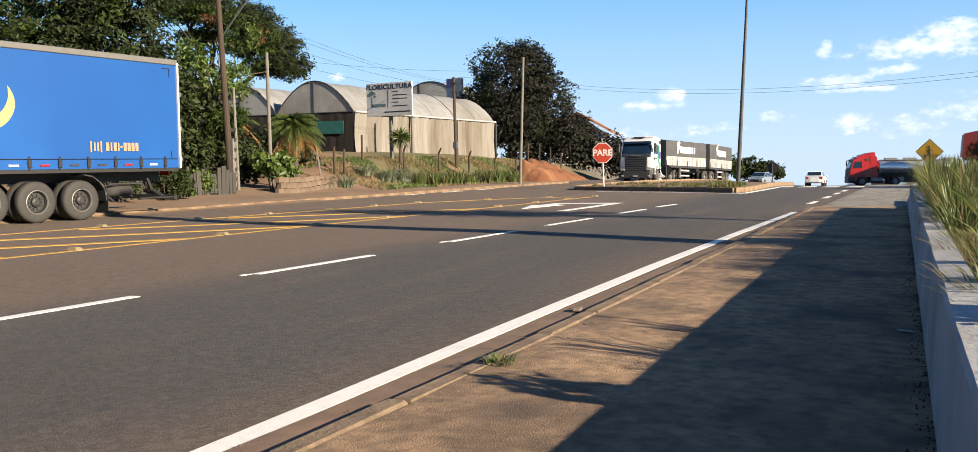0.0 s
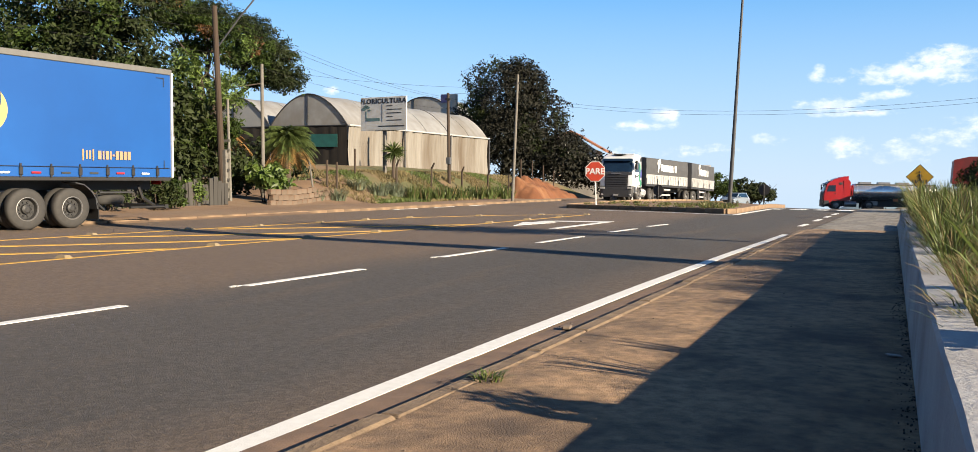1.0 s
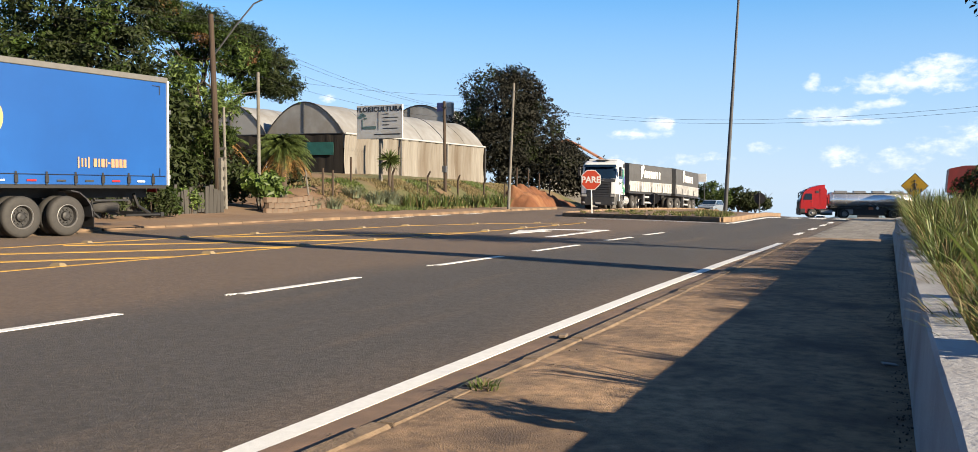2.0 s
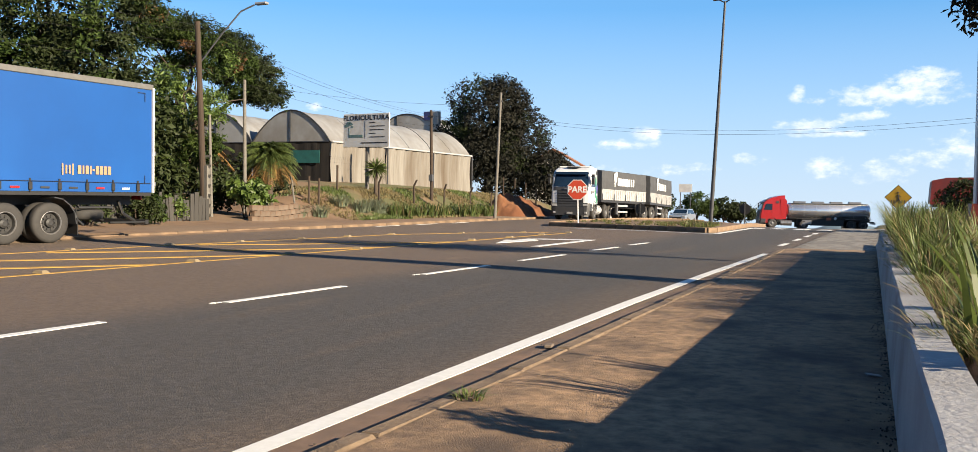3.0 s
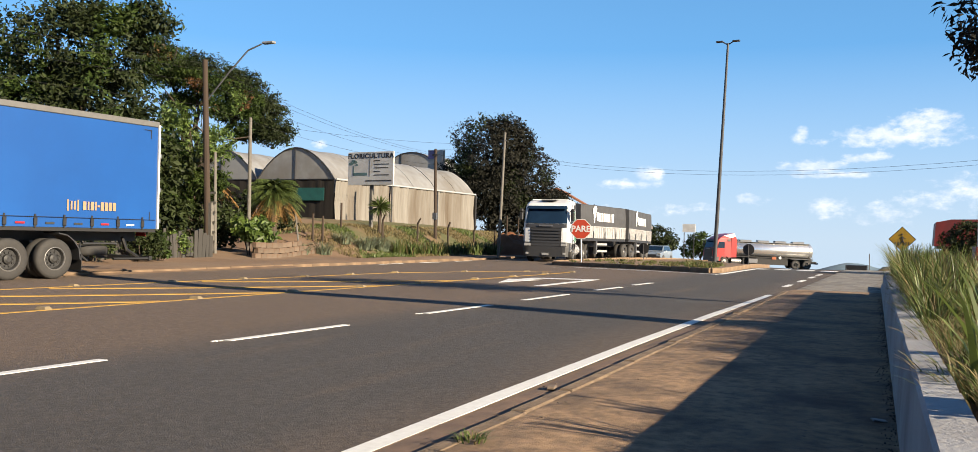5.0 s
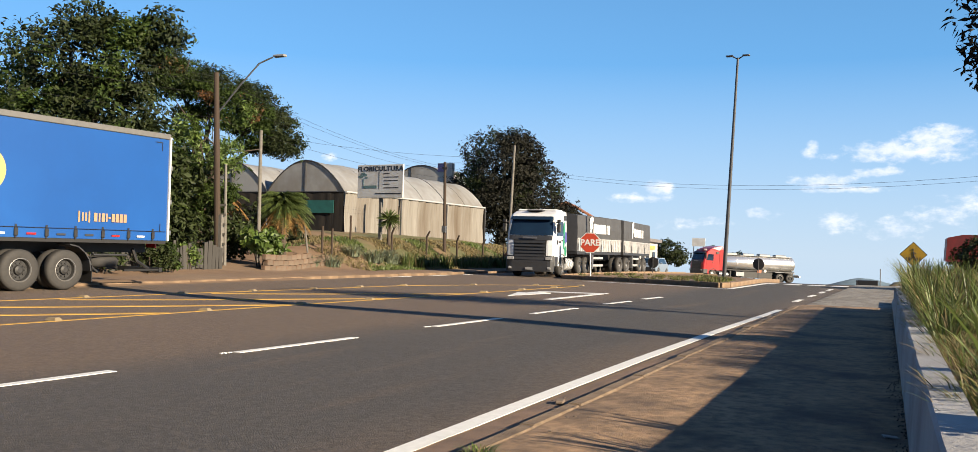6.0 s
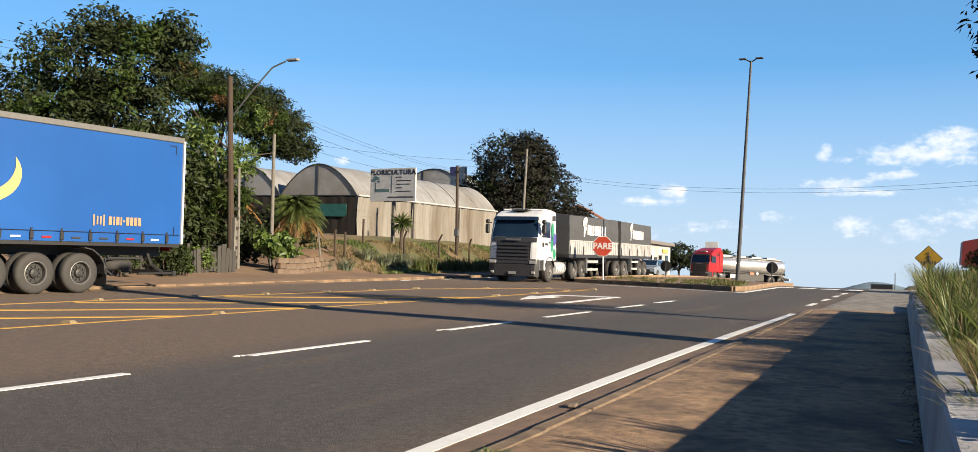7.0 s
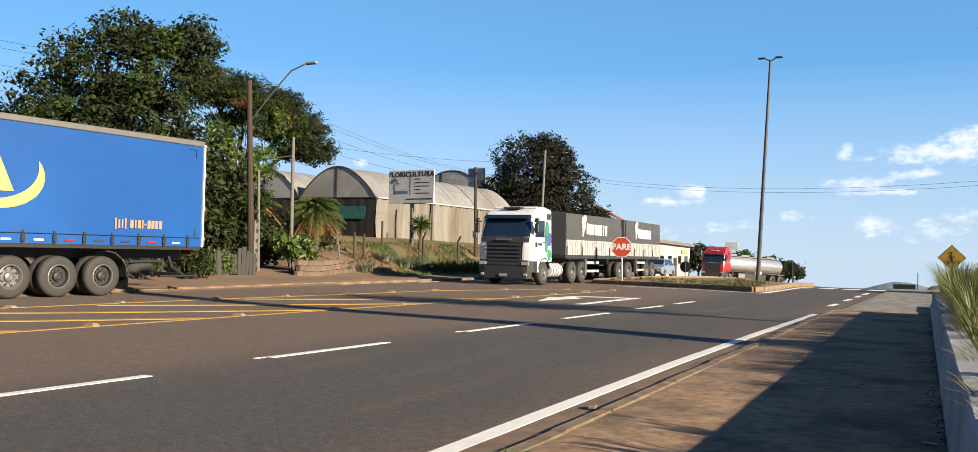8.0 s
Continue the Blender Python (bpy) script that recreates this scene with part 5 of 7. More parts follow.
def buildings():
    h = empty("house", "white house with an orange tiled gable roof", "house", pose(-36.1, 96, 0.1, 0, 0, 14))
    h.scale = (1.19, 1.19, 1.19)
    part("wall", box(0, 4, 1.6, 4.6, 8, 4.4), PLASTER, h)
    for s in (-1, 1):
        bm = bmesh.new()
        add_prism(bm, [(0, 5.6), (0, 5.42), (s * 3.3, 3.55), (s * 3.3, 3.73)], -0.7, 8.6)
        part("roof", bm, ROOF_TILE, h, "orange tiled roof slope")
    bm = bmesh.new()
    add_prism(bm, [(-2.3, 3.8), (2.3, 3.8), (0, 5.4)], -0.01, 0.1)
    part("gable", bm, PLASTER, h)
    part("window", box(0.6, -0.03, 3.0, 0.9, 0.06, 0.8), GLASS_DARK, h)
    part("porch_roof", box(3.6, 0.6, 2.6, 3.2, 3.0, 0.12), ROOF_METAL, h)
    for x in (2.4, 5.0):
        part("porch_post", tube((x, -0.6, -1.2), (x, -0.6, 2.6), 0.08, n=8), PLASTER, h)
    s = empty("shed", "low white commercial building with grey sheet roof", "building", pose(-25.9, 82.6, -1.0, 0, 0, 0))
    part("wall", box(-3, 7.3, 1.75, 6, 14.6, 3.5), PLASTER, s)
    bm = bmesh.new()
    vs = add_box(bm, -3, 7.3, 3.75, 6.8, 15.4, 0.32)
    for v in vs:
        v.co.z -= 0.02 * (v.co.y)
    part("roof", bm, ROOF_METAL, s)
    for y in (1.5, 4.2, 6.9, 10.5, 13.0):
        w = part("window", box(0.03, y, 1.9, 0.08, 1.1, 0.8), GLASS_DARK, s)
        part("frame", box(0.055, y, 1.46, 0.1, 1.3, 0.08), PLASTER, w)
    part("sign_panel", box(0.08, 12.2, 2.75, 0.06, 2.0, 0.4), mat("pale_yellow_board", (0.383, 0.301, 0.0821), (0.328, 0.246, 0.0657), 3, 0.6), s, "pale yellow fascia board")
    part("door", box(0.04, 8.8, 1.05, 0.08, 1.0, 2.1), GREY_POLE, s)
    # far block above the greenhouse
    t = empty("water_tower", "distant pale block behind the greenhouse roofs", "building", pose(-41.95, 78, 0))
    part("wall", box(0, 0, 4.75, 1.6, 0.5, 9.3), PLASTER, t)
    part("dark_band", box(-0.4, -0.27, 8.95, 0.75, 0.06, 0.8), mat("violet_board", (0.12, 0.108, 0.264), (0.0964, 0.0843, 0.192), 3, 0.6), t)
    # clay cut beside the side street
    xs, ys = list(np.linspace(-28.5, -21.75, 64)), list(np.linspace(49.5, 67, 150))

    def clay(x, y):
        edge = -22.05 - x + 0.5 * noise.noise((y * 0.8, 3, 1)) + 0.22 * noise.noise((y * 2.7, 3, 6)) - 0.05 * (y - 50)
        run = smooth01((y - 53.4) / 1.6) * (1 - smooth01((y - 56.0) / 14))
        rise = 0.62 * smooth01(edge / 1.1) + 0.38 * smooth01((edge - 0.9) / 1.4)
        rill = 0.35 * abs(noise.noise((x * 0.8, y * 2.6, 5))) + 0.22 * noise.noise((x * 2.4, y * 3.0, 8)) + 0.1 * noise.noise((x * 6, y * 6, 2))
        back = 1 - smooth01((-24.3 - x) / 1.8)
        return gz(x, y) - 0.1 + run * rise * back * min(1.95, 1.55 + 1.3 * rill)
    tagged(grid_mesh("clay_bank", xs, ys, clay, CLAY), "freshly cut orange clay bank", "bank", kind="structure")
    # fence on the clay
    for i in range(5):
        o = link("fence_post", tube((0, 0, -0.2), (0, 0, 1.3), 0.05, 0.045, 6), WOOD_POLE)
        x, y = -24.6 + 0.15 * i, 54.0 + 1.6 * i
        tagged(o, "plain timber post on the clay bank", "fence post", "clay bank posts").matrix_basis = pose(x, y, clay(x, y))
    # block wall and boards in front of the planting
    w = tagged(new("block_wall"), "low weathered clay block wall, stained and uneven", "wall", kind="structure")
    random.seed(9)
    for r in range(3):
        for i in range(13 if r < 2 else 9):
            s0 = i * 0.46 + (0.2 if r % 2 else 0)
            x, y = -25.6 - 0.12 * s0, 31.4 + s0 * 0.95
            b = part("block", box(0, 0, 0, 0.44, 0.2, 0.235, bevel=0.012), BLOCK_WALL, w)
            b.matrix_basis = pose(x + random.uniform(-0.02, 0.02), y, soil_z(x, y) + 0.07 + r * 0.245, random.uniform(-1, 1), 0, 97 + random.uniform(-2, 2))
    f = tagged(new("board_fence"), "old grey board fence, leaning and patched", "fence", kind="structure")
    for i in range(34):
        y = 21.6 + i * 0.235
        b = part("board", box(0, 0, 0.45, 0.035, random.uniform(0.15, 0.225), random.uniform(0.75, 1.45)), TIN, f)
        b.matrix_basis = pose(-25.9 - 0.05 * (y - 21), y, 0.12, random.uniform(-5, 5), random.uniform(-4, 4), random.uniform(-12, 12))
    # shrubs
    for x, y, z, r, hh, label, mt, n, sz in ((-26.6, 32.2, 1.5, 0.9, 0.85, "broad-leaved bright green shrub behind the block wall", LEAF_BRIGHT, 1500, 0.3), (-26.9, 28.3, 0.8, 0.4, 0.6, "leafy shrub at the foot of the pole", LEAF_BRIGHT, 700, 0.18),
                                          (0.8, 3.9, 1.0, 0.24, 0.26, "small leafy shrub in the planter behind the wall", LEAF_GREEN, 420, 0.11), (-25.3, 24.6, 0.9, 0.7, 0.8, "thin weedy shrub before the boards", LEAF_DARK, 1500, 0.14), (-25.4, 22.6, 0.8, 0.6, 0.7, "straggling weeds before the boards", LEAF_DARK, 1200, 0.14), (-26.3, 27.5, 0.75, 0.42, 0.55, "thin vine over the broken boards", LEAF_BRIGHT, 600, 0.13), (-25.5, 25.6, 0.7, 0.4, 0.6, "leafy green shrub before the boards", LEAF_GREEN, 1000, 0.16), (-29.2, 28.4, 2.4, 1.6, 2.0, "dark dense shrub behind the boards", LEAF_DARK, 3600, 0.3), (-28.6, 24.0, 2.2, 1.6, 1.9, "dark shrub by the lorry", LEAF_DARK, 3000, 0.3),
                                          (-29.4, 32.4, 2.2, 1.5, 1.8, "dark shrub under the palms", LEAF_DARK, 3000, 0.28), (-31.4, 38.6, 2.3, 1.5, 1.5, "dark shrub at the shop entrance", LEAF_DARK, 2400, 0.28), (-30.4, 29.0, 4.6, 2.0, 1.8, "dense green shrub below the tall tree", LEAF_DARK, 3600, 0.32),
                                          (-34.0, 76.5, 3.0, 2.6, 2.2, "dark undergrowth below the olive tree", LEAF_OLIVE, 4200, 0.34), (-30.0, 77.5, 2.6, 2.6, 2.2, "dark undergrowth beside the clay bank", LEAF_OLIVE, 4200, 0.34), (-26.6, 79.0, 2.0, 2.2, 2.0, "low dark bush beside the side street", LEAF_OLIVE, 3600, 0.34)):
        s = empty("shrub", label, "shrub", group="roadside shrubs")
        bm = bmesh.new()
        for k in range(5):
            add_tube(bm, (x + 0.1 * math.cos(k * 1.3), y + 0.1 * math.sin(k * 1.3), 0.1), (x + r * 0.5 * math.cos(k * 1.3), y + r * 0.5 * math.sin(k * 1.3), z + hh * 0.3), 0.03, 0.012, 5)
        part("stems", bm, BARK, s)
        leaf_mesh("foliage", [(x, y, z, r, r, hh), (x + r * 0.5, y + r * 0.4, z - hh * 0.35, r * 0.7, r * 0.7, hh * 0.6)], n, sz, [mt], int(y * 7), s, gap=0.15, aspect=2.0, shell=0.25, freq=1.2)
    # red totem beside the wall
    t = empty("totem", "tall red sign totem with a pale edge strip and broad base", "sign", pose(0, 0, 0.25))
    part("column", box(1.3, 13.3, 4.2, 0.94, 0.5, 8.4, bevel=0.01), RED_PAINT, t)
    part("edge_strip", box(0.82, 13.3, 4.3, 0.02, 0.46, 8.2), SIGN_WHITE, t, "pale edge strip")
    bm = bmesh.new()
    vs = add_box(bm, 1.3, 13.3, 0.45, 1.25, 0.8, 1.2)
    for v in vs:
        if v.co.z > 0.5:
            v.co.x = 1.3 + (v.co.x - 1.3) * 0.86
    part("base", bm, RED_PAINT, t)
    c = empty("canopy", "red forecourt canopy on dark columns", "canopy", pose(2.2, 100, gz(3, 100) + 0.1))
    bm = bmesh.new()
    add_prism(bm, [(0, 2.6), (0.15, 4.95), (1.5, 5.25), (12, 5.4), (12, 2.6)], 0, 9)
    part("fascia", bm, RED_PAINT, c)
    part("soffit_beam", box(6, 4.5, 2.45, 11.4, 8.4, 0.28), BLACK, c)
    for x in (1.0, 5.5, 10):
        part("column", tube((x, 1.5, -0.2), (x, 1.5, 2.5), 0.18, n=10), BLACK, c)
    part("kiosk", box(6.5, 6, 1.1, 9, 3, 2.4), BLACK, c)
    b = empty("topiary", "rounded clipped hedge with a sunlit yellow-green top", "hedge", pose(2.5, 40, 0.0))
    leaf_mesh("foliage", [(0, 0, 1.25, 1.35, 1.2, 0.95), (0.6, 0, 0.7, 1.2, 1.2, 0.9), (-0.4, 0, 0.6, 1.0, 1.1, 0.7)], 16000, 0.13, [LEAF_DARK, LEAF_GREEN], 71, b, gap=1.5, share=(0.2, 1), aspect=1.8, shell=0.8)
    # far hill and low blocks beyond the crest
    # the blue of the distance haze is mixed into the woods' colour
    HILL_HAZED = mat("far_woods_hazed", (0.121, 0.177, 0.218), (0.0651, 0.107, 0.134), 0.09, 1.0, c3=(0.093, 0.14, 0.177), s3=0.02)

    def hill(x, y):
        a = math.exp(-((x + 95) / 42) ** 2) * 14 + math.exp(-((x + 30) / 70) ** 2) * 5 + math.exp(-((x - 400) / 300) ** 2) * 14 + math.exp(-((x + 900) / 420) ** 2) * 16
        return -52 + a * (1 + 0.1 * noise.noise((x * 0.05, 0, 0))) + 1.6 * noise.noise((x * 0.12, y * 0.02, 0)) if y > 1490 else -70
    tagged(grid_mesh("backdrop_hill", spaced(-2600, -260, 40) + spaced(-260, 160, 6) + spaced(160, 2600, 60), [1400, 1500, 1600, 1700], hill, HILL_HAZED), "distant wooded hill with blue haze in its colour", "hill", kind="structure")
    # dry verge beyond the crossing road
    def verge(x, y):
        e = smooth01((x + 6.2) / 3.2) * smooth01((y - 121) / 4) * smooth01((150 - y) / 8)
        return -4.6 + e * (2.62 + 0.07 * noise.noise((x * 0.6, y * 0.3, 1)))
    tagged(grid_mesh("verge", spaced(-6.2, 12, 0.7), spaced(120.5, 150.5, 1.5), verge, BANK), "dry grassy verge beyond the crossing road", "verge", kind="structure")
    b = empty("roadside_block", "far dark low building with a white end wall", "building", pose(-7.9, 139.8, gz(-5, 139.8)))
    part("wall", box(1.2, 0, 0.75, 2.6, 3, 1.5), BLACK, b)
    part("end_wall", box(-0.2, -0.05, 0.75, 0.16, 3.1, 1.56), GREY_POLE, b)
    for x, y, hh in ((-5.2, 142, 3.3), (-1.9, 132, 2.4)):
        o = link("marker_post", tube((0, 0, -0.3), (0, 0, hh), 0.07, n=6), GREY_POLE)
        tagged(o, "thin dark post beyond the crest", "post", "far posts").matrix_basis = pose(x, y, gz(x, y))


buildings()


# ---- vehicles: local x ahead, y to the left, z up ----
LORRY_BLUE = mat("blue_tarpaulin", (0.00443, 0.0579, 0.229), (0.00394, 0.0494, 0.198), 0.8, 0.42, 0.06, 6, c3=(0.00542, 0.0654, 0.25), s3=0.4)
LORRY_WHITE = mat("white_lacquer", (0.536, 0.544, 0.552), (0.48, 0.48, 0.48), 2.5, 0.3, 0.02)
LORRY_RED = mat("red_lacquer", (0.274, 0.00988, 0.0109), (0.219, 0.00821, 0.00874), 2.5, 0.3, 0.02)
TARP = mat("black_tarpaulin", (0.0394, 0.0403, 0.0429), (0.057, 0.057, 0.0586), 3, 0.65, 0.35, 9)
BOARD_WHITE = mat("dusty_white_boards", (0.357, 0.357, 0.357), (0.212, 0.208, 0.204), 5, 0.75, 0.3)
CREAM = mat("cream_print", (0.438, 0.318, 0.12), (0.394, 0.274, 0.109), 4, 0.5)
PALE_PRINT = mat("pale_print", (0.339, 0.208, 0.12), (0.301, 0.175, 0.0988), 4, 0.5)
WHITE_PRINT = mat("white_print", (0.6, 0.6, 0.6), (0.52, 0.52, 0.52), 4, 0.6)
CHROME = mat("polished_steel", (0.82, 0.81, 0.79), (0.72, 0.71, 0.69), 3, 0.27, 0.03, 2, metal=0.84)
RIM = mat("wheel_rim", (0.23, 0.224, 0.219), (0.154, 0.147, 0.142), 5, 0.45, 0.05, metal=0.6)
RIM_DARK = mat("wheel_rim_dark", (0.0246, 0.0236, 0.023), (0.0131, 0.0131, 0.0131), 5, 0.6)
SCREEN = mat("tinted_glass", (0.006, 0.014, 0.030), (0.010, 0.024, 0.046), 1, 0.06, spec=0.4)
LAMP_CLEAR = mat("headlight_lens", (0.28, 0.28, 0.28), (0.2, 0.2, 0.2), 6, 0.12)
GREY_PLASTIC = mat("grey_plastic", (0.0298, 0.0307, 0.0333), (0.021, 0.021, 0.0227), 5, 0.5)
GREEN_PRINT = mat("green_print", (0.0274, 0.208, 0.109), (0.0219, 0.164, 0.0874), 4, 0.4)
VIOLET_PRINT = mat("violet_print", (0.0768, 0.0711, 0.263), (0.0547, 0.0547, 0.208), 4, 0.4)
REFLECT_RED = mat("red_reflector", (0.328, 0.0164, 0.0109), (0.274, 0.0109, 0.0109), 5, 0.3)

WHEELS = {}


def wheel(parent, x, y, r, rim_mat, dual=False, out=1):
    """A tyre with its rim, at an axle end; out: +1 shows its face to the left."""
    key = (round(r, 3), rim_mat.name, dual, out)
    if key not in WHEELS:
        w = 0.29 if not dual else 0.60
        bm = bmesh.new()
        h = w / 2
        prof = [(r * 0.56, -h), (r * 0.62, -h - 0.005), (r * 0.86, -h - 0.012), (r * 0.97, -h + 0.02), (r, -h + 0.06)]
        if dual:
            prof += [(r, -0.07), (r * 0.9, -0.03), (r * 0.9, 0.03), (r, 0.07)]
        prof += [(r, h - 0.06), (r * 0.97, h - 0.02), (r * 0.86, h + 0.012), (r * 0.62, h + 0.005), (r * 0.56, h)]
        add_lathe(bm, prof, 30, "Y", caps=False)
        tyre = bpy.data.meshes.new("wheel")
        bm.to_mesh(tyre)
        bm.free()
        tyre.materials.append(RUBBER)
        for p in tyre.polygons:
            p.use_smooth = len(p.vertices) == 4
        bm = bmesh.new()
        s = out
        d = 0.11 if dual else 0.03
        add_lathe(bm, [(r * 0.58, s * (h + 0.004)), (r * 0.55, s * (h + 0.008)), (r * 0.52, s * (h - 0.02)), (r * 0.47, s * (h - d)), (r * 0.24, s * (h - d - (0 if dual else -0.02))), (r * 0.22, s * (h - d + 0.07)), (r * 0.12, s * (h - d + 0.10)), (0.001, s * (h - d + 0.10))], 26, "Y", caps=False)
        for f in list(bm.faces)[:52]:
            f.material_index = 2
        for i in range(10):
            a = 2 * math.pi * i / 10
            c = Vector((r * 0.33 * math.cos(a), s * (h - d + 0.012), r * 0.33 * math.sin(a)))
            add_tube(bm, c - Vector((0, 0.02, 0)), c + Vector((0, 0.02, 0)), 0.022, n=6)
        solid = len(bm.faces)
        for i in range(8):
            a = 2 * math.pi * (i + 0.5) / 8
            c = Vector((r * 0.42 * math.cos(a), s * (h - d + 0.006), r * 0.42 * math.sin(a)))
            add_tube(bm, c - Vector((0, 0.004, 0)), c + Vector((0, 0.004, 0)), 0.035, n=8)
        bm.faces.ensure_lookup_table()
        for f in bm.faces[solid:]:
            f.material_index = 1
        rim = bpy.data.meshes.new("rim")
        bm.to_mesh(rim)
        bm.free()
        rim.materials.append(rim_mat)
        rim.materials.append(BLACK)
        rim.materials.append(RIM)
        WHEELS[key] = (tyre, rim)
    tyre, rim = WHEELS[key]
    w = new("wheel", tyre)
    w.parent = parent
    w.matrix_basis = pose(x, y, r)
    new("rim", rim).parent = w
    return w


def axle_pair(parent, x, half, r, rim_mat, dual):
    ws = []
    for s in (1, -1):
        ws.append(wheel(parent, x, s * (half - (0.30 if dual else 0.15)), r, rim_mat, dual, s))
    return ws


def bars(parent, y, items, material, name="print_bar"):
    """Plain printed shapes on a side wall: x, z, width, height."""
    for x, z, w, h in items:
        part(name, box(x, y, z, w, 0.008, h), material, parent)


def blue_lorry():
    t = empty("lorry_trailer", "blue curtain-sided semi-trailer standing at the roadside", "lorry trailer", pose(-21.35, 20.2, -0.1, 0, 0, -94))
    L, hw = 13.6, 1.29
    bm = bmesh.new()
    add_box(bm, L / 2, 0, 2.86, L - 0.06, hw * 2 - 0.03, 3.0)
    part("curtain_body", bm, LORRY_BLUE, t, "taut blue tarpaulin curtain")
    for s in (1, -1):
        part("roof_rail", box(L / 2, s * (hw - 0.04), 4.42, L, 0.12, 0.16, bevel=0.015), mat("alu_rail", (0.154, 0.149, 0.139), (0.121, 0.116, 0.109), 6, 0.45, metal=0.3), t, "pale metal roof rail")
    part("roof", box(L / 2, 0, 4.47, L - 0.1, hw * 2 - 0.2, 0.05), SIGN_WHITE, t)
    for s in (1, -1):
        part("corner_post", box(0.02, s * (hw + 0.005), 2.88, 0.06, 0.07, 3.05), SIGN_WHITE, t, "white rear corner post")
        for z in (1.6, 2.5, 3.5):
            part("door_hinge", box(-0.04, s * (hw - 0.02), z, 0.08, 0.1, 0.12), STEEL, t)
    for s in (1, -1):
        d = part("rear_door", box(-0.02, s * 0.64, 2.86, 0.05, 1.25, 3.0), LORRY_WHITE, t, "white rear door")
        part("lock_bar", tube((-0.07, s * 0.25, 1.5), (-0.07, s * 0.25, 4.2), 0.02, n=6), STEEL, d)
    part("chassis_beam", box(L / 2, 0, 1.16, L - 0.2, 0.9, 0.34), BLACK, t)
    part("side_rail", box(L / 2, 0, 1.33, L - 0.1, hw * 2 - 0.06, 0.14), BLACK, t)
    # curtain straps with buckles
    x = 0.55
    while x < L - 0.3:
        st = part("strap", box(x, hw + 0.005, 1.52, 0.05, 0.012, 0.34), BLACK, t)
        part("buckle", box(x, hw + 0.02, 1.50, 0.10, 0.03, 0.20, bevel=0.008), BLACK, st)
        part("reflector", box(x + 0.42, hw + 0.004, 1.46, 0.26, 0.008, 0.05), REFLECT_RED if int(x * 2) % 5 == 2 else WHITE_PRINT if int(x * 2) % 2 else GREY_PLASTIC, t)
        x += 0.84
    part("hem_rope", tube((0.1, hw + 0.012, 1.62), (L - 0.1, hw + 0.012, 1.62), 0.008, n=5), BLACK, t)
    for x, w, h in ((2.98, 0.045, 0.30), (2.87, 0.05, 0.23), (2.77, 0.05, 0.23), (2.67, 0.045, 0.30), (2.47, 0.10, 0.23), (2.35, 0.05, 0.23), (2.23, 0.10, 0.23), (2.12, 0.05, 0.23),
                    (2.03, 0.07, 0.05), (1.91, 0.10, 0.23), (1.78, 0.10, 0.23), (1.65, 0.10, 0.23), (1.52, 0.10, 0.23)):
        part("print_bar", box(x, hw + 0.004, 1.95, w, 0.008, h), PALE_PRINT, t, "pale orange print bar")
    for z0, z1 in ((3.98, 4.22), (1.62, 1.85)):
        part("corner_stitch", box(0.30, hw + 0.003, (z0 + z1) / 2, 0.018, 0.006, z1 - z0), BLACK, t, "dark stitched corner mark")
    part("corner_stitch", box(0.42, hw + 0.003, 4.225, 0.26, 0.006, 0.018), BLACK, t, "dark stitched corner mark")
    # crescent and letter strokes of the emblem
    bm = bmesh.new()
    outer, inner = [], []
    for i in range(25):
        a = math.radians(-150 + 182 * i / 24)
        thick = 1 - 0.33 * math.sin(math.pi * i / 24) ** 0.8
        x, z = -1.16 * math.cos(a), 0.80 * math.sin(a)
        outer.append((6.22 + x, 3.0 + z))
        inner.append((6.22 + x * (thick + 0.08 * (1 - thick)), 3.0 + z * thick))
    vs = [[bm.verts.new((x, y, z)) for x, z in outer + inner[::-1]] for y in (hw - 0.002, hw + 0.006)]
    n = len(outer)
    for k, ring in enumerate(vs):
        for i in range(n - 1):
            q = (ring[i], ring[i + 1], ring[2 * n - 2 - i], ring[2 * n - 1 - i])
            bm.faces.new(q if k else q[::-1])
    bmesh.ops.recalc_face_normals(bm, faces=bm.faces[:])
    part("crescent", bm, CREAM, t, "cream crescent emblem")
    bm = bmesh.new()
    add_prism(bm, [(5.85, 2.62), (6.2, 2.62), (6.45, 3.5), (6.25, 3.5)], hw - 0.002, hw + 0.006)
    part("stroke", bm, CREAM, t, "cream emblem stroke")
    for x in (3.3, 4.57, 5.84):
        axle_pair(t, x, 1.27, 0.53, RIM_DARK if x < 5 else RIM, True)
        part("axle", tube((x, -1.1, 0.53), (x, 1.1, 0.53), 0.07, n=8), BLACK, t)
    for s in (1, -1):
        bm = bmesh.new()
        pts = [(2.55, 0.5), (2.6, 0.8), (2.75, 1.0), (2.95, 1.15), (3.2, 1.2)]
        for (x0, z0), (x1, z1) in zip(pts, pts[1:]):
            m = Matrix.Translation(((x0 + x1) / 2, s * 0.98, (z0 + z1) / 2)) @ Matrix.Rotation(-math.atan2(z1 - z0, x1 - x0), 4, "Y")
            add_box(bm, 0, 0, 0, math.hypot(x1 - x0, z1 - z0) + 0.02, 0.6, 0.03, m=m)
        part("mudguard", bm, GREY_PLASTIC, t, "grey curved mudguard")
        part("mud_flap", box(2.50, s * 0.98, 0.42, 0.02, 0.56, 0.45), BLACK, t)
    bm = bmesh.new()
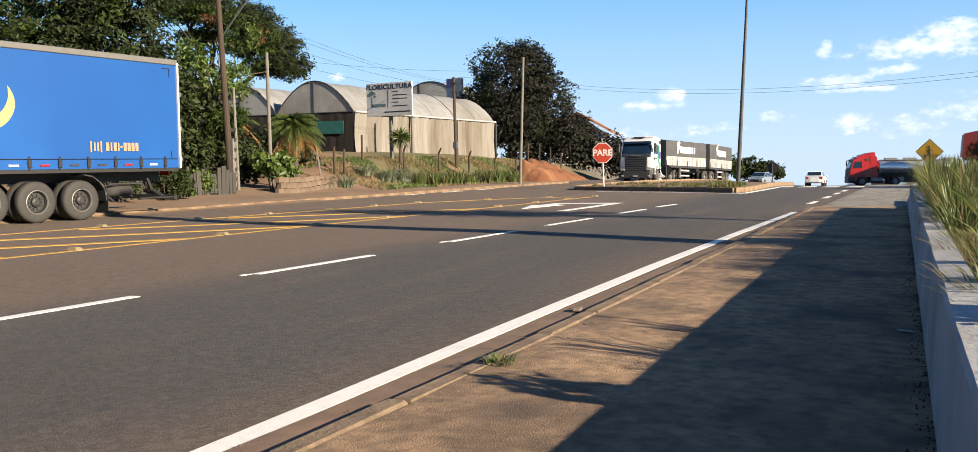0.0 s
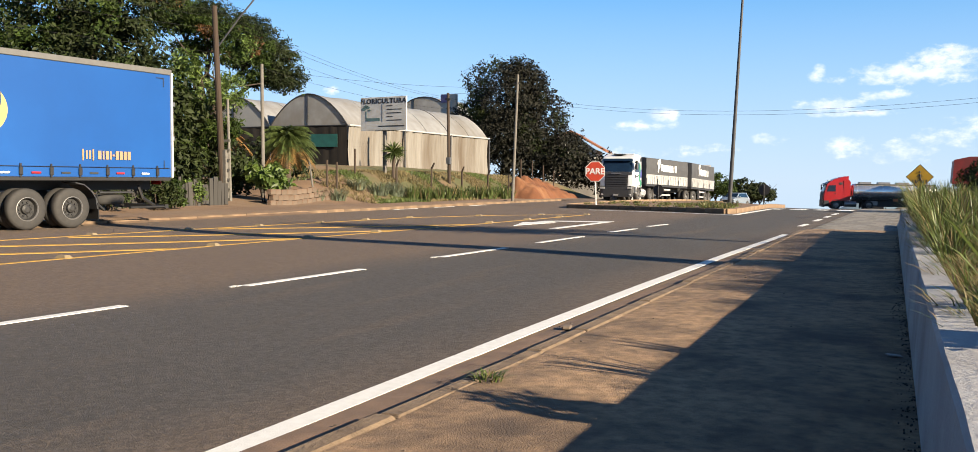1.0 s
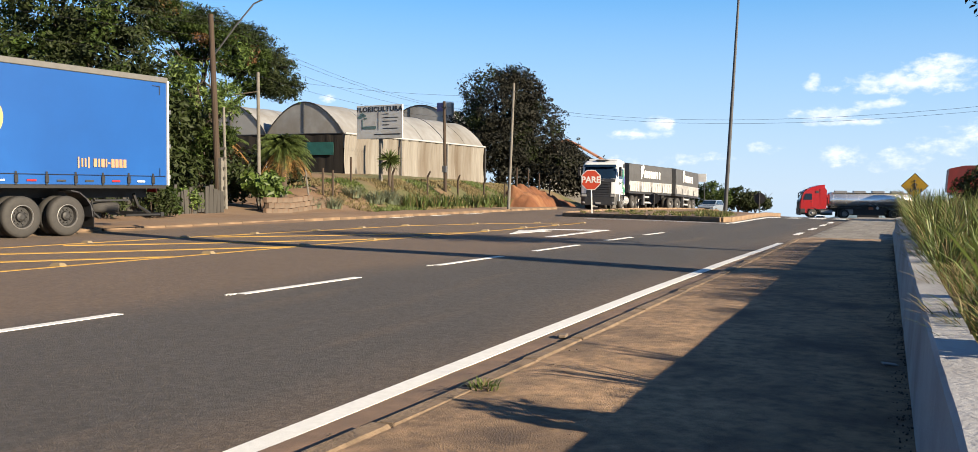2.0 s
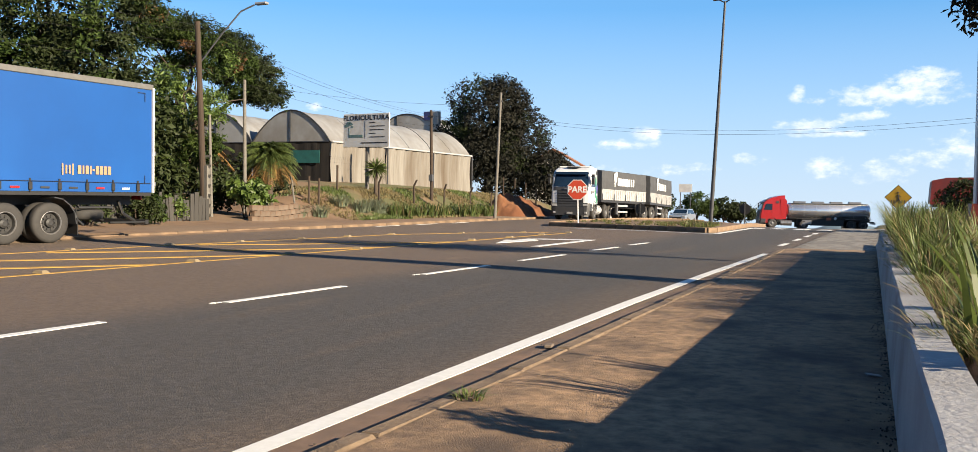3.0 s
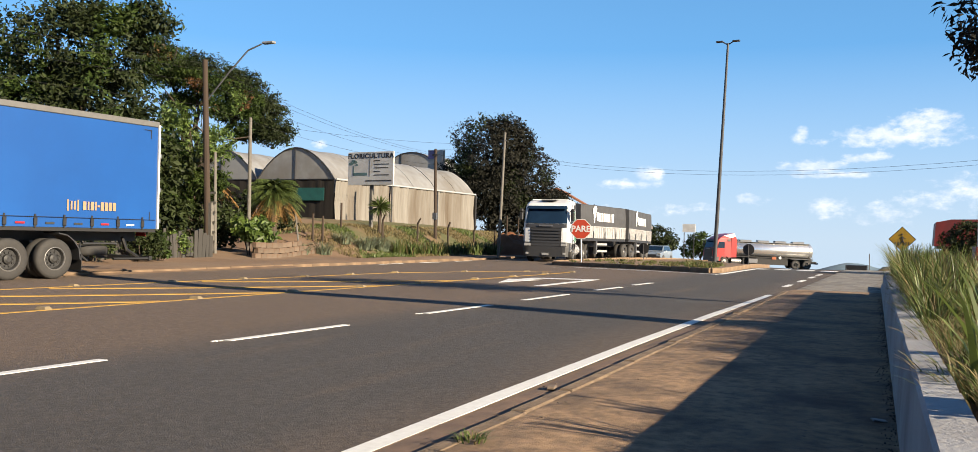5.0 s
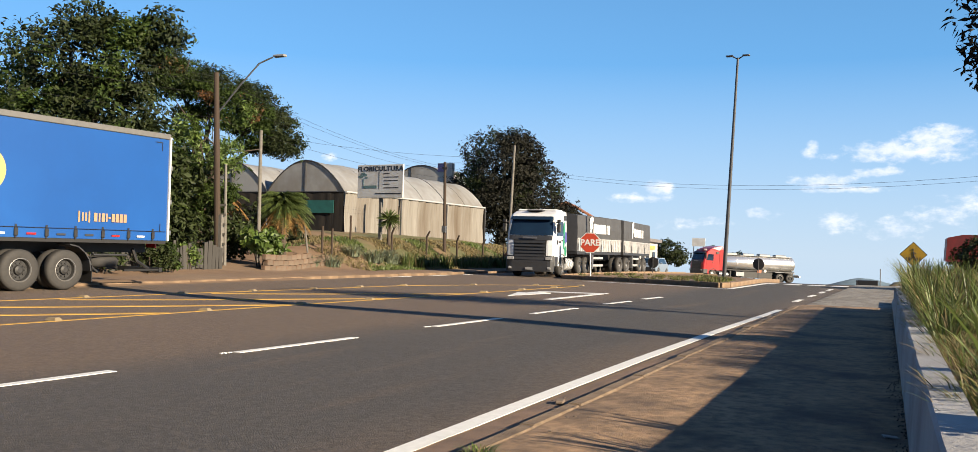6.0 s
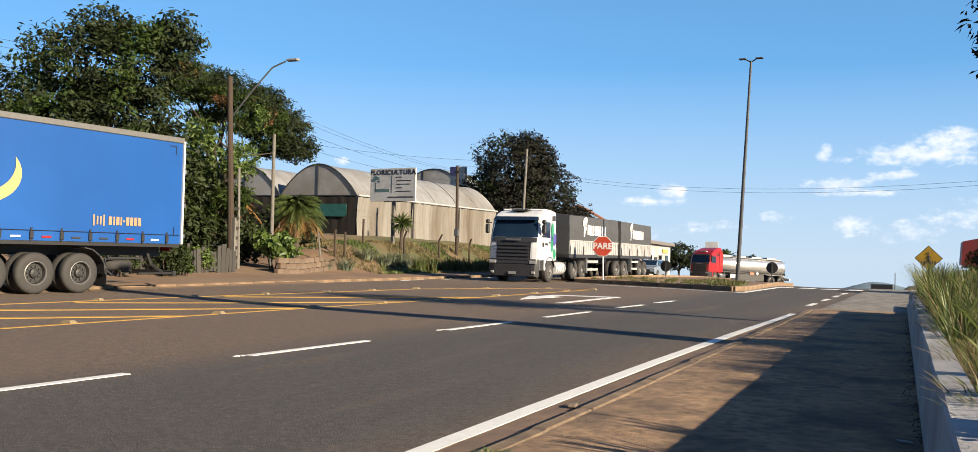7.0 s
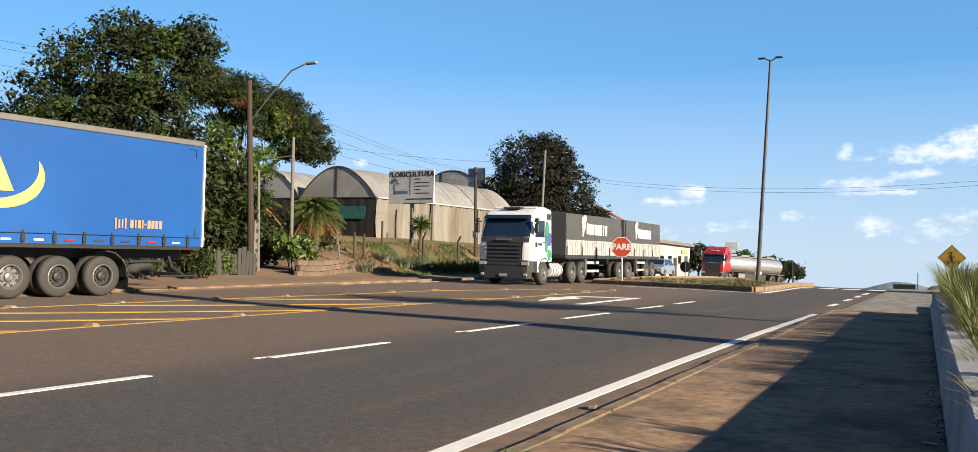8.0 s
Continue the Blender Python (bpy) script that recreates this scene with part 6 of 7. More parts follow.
    add_lathe(bm, [(0.3, 0.58), (0.5, 0.6), (0.53, 0.68), (0.53, 0.78), (0.5, 0.86), (0.3, 0.88)], 28, "Z", at=(1.85, 0.62, 0))
    part("spare_wheel", bm, RUBBER, t, "spare wheel lying in its cradle", True)
    bm = bmesh.new()
    add_path(bm, [(2.45, 1.1, 0.95), (2.4, 1.1, 0.6), (2.2, 1.1, 0.45)], 0.03, 6)
    add_tube(bm, (1.3, 1.15, 0.93), (2.4, 1.15, 0.93), 0.03, n=6)
    part("cradle", bm, GREY_PLASTIC, t)
    part("underride_bar", box(0.1, 0, 0.5, 0.12, 2.3, 0.12), BLACK, t)
    for y in (-0.7, 0.7):
        bm = bmesh.new()
        add_path(bm, [(0.75, y, 1.1), (0.6, y, 0.75), (0.15, y, 0.5)], 0.05, 6)
        part("bar_bracket", bm, BLACK, t)
    part("side_guard", tube((0.2, 1.15, 0.5), (1.4, 1.15, 0.5), 0.035, n=6), BLACK, t)
    part("tail_light", box(-0.03, 0.55, 1.2, 0.04, 0.4, 0.12), REFLECT_RED, t)
    part("landing_leg", box(9.5, 0.7, 0.75, 0.14, 0.14, 0.8), BLACK, t)
    part("toolbox", box(8.2, 1.0, 0.8, 0.9, 0.5, 0.5, bevel=0.02), BLACK, t)
    # tractor ahead of the trailer, outside the view
    c = tractor("lorry", "blue lorry tractor coupled to the trailer", LORRY_BLUE, False)
    c.matrix_basis = pose(-21.35, 20.2, -0.1, 0, 0, -94) @ pose(16.3, 0, 0)


def cab_shell(paint, w=2.42):
    """A rounded flat-nosed cab, cut from a side outline."""
    bm = bmesh.new()
    prof = [(-0.10, 0.55), (-0.02, 1.0), (-0.03, 1.55), (-0.10, 1.98), (-0.40, 2.86), (-0.62, 3.08), (-1.0, 3.22), (-2.2, 3.28), (-2.26, 3.2), (-2.26, 1.0), (-1.98, 1.0), (-1.92, 0.98), (-0.95, 0.98), (-0.88, 0.55)]
    secs = [(-w / 2, 0.16), (-w / 2 + 0.10, 0.04), (-w / 2 + 0.3, 0.0), (w / 2 - 0.3, 0.0), (w / 2 - 0.10, 0.04), (w / 2, 0.16)]
    rings = []
    for y, ins in secs:
        ring = []
        for x, z in prof:
            front = smooth01((x + 0.75) / 0.6)
            top = smooth01((z - 2.7) / 0.5)
            ring.append(bm.verts.new((x - ins * 0.9 * front, y * (1 - 0.05 * top), z - ins * 0.5 * top)))
        rings.append(ring)
    n = len(prof)
    for a, b in zip(rings, rings[1:]):
        for i in range(n):
            bm.faces.new((a[i], a[(i + 1) % n], b[(i + 1) % n], b[i]))
    bm.faces.new(rings[0])
    bm.faces.new(rings[-1])
    bmesh.ops.recalc_face_normals(bm, faces=bm.faces[:])
    return bm


def front_panel(parent, name, x0, z0, x1, z1, w0, w1, t, material, label="", lift=0.012, curve=0.10):
    """A plate wrapped over the cab's nose between two heights."""
    bm = bmesh.new()
    rows = []
    for x, z, w in ((x0, z0, w0), (x1, z1, w1)):
        ys = np.linspace(-w / 2, w / 2, 17)
        rows.append([bm.verts.new((x + lift - float(np.interp(abs(y), (0, 0.9, 1.1, 1.21), (0, 0.0, 0.036, 0.144))) - 0.012 * (y / 1.2) ** 2, y, z)) for y in ys])
    back = [[bm.verts.new(v.co - Vector((t, 0, 0))) for v in r] for r in rows]
    for i in range(16):
        bm.faces.new((rows[0][i], rows[0][i + 1], rows[1][i + 1], rows[1][i]))
        bm.faces.new((back[0][i + 1], back[0][i], back[1][i], back[1][i + 1]))
        bm.faces.new((rows[1][i], rows[1][i + 1], back[1][i + 1], back[1][i]))
        bm.faces.new((rows[0][i + 1], rows[0][i], back[0][i], back[0][i + 1]))
    for i in (0, 16):
        bm.faces.new((rows[0][i], rows[1][i], back[1][i], back[0][i]))
    bmesh.ops.recalc_face_normals(bm, faces=bm.faces[:])
    return part(name, bm, material, parent, label)


def tractor(name, label, paint, decor, extra_axle=True):
    t = empty(name, label, "lorry")
    part("cab", cab_shell(paint), paint, t, "flat-nosed sleeper cab")
    front_panel(t, "windscreen", -0.12, 2.02, -0.40, 2.80, 2.22, 2.08, 0.03, SCREEN, "dark tinted windscreen", 0.035)
    front_panel(t, "sun_visor", -0.22, 2.78, -0.36, 2.94, 2.2, 2.06, 0.05, SCREEN if decor else GREY_PLASTIC, "dark sun visor", 0.06)
    front_panel(t, "name_band", -0.05, 1.80, -0.11, 2.00, 2.16, 2.16, 0.03, GREY_PLASTIC, "dark grey nose band", 0.02)
    front_panel(t, "grille", 0.0, 0.78, -0.05, 1.80, 1.62, 1.66, 0.03, BLACK, "black slatted grille", 0.015, 0.06)
    part("badge_bar", box(0.02, 0, 1.90, 0.03, 0.72, 0.09), STEEL, t, "plain metal badge bar")
    for i in range(6):
        front_panel(t, "grille_slat", 0.01, 0.84 + i * 0.16, 0.005, 0.93 + i * 0.16, 1.52, 1.54, 0.03, GREY_PLASTIC, "", 0.035, 0.06)
    front_panel(t, "bumper", -0.02, 0.28, 0.0, 0.76, 2.36, 2.40, 0.12, GREY_PLASTIC, "dark grey bumper", 0.05, 0.16)
    front_panel(t, "lamp_band", 0.0, 0.76, 0.0, 1.04, 2.40, 2.40, 0.06, GREY_PLASTIC, "dark band round the headlights", 0.02, 0.16)
    part("number_plate", box(0.075, 0, 0.42, 0.02, 0.36, 0.12), mat("plate", (0.23, 0.23, 0.23), (0.186, 0.186, 0.186), 9, 0.5), t, "plain pale plate")
    for s in (1, -1):
        part("headlight", box(0.03, s * 0.97, 0.90, 0.06, 0.34, 0.15, bevel=0.02), LAMP_CLEAR, t, "clear headlight")
        part("fog_light", box(0.0, s * 0.98, 0.44, 0.1, 0.16, 0.12, bevel=0.02), LAMP_CLEAR, t)
        d = part("door", box(-0.95, s * 1.205, 1.72, 0.98, 0.03, 1.35, bevel=0.01), paint, t)
        bm = bmesh.new()
        add_prism(bm, [(-0.42, 2.02), (-1.36, 2.02), (-1.36, 2.72), (-0.68, 2.72)], s * 1.15, s * 1.24)
        part("side_window", bm, SCREEN, t, "dark side window")
        part("rear_window", box(-1.92, s * 1.2, 2.92, 0.34, 0.03, 0.24, bevel=0.01), GREY_PLASTIC, t)
        part("door_handle", box(-1.3, s * 1.235, 1.8, 0.16, 0.03, 0.05), BLACK, d)
        m = part("mirror", box(-0.22, s * 1.37, 2.38, 0.14, 0.20, 0.42, bevel=0.04), BLACK, t, "black door mirror")
        part("mirror_arm", tube((-0.3, s * 1.2, 2.66), (-0.22, s * 1.37, 2.62), 0.025, n=6), BLACK, m)
        part("wide_mirror", box(-0.22, s * 1.37, 2.70, 0.14, 0.19, 0.18, bevel=0.04), BLACK, m)
        part("step_panel", box(-0.42, s * 1.16, 0.78, 0.55, 0.12, 0.5, bevel=0.03), GREY_PLASTIC, t)
        bm = bmesh.new()
        for i in range(9):
            a0, a1 = math.radians(15 + 150 * i / 9), math.radians(15 + 150 * (i + 1) / 9)
            mid = (a0 + a1) / 2
            mm = Matrix.Translation((-1.42 + 0.62 * math.cos(mid), s * 1.12, 0.52 + 0.62 * math.sin(mid))) @ Matrix.Rotation(-(mid + math.pi / 2), 4, "Y")
            add_box(bm, 0, 0, 0, 0.2, 0.22, 0.04, m=mm)
        part("wheel_arch", bm, GREY_PLASTIC, t)
        tank = part("fuel_tank", tube((-2.35, s * 0.9, 0.62), (-3.6, s * 0.9, 0.62), 0.31, n=20), LORRY_WHITE if decor else STEEL, t, "round pale fuel tank", )
        for i in range(4):
            part("tank_strap", tube((-2.5 - i * 0.31, s * 0.9, 0.62), (-2.56 - i * 0.31, s * 0.9, 0.62), 0.325, n=20), STEEL, tank)
        part("rear_fender", box(-5.5, s * 0.97, 1.12, 2.5, 0.5, 0.04, bevel=0.01), GREY_PLASTIC, t)
        if decor:
            for cx, cz, rx, rz, mt in ((-1.72, 2.3, 0.17, 0.42, GREEN_PRINT), (-2.0, 1.95, 0.2, 0.3, VIOLET_PRINT), (-1.66, 1.72, 0.16, 0.36, GREEN_PRINT), (-1.98, 1.28, 0.2, 0.26, GREEN_PRINT), (-1.5, 2.0, 0.1, 0.16, VIOLET_PRINT)):
                bm = bmesh.new()
                add_prism(bm, [(cx + rx * math.cos(i * 0.3927), cz + rz * math.sin(i * 0.3927)) for i in range(16)], s * 1.212, s * 1.218)
                part("leaf_print", bm, mt, t)
            bars(t, s * 1.224, [(-0.95, 1.72, 0.42, 0.10)], GREY_PLASTIC)
            part("crest_print", box(-0.55, s * 1.222, 1.7, 0.2, 0.008, 0.2), BLACK, t)
    part("roof_hatch", box(-1.0, 0, 3.25, 0.7, 0.8, 0.07, bevel=0.02), GREY_PLASTIC if decor else SIGN_WHITE, t)
    if decor:
        part("roof_fairing", box(-1.6, 0, 3.26, 1.1, 2.0, 0.12, bevel=0.05), paint, t)
    else:
        bm = bmesh.new()
        vs = add_prism(bm, [(-0.75, 3.12), (-1.3, 3.42), (-2.2, 3.68), (-2.75, 3.74), (-2.75, 3.15), (-2.2, 3.2)], -1.12, 1.12)
        for v in vs:
            if v.co.z > 3.3:
                v.co.y *= 0.9
        part("roof_fairing", bm, paint, t, "raked roof deflector")
        for s in (1, -1):
            bm = bmesh.new()
            add_prism(bm, [(-2.24, 1.0), (-2.24, 3.25), (-2.75, 3.35), (-2.95, 3.1), (-2.95, 1.05)], s * 1.14, s * 1.2)
            part("side_fairing", bm, paint, t, "side deflector behind the cab")
    part("chassis", box(-4.0, 0, 0.85, 5.6, 0.85, 0.3), BLACK, t)
    part("fifth_wheel", box(-5.5, 0, 1.08, 0.9, 0.9, 0.12), BLACK, t)
    part("engine_block", box(-1.2, 0, 0.62, 2.0, 1.5, 0.6), BLACK, t)
    for x, dual in ((-1.42, False), (-4.85, True), (-6.12, True)) if extra_axle else ((-1.42, False), (-4.9, True)):
        axle_pair(t, x, 1.22, 0.5, RIM, dual)
    return t


def grain_trailer(length, axles, label, lettered):
    """Local origin at the front wall; black tarpaulin over white drop sides."""
    t = empty("grain_trailer", label, "lorry trailer", group="grain trailers")
    hw = 1.22
    part("floor_frame", box(-length / 2, 0, 1.22, length, hw * 2, 0.16), GREY_PLASTIC, t)
    part("chassis", box(-length / 2 - 0.3, 0, 0.98, length + 0.6, 0.8, 0.34), BLACK, t)
    bm = bmesh.new()
    rows = []
    sect = [(-hw, 1.95), (-hw - 0.02, 2.5), (-hw + 0.03, 3.18), (-0.6, 3.26), (0.6, 3.26), (hw - 0.03, 3.18), (hw + 0.02, 2.5), (hw, 1.95)]
    for i in range(24):
        x = -0.02 - (length - 0.04) * i / 23
        rows.append([bm.verts.new((x, y + 0.02 * noise.noise((x * 2.5, z * 2, y)), z + 0.025 * noise.noise((x * 1.5, y, 4)))) for y, z in sect])
    for a, b in zip(rows, rows[1:]):
        for j in range(len(sect) - 1):
            bm.faces.new((a[j], a[j + 1], b[j + 1], b[j]))
    bm.faces.new(rows[0])
    bm.faces.new(rows[-1])
    bmesh.ops.recalc_face_normals(bm, faces=bm.faces[:])
    part("tarpaulin", bm, TARP, t, "creased black tarpaulin cover")
    n = 4
    for s in (1, -1):
        for i in range(n):
            x = -length * (i + 0.5) / n
            p = part("side_board", box(x, s * hw, 1.64, length / n - 0.05, 0.05, 0.68), BOARD_WHITE, t, "dusty white drop side")
            for k in range(6):
                xx = x - length / n / 2 + (k + 0.5) * length / n / 6
                part("stiffener", box(xx, s * (hw + 0.035), 1.64, 0.06, 0.026, 0.62), BOARD_WHITE, p)
            part("board_rail", box(x, s * (hw + 0.03), 1.96, length / n - 0.06, 0.04, 0.06), BOARD_WHITE, p)
            part("latch", box(x + length / n / 2 - 0.06, s * (hw + 0.05), 1.5, 0.06, 0.04, 0.4), STEEL, p)
    part("front_wall", box(-0.03, 0, 2.2, 0.06, hw * 2 - 0.02, 1.95), TARP, t)
    part("tail_wall", box(-length + 0.03, 0, 1.65, 0.06, hw * 2, 0.7), BOARD_WHITE, t)
    for s in (1, -1):
        xs0 = -length * (0.28 if lettered else 0.3)
        # emblem and name as plain shapes
        bm = bmesh.new()
        for cx, cz, r in ((0, 0.02, 0.2), (0.03, 0.24, 0.26), (-0.12, 0.38, 0.18), (0.06, -0.22, 0.11), (0.09, -0.38, 0.07)):
            add_prism(bm, [(xs0 + cx + r * math.cos(i * 0.6283), 2.62 + cz + r * math.sin(i * 0.6283)) for i in range(10)], s * (hw + 0.035), s * (hw + 0.042))
        part("emblem", bm, WHITE_PRINT, t, "white emblem on the tarpaulin")
        for k, wd in enumerate((0.29, 0.28, 0.25, 0.26, 0.28, 0.25, 0.11, 0.24)):
            x = xs0 - 0.48 - k * 0.335
            part("name_bar", box(x, s * (hw + 0.037), 2.52 - (0.0 if k else -0.03), wd, 0.008, 0.50), WHITE_PRINT, t)
    for s in (1, -1):
        for i, z in enumerate((0.55, 0.95)):
            part("side_guard", box(-length * 0.48, s * 1.15, z, length * 0.22, 0.04, 0.12), BOARD_WHITE, t)
        part("post_box", box(-length * 0.36, s * 1.1, 0.75, 0.2, 0.14, 0.75), STEEL, t)
    for x in axles:
        axle_pair(t, x, 1.22, 0.5, RIM, True)
    part("mud_flap", box(axles[-1] - 0.6, 0, 0.55, 0.02, 2.2, 0.4), BLACK, t)
    return t


def tank_trailer():
    t = empty("tank_trailer", "polished steel tank semi-trailer with walkway on top", "lorry trailer")
    L, r = 9.2, 0.86
    bm = bmesh.new()
    add_lathe(bm, [(0.02, 0.0), (0.5, -0.04), (0.74, -0.12), (r, -0.28), (r, -L + 0.28), (0.74, -L + 0.12), (0.5, -L + 0.04), (0.02, -L)], 36, "X", at=(0, 0, 2.02))
    part("tank", bm, CHROME, t, "polished steel tank", True)
    for i in range(7):
        x = -0.6 - i * 1.35
        bm = bmesh.new()
        add_lathe(bm, [(r, x + 0.04), (r + 0.018, x + 0.03), (r + 0.018, x - 0.03), (r, x - 0.04)], 36, "X", at=(0, 0, 2.02))
        part("tank_band", bm, CHROME, t)
    for i in range(4):
        part("manhole_box", box(-1.5 - i * 2.0, 0, 2.98, 1.3, 0.75, 0.24, bevel=0.03), STEEL, t)
    part("walkway", box(-L / 2, 0, 2.88, L - 1, 1.0, 0.05), STEEL, t)
    part("chassis", box(-L / 2, 0, 0.98, L - 0.2, 0.8, 0.3), BLACK, t)
    part("catwalk", box(-L / 2, 0, 1.18, L - 0.6, 1.9, 0.1), BLACK, t)
    for s in (1, -1):
        part("side_skirt", box(-4.4, s * 0.9, 0.72, 3.6, 0.1, 0.7), BLACK, t)
        part("landing_leg", box(-1.2, s * 0.7, 0.6, 0.16, 0.16, 1.0), BLACK, t)
        part("side_box", box(-2.2, s * 0.95, 0.75, 1.0, 0.4, 0.5, bevel=0.02), STEEL, t)
        part("hazard_plate", box(-4.6, s * 1.0, 1.15, 0.5, 0.02, 0.3), mat("orange_plate", (0.328, 0.109, 0.0438), (0.274, 0.0821, 0.0328), 5, 0.5), t, "orange plain plate")
        o = part("hazard_diamond", box(0, 0, 0, 0.28, 0.02, 0.28), SIGN_WHITE, t)
        o.matrix_basis = pose(-5.3, s * 1.0, 1.2, 0, 45, 0)
        for k in range(2):
            part("fender", box(-7.0 - k * 1.27, s * 0.97, 1.12, 1.15, 0.5, 0.05, bevel=0.01), STEEL, t)
        part("ladder", tube((-L - 0.1, s * 0.25, 0.9), (-L + 0.35, s * 0.25, 2.9), 0.025, n=6), STEEL, t)
    for k in range(6):
        part("ladder_rung", tube((-L - 0.08 + k * 0.07, -0.25, 1.1 + k * 0.32), (-L - 0.08 + k * 0.07, 0.25, 1.1 + k * 0.32), 0.018, n=6), STEEL, t)
    part("rear_bumper", box(-L - 0.3, 0, 0.72, 0.12, 2.3, 0.22), SIGN_WHITE, t)
    for s in (1, -1):
        part("bumper_arm", box(-L - 0.1, s * 0.6, 0.85, 0.5, 0.1, 0.12), BLACK, t)
    for x in (-7.0, -8.27):
        axle_pair(t, x, 1.22, 0.5, RIM_DARK, True)
    return t


def car(name, label, paint, group="cars"):
    c = empty(name, label, "car", group=group)
    bm = bmesh.new()
    low = [(0.0, 0.35), (0.02, 0.62), (-0.12, 0.78), (-0.95, 0.92), (-3.6, 0.96), (-3.85, 0.88), (-3.9, 0.4), (-3.8, 0.28), (-0.1, 0.28)]
    rings = []
    for y, k in ((-0.85, 0.9), (-0.78, 0.97), (-0.4, 1.0), (0.4, 1.0), (0.78, 0.97), (0.85, 0.9)):
        rings.append([bm.verts.new((-1.95 + (x + 1.95) * k, y, z)) for x, z in low])
    n = len(low)
    for a, b in zip(rings, rings[1:]):
        for i in range(n):
            bm.faces.new((a[i], a[(i + 1) % n], b[(i + 1) % n], b[i]))
    bm.faces.new(rings[0])
    bm.faces.new(rings[-1])
    bmesh.ops.recalc_face_normals(bm, faces=bm.faces[:])
    part("body", bm, paint, c)
    bm = bmesh.new()
    vs = add_prism(bm, [(-0.9, 0.9), (-1.55, 1.42), (-3.3, 1.46), (-3.82, 0.92)], -0.74, 0.74)
    for v in vs:
        if v.co.z > 1.2:
            v.co.y *= 0.82
    part("cabin", bm, paint, c)
    bm = bmesh.new()
    add_box(bm, 0, 0, 0, 0.02, 1.24, 0.58, m=pose(-1.20, 0, 1.16, 0, -51.5, 0))
    part("windscreen", bm, SCREEN, c)
    part("rear_window", box(0, 0, 0, 0.02, 1.2, 0.44, m=pose(-3.60, 0, 1.2, 0, 44, 0)), SCREEN, c)
    for s in (1, -1):
        bm = bmesh.new()
        vs = add_prism(bm, [(-1.15, 0.96), (-1.6, 1.36), (-3.2, 1.40), (-3.5, 0.96)], s * 0.745, s * 0.755)
        for v in vs:
            if v.co.z > 1.2:
                v.co.y *= 0.84
        part("side_window", bm, SCREEN, c)
        part("headlight", box(-0.06, s * 0.62, 0.66, 0.12, 0.32, 0.14, bevel=0.03), LAMP_CLEAR, c)
        part("tail_light", box(-3.86, s * 0.66, 0.8, 0.08, 0.2, 0.2, bevel=0.02), REFLECT_RED, c)
        part("mirror", box(-1.2, s * 0.93, 0.98, 0.12, 0.16, 0.12, bevel=0.03), paint, c)
        for x in (-0.72, -3.12):
            wheel(c, x, s * 0.74, 0.31, RIM, False, s)
    part("grille", box(0.0, 0, 0.52, 0.04, 0.9, 0.16), BLACK, c)
    part("bumper", box(-0.02, 0, 0.38, 0.1, 1.6, 0.14, bevel=0.03), BLACK, c)
    return c


blue_lorry()
LORRY = tractor("lorry", "white flat-nosed lorry tractor with green and violet leaf prints", LORRY_WHITE, True)
GRAIN_A = grain_trailer(7.0, (-6.95, -8.25), "first grain trailer with black tarpaulin and white drop sides", True)
GRAIN_B = grain_trailer(7.4, (-4.6, -5.9), "second grain trailer with black tarpaulin and white drop sides", False)
TANKER = tractor("tanker_tractor", "red flat-nosed lorry tractor pulling a tank trailer", LORRY_RED, False, False)
TANK = tank_trailer()
CAR_SILVER = car("car", "silver blue hatchback following the grain lorry", mat("silver_blue_lacquer", (0.23, 0.274, 0.328), (0.197, 0.241, 0.296), 2, 0.25, metal=0.3))
CAR_WHITE = car("car", "white hatchback driving away over the crest", LORRY_WHITE)


# ---- what moves ----
class Track:
    """A rounded line in plan, read by its length."""

    def __init__(self, pts):
        fine = []
        n = len(pts)
        for i in range(n - 1):
            p0, p1, p2, p3 = (Vector(pts[max(0, min(n - 1, k))]) for k in (i - 1, i, i + 1, i + 2))
            for j in range(12):
                u = j / 12
                fine.append(0.5 * ((2 * p1) + (p2 - p0) * u + (2 * p0 - 5 * p1 + 4 * p2 - p3) * u * u + (3 * p1 - p0 - 3 * p2 + p3) * u ** 3))
        fine.append(Vector(pts[-1]))
        self.p, self.s = fine, [0.0]
        for a, b in zip(fine, fine[1:]):
            self.s.append(self.s[-1] + (b - a).length)

    def at(self, s):
        x = float(np.interp(s, self.s, [q.x for q in self.p]))
        y = float(np.interp(s, self.s, [q.y for q in self.p]))
        return Vector((x, y, zroad(x, y)))

    def s_of_y(self, y):
        """Length at a given y, for a line that comes steadily nearer."""
        ys = [q.y for q in self.p]
        return float(np.interp(-y, [-v for v in ys], self.s))


def unit_pose(track, s, back, rear=None):
    """The pose of a unit whose front is at s and whose rear runs on the same line, or cuts in on another."""
    a, b = track.at(s), track.at(s - back)
    if rear:
        b = rear.at(rear.s_of_y(b.y))
    d = a - b
    yaw = math.degrees(math.atan2(d.y, d.x))
    pitch = -math.degrees(math.atan2(d.z, math.hypot(d.x, d.y)))
    return pose(a.x, a.y, a.z, 0, pitch, yaw)


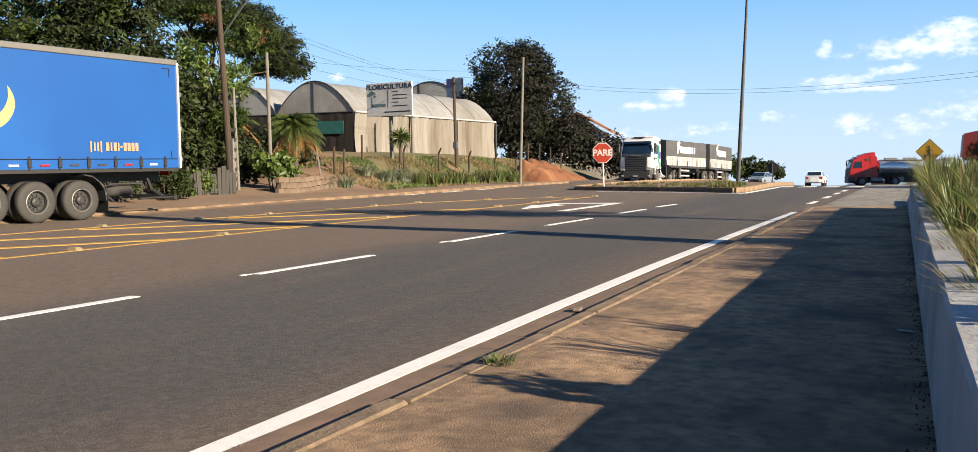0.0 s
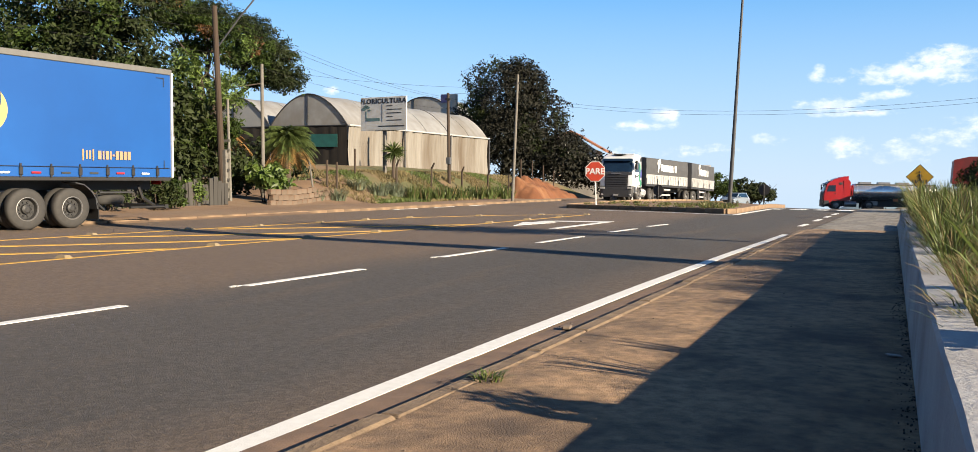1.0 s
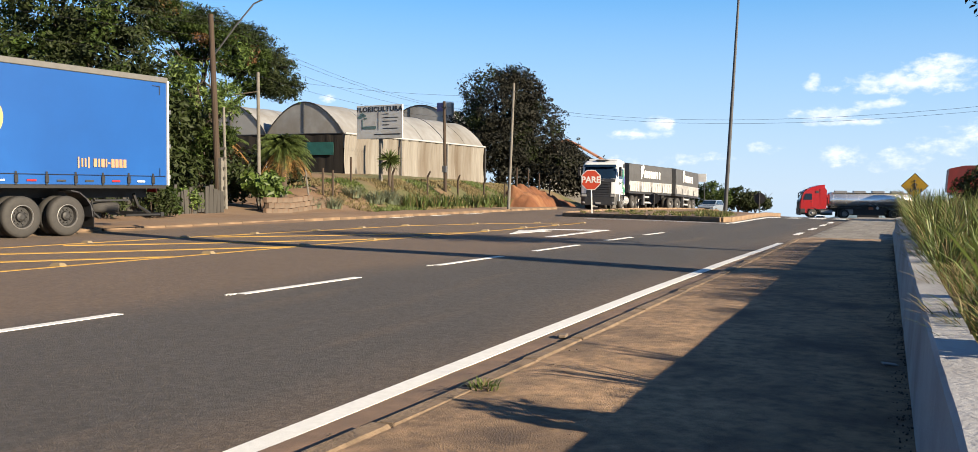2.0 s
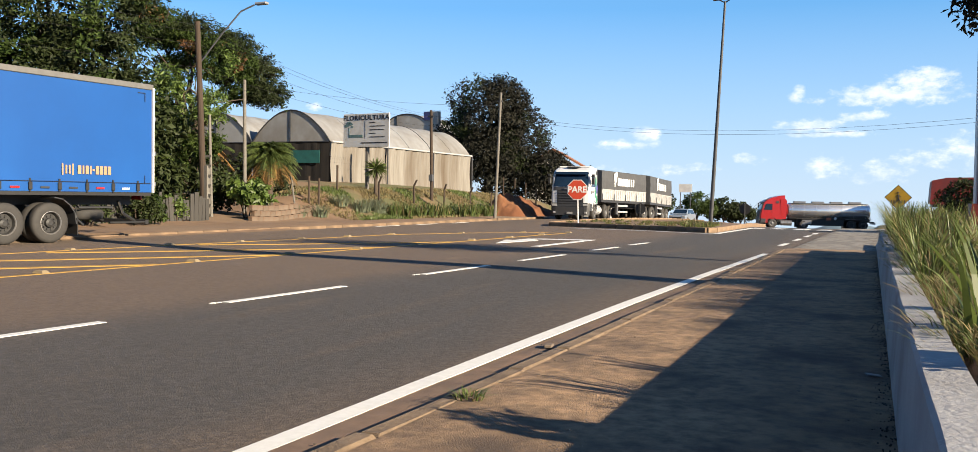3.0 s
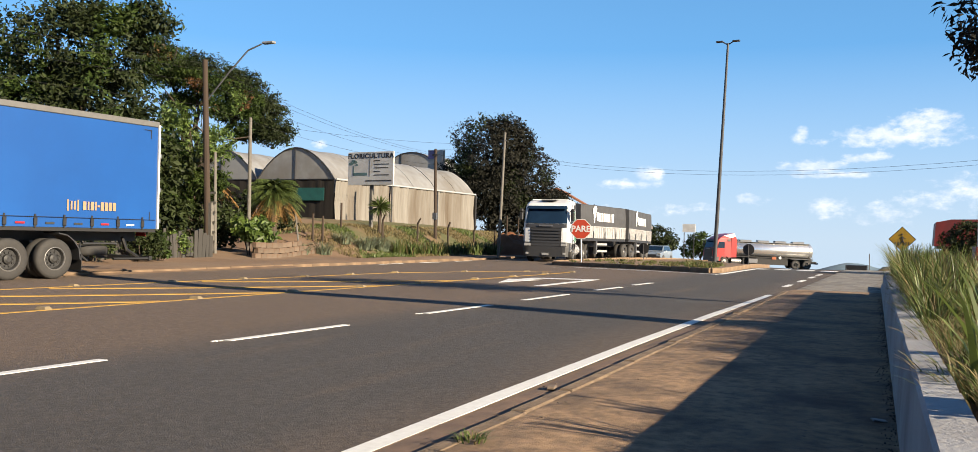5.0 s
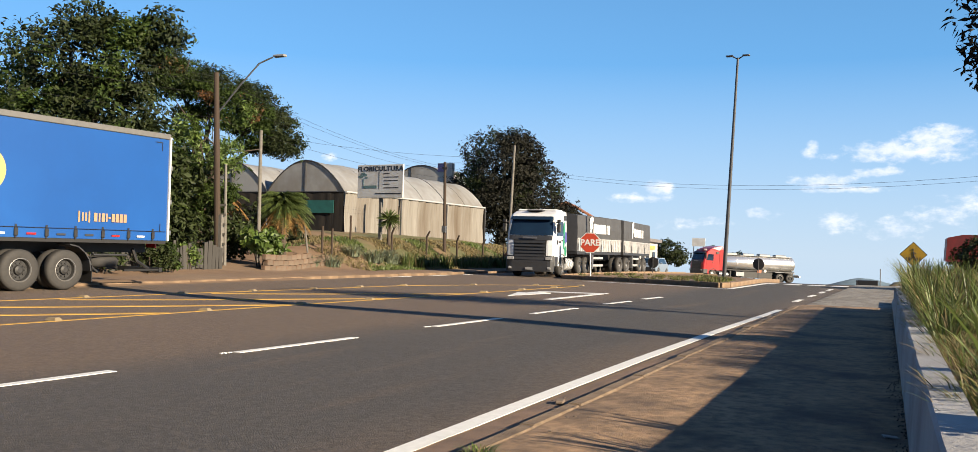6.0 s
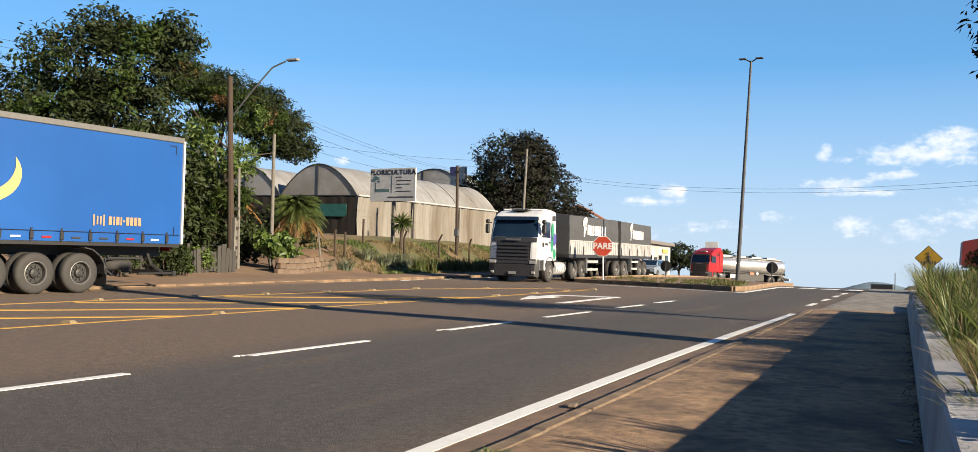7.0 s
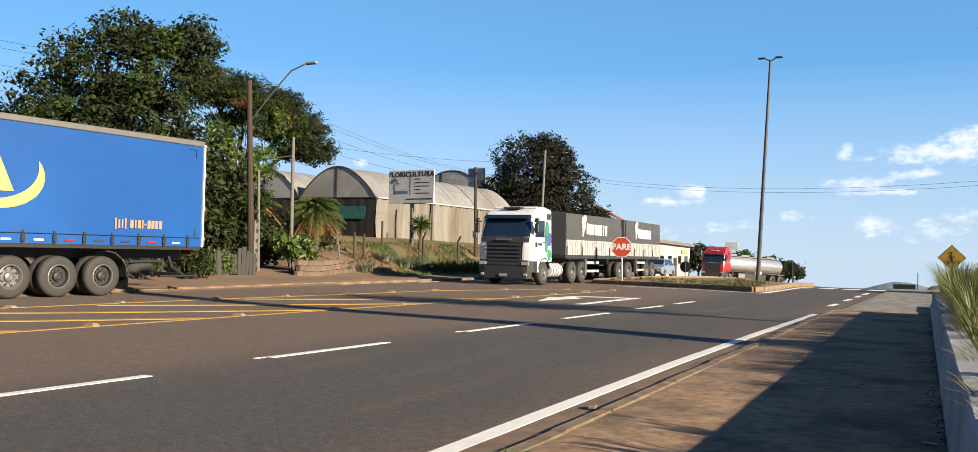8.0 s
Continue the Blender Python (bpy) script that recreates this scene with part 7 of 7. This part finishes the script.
def drive(unit, track, when, lead, back, rear=None, order=3):
    """Key a unit along a line and roll its wheels. when: seconds and length of the leading front."""
    ts, ss = [w[0] for w in when], [w[1] for w in when]
    step = 0.1
    times = [i * step for i in range(81)]
    fit = np.polyfit(ts, ss, order)
    pos = [float(np.polyval(fit, t)) for t in times]
    walk(unit, [(times[i], unit_pose(track, pos[i] - lead, back, rear)) for i in range(0, 81, 5)])
    for w in [o for o in unit.children if o.name.startswith("wheel") and not o.name.startswith("wheel_")]:
        rr = w.location.z
        x, y = w.location.x, w.location.y
        walk(w, [(times[i], pose(x, y, rr, 0, math.degrees((pos[i] - pos[0]) / rr), 0)) for i in range(81)])


def motions():
    lane = Track([(-15.0, 132), (-17.6, 112), (-18.8, 98), (-19.3, 83), (-20.2, 68), (-19.35, 55), (-17.85, 46), (-17.5, 38), (-17.3, 26)])
    front = 1.42
    near = [(0, 67.5), (1, 63.4), (1.5, 61.5), (3, 56.2), (3.5, 54.1), (4, 51.4), (4.5, 49.0), (6, 42.8), (6.5, 41.2), (7, 39.6), (7.5, 38.0), (8, 36.5)]
    when = [(t, lane.s_of_y(y - front)) for t, y in near]
    inner = Track([(-14.5, 132), (-16.6, 112), (-17.4, 98), (-18.3, 83), (-18.6, 70), (-17.9, 58), (-17.35, 48), (-17.3, 38), (-17.3, 26)])
    for unit in (LORRY, GRAIN_A, GRAIN_B):
        unit.scale = (1.035, 1.035, 1.035)
    drive(LORRY, lane, when, 0, 6)
    drive(GRAIN_A, lane, when, 4.1, 8, inner)
    drive(GRAIN_B, inner, [(t, inner.s_of_y(lane.at(s).y)) for t, s in when], 11.65, 6)
    side = Track([(-14.5, 132), (-16.2, 112), (-17.7, 101), (-19.2, 94.5), (-19.9, 85), (-20.3, 68), (-19.6, 55), (-18.2, 46)])
    drive(CAR_SILVER, side, [(t, side.s_of_y(y)) for t, y in ((0, 101), (1.5, 94.5), (3, 86), (4.5, 79), (6, 73), (8, 65))], 0, 3)
    spots = [(0, -9.1, 110.0), (1.5, -11.75, 109.4), (3, -15.5, 108.2), (4, -18.1, 106.6), (4.7, -20.3, 104.6), (6, -22.65, 101.9), (7, -23.2, 99.0), (8, -23.2, 96.2)]
    turn = Track([(32, 120), (14, 115.8), (2, 113)] + [(x, y) for t, x, y in spots] + [(-22.8, 91), (-22.2, 84)])
    trip = [(t, turn.s_of_y(y)) for t, x, y in spots]
    drive(TANKER, turn, trip, 0, 4, order=5)
    drive(TANK, turn, trip, 3.1, 7.5, order=5)
    away = Track([(-10.5, 80), (-10.75, 97), (-11.6, 108), (-12.2, 122), (-13.5, 142), (-16, 170), (-22, 220), (-40, 330)])
    drive(CAR_WHITE, away, [(0, 17.0), (2, 71.0), (5, 150), (8, 228)], 0, 3)


motions()
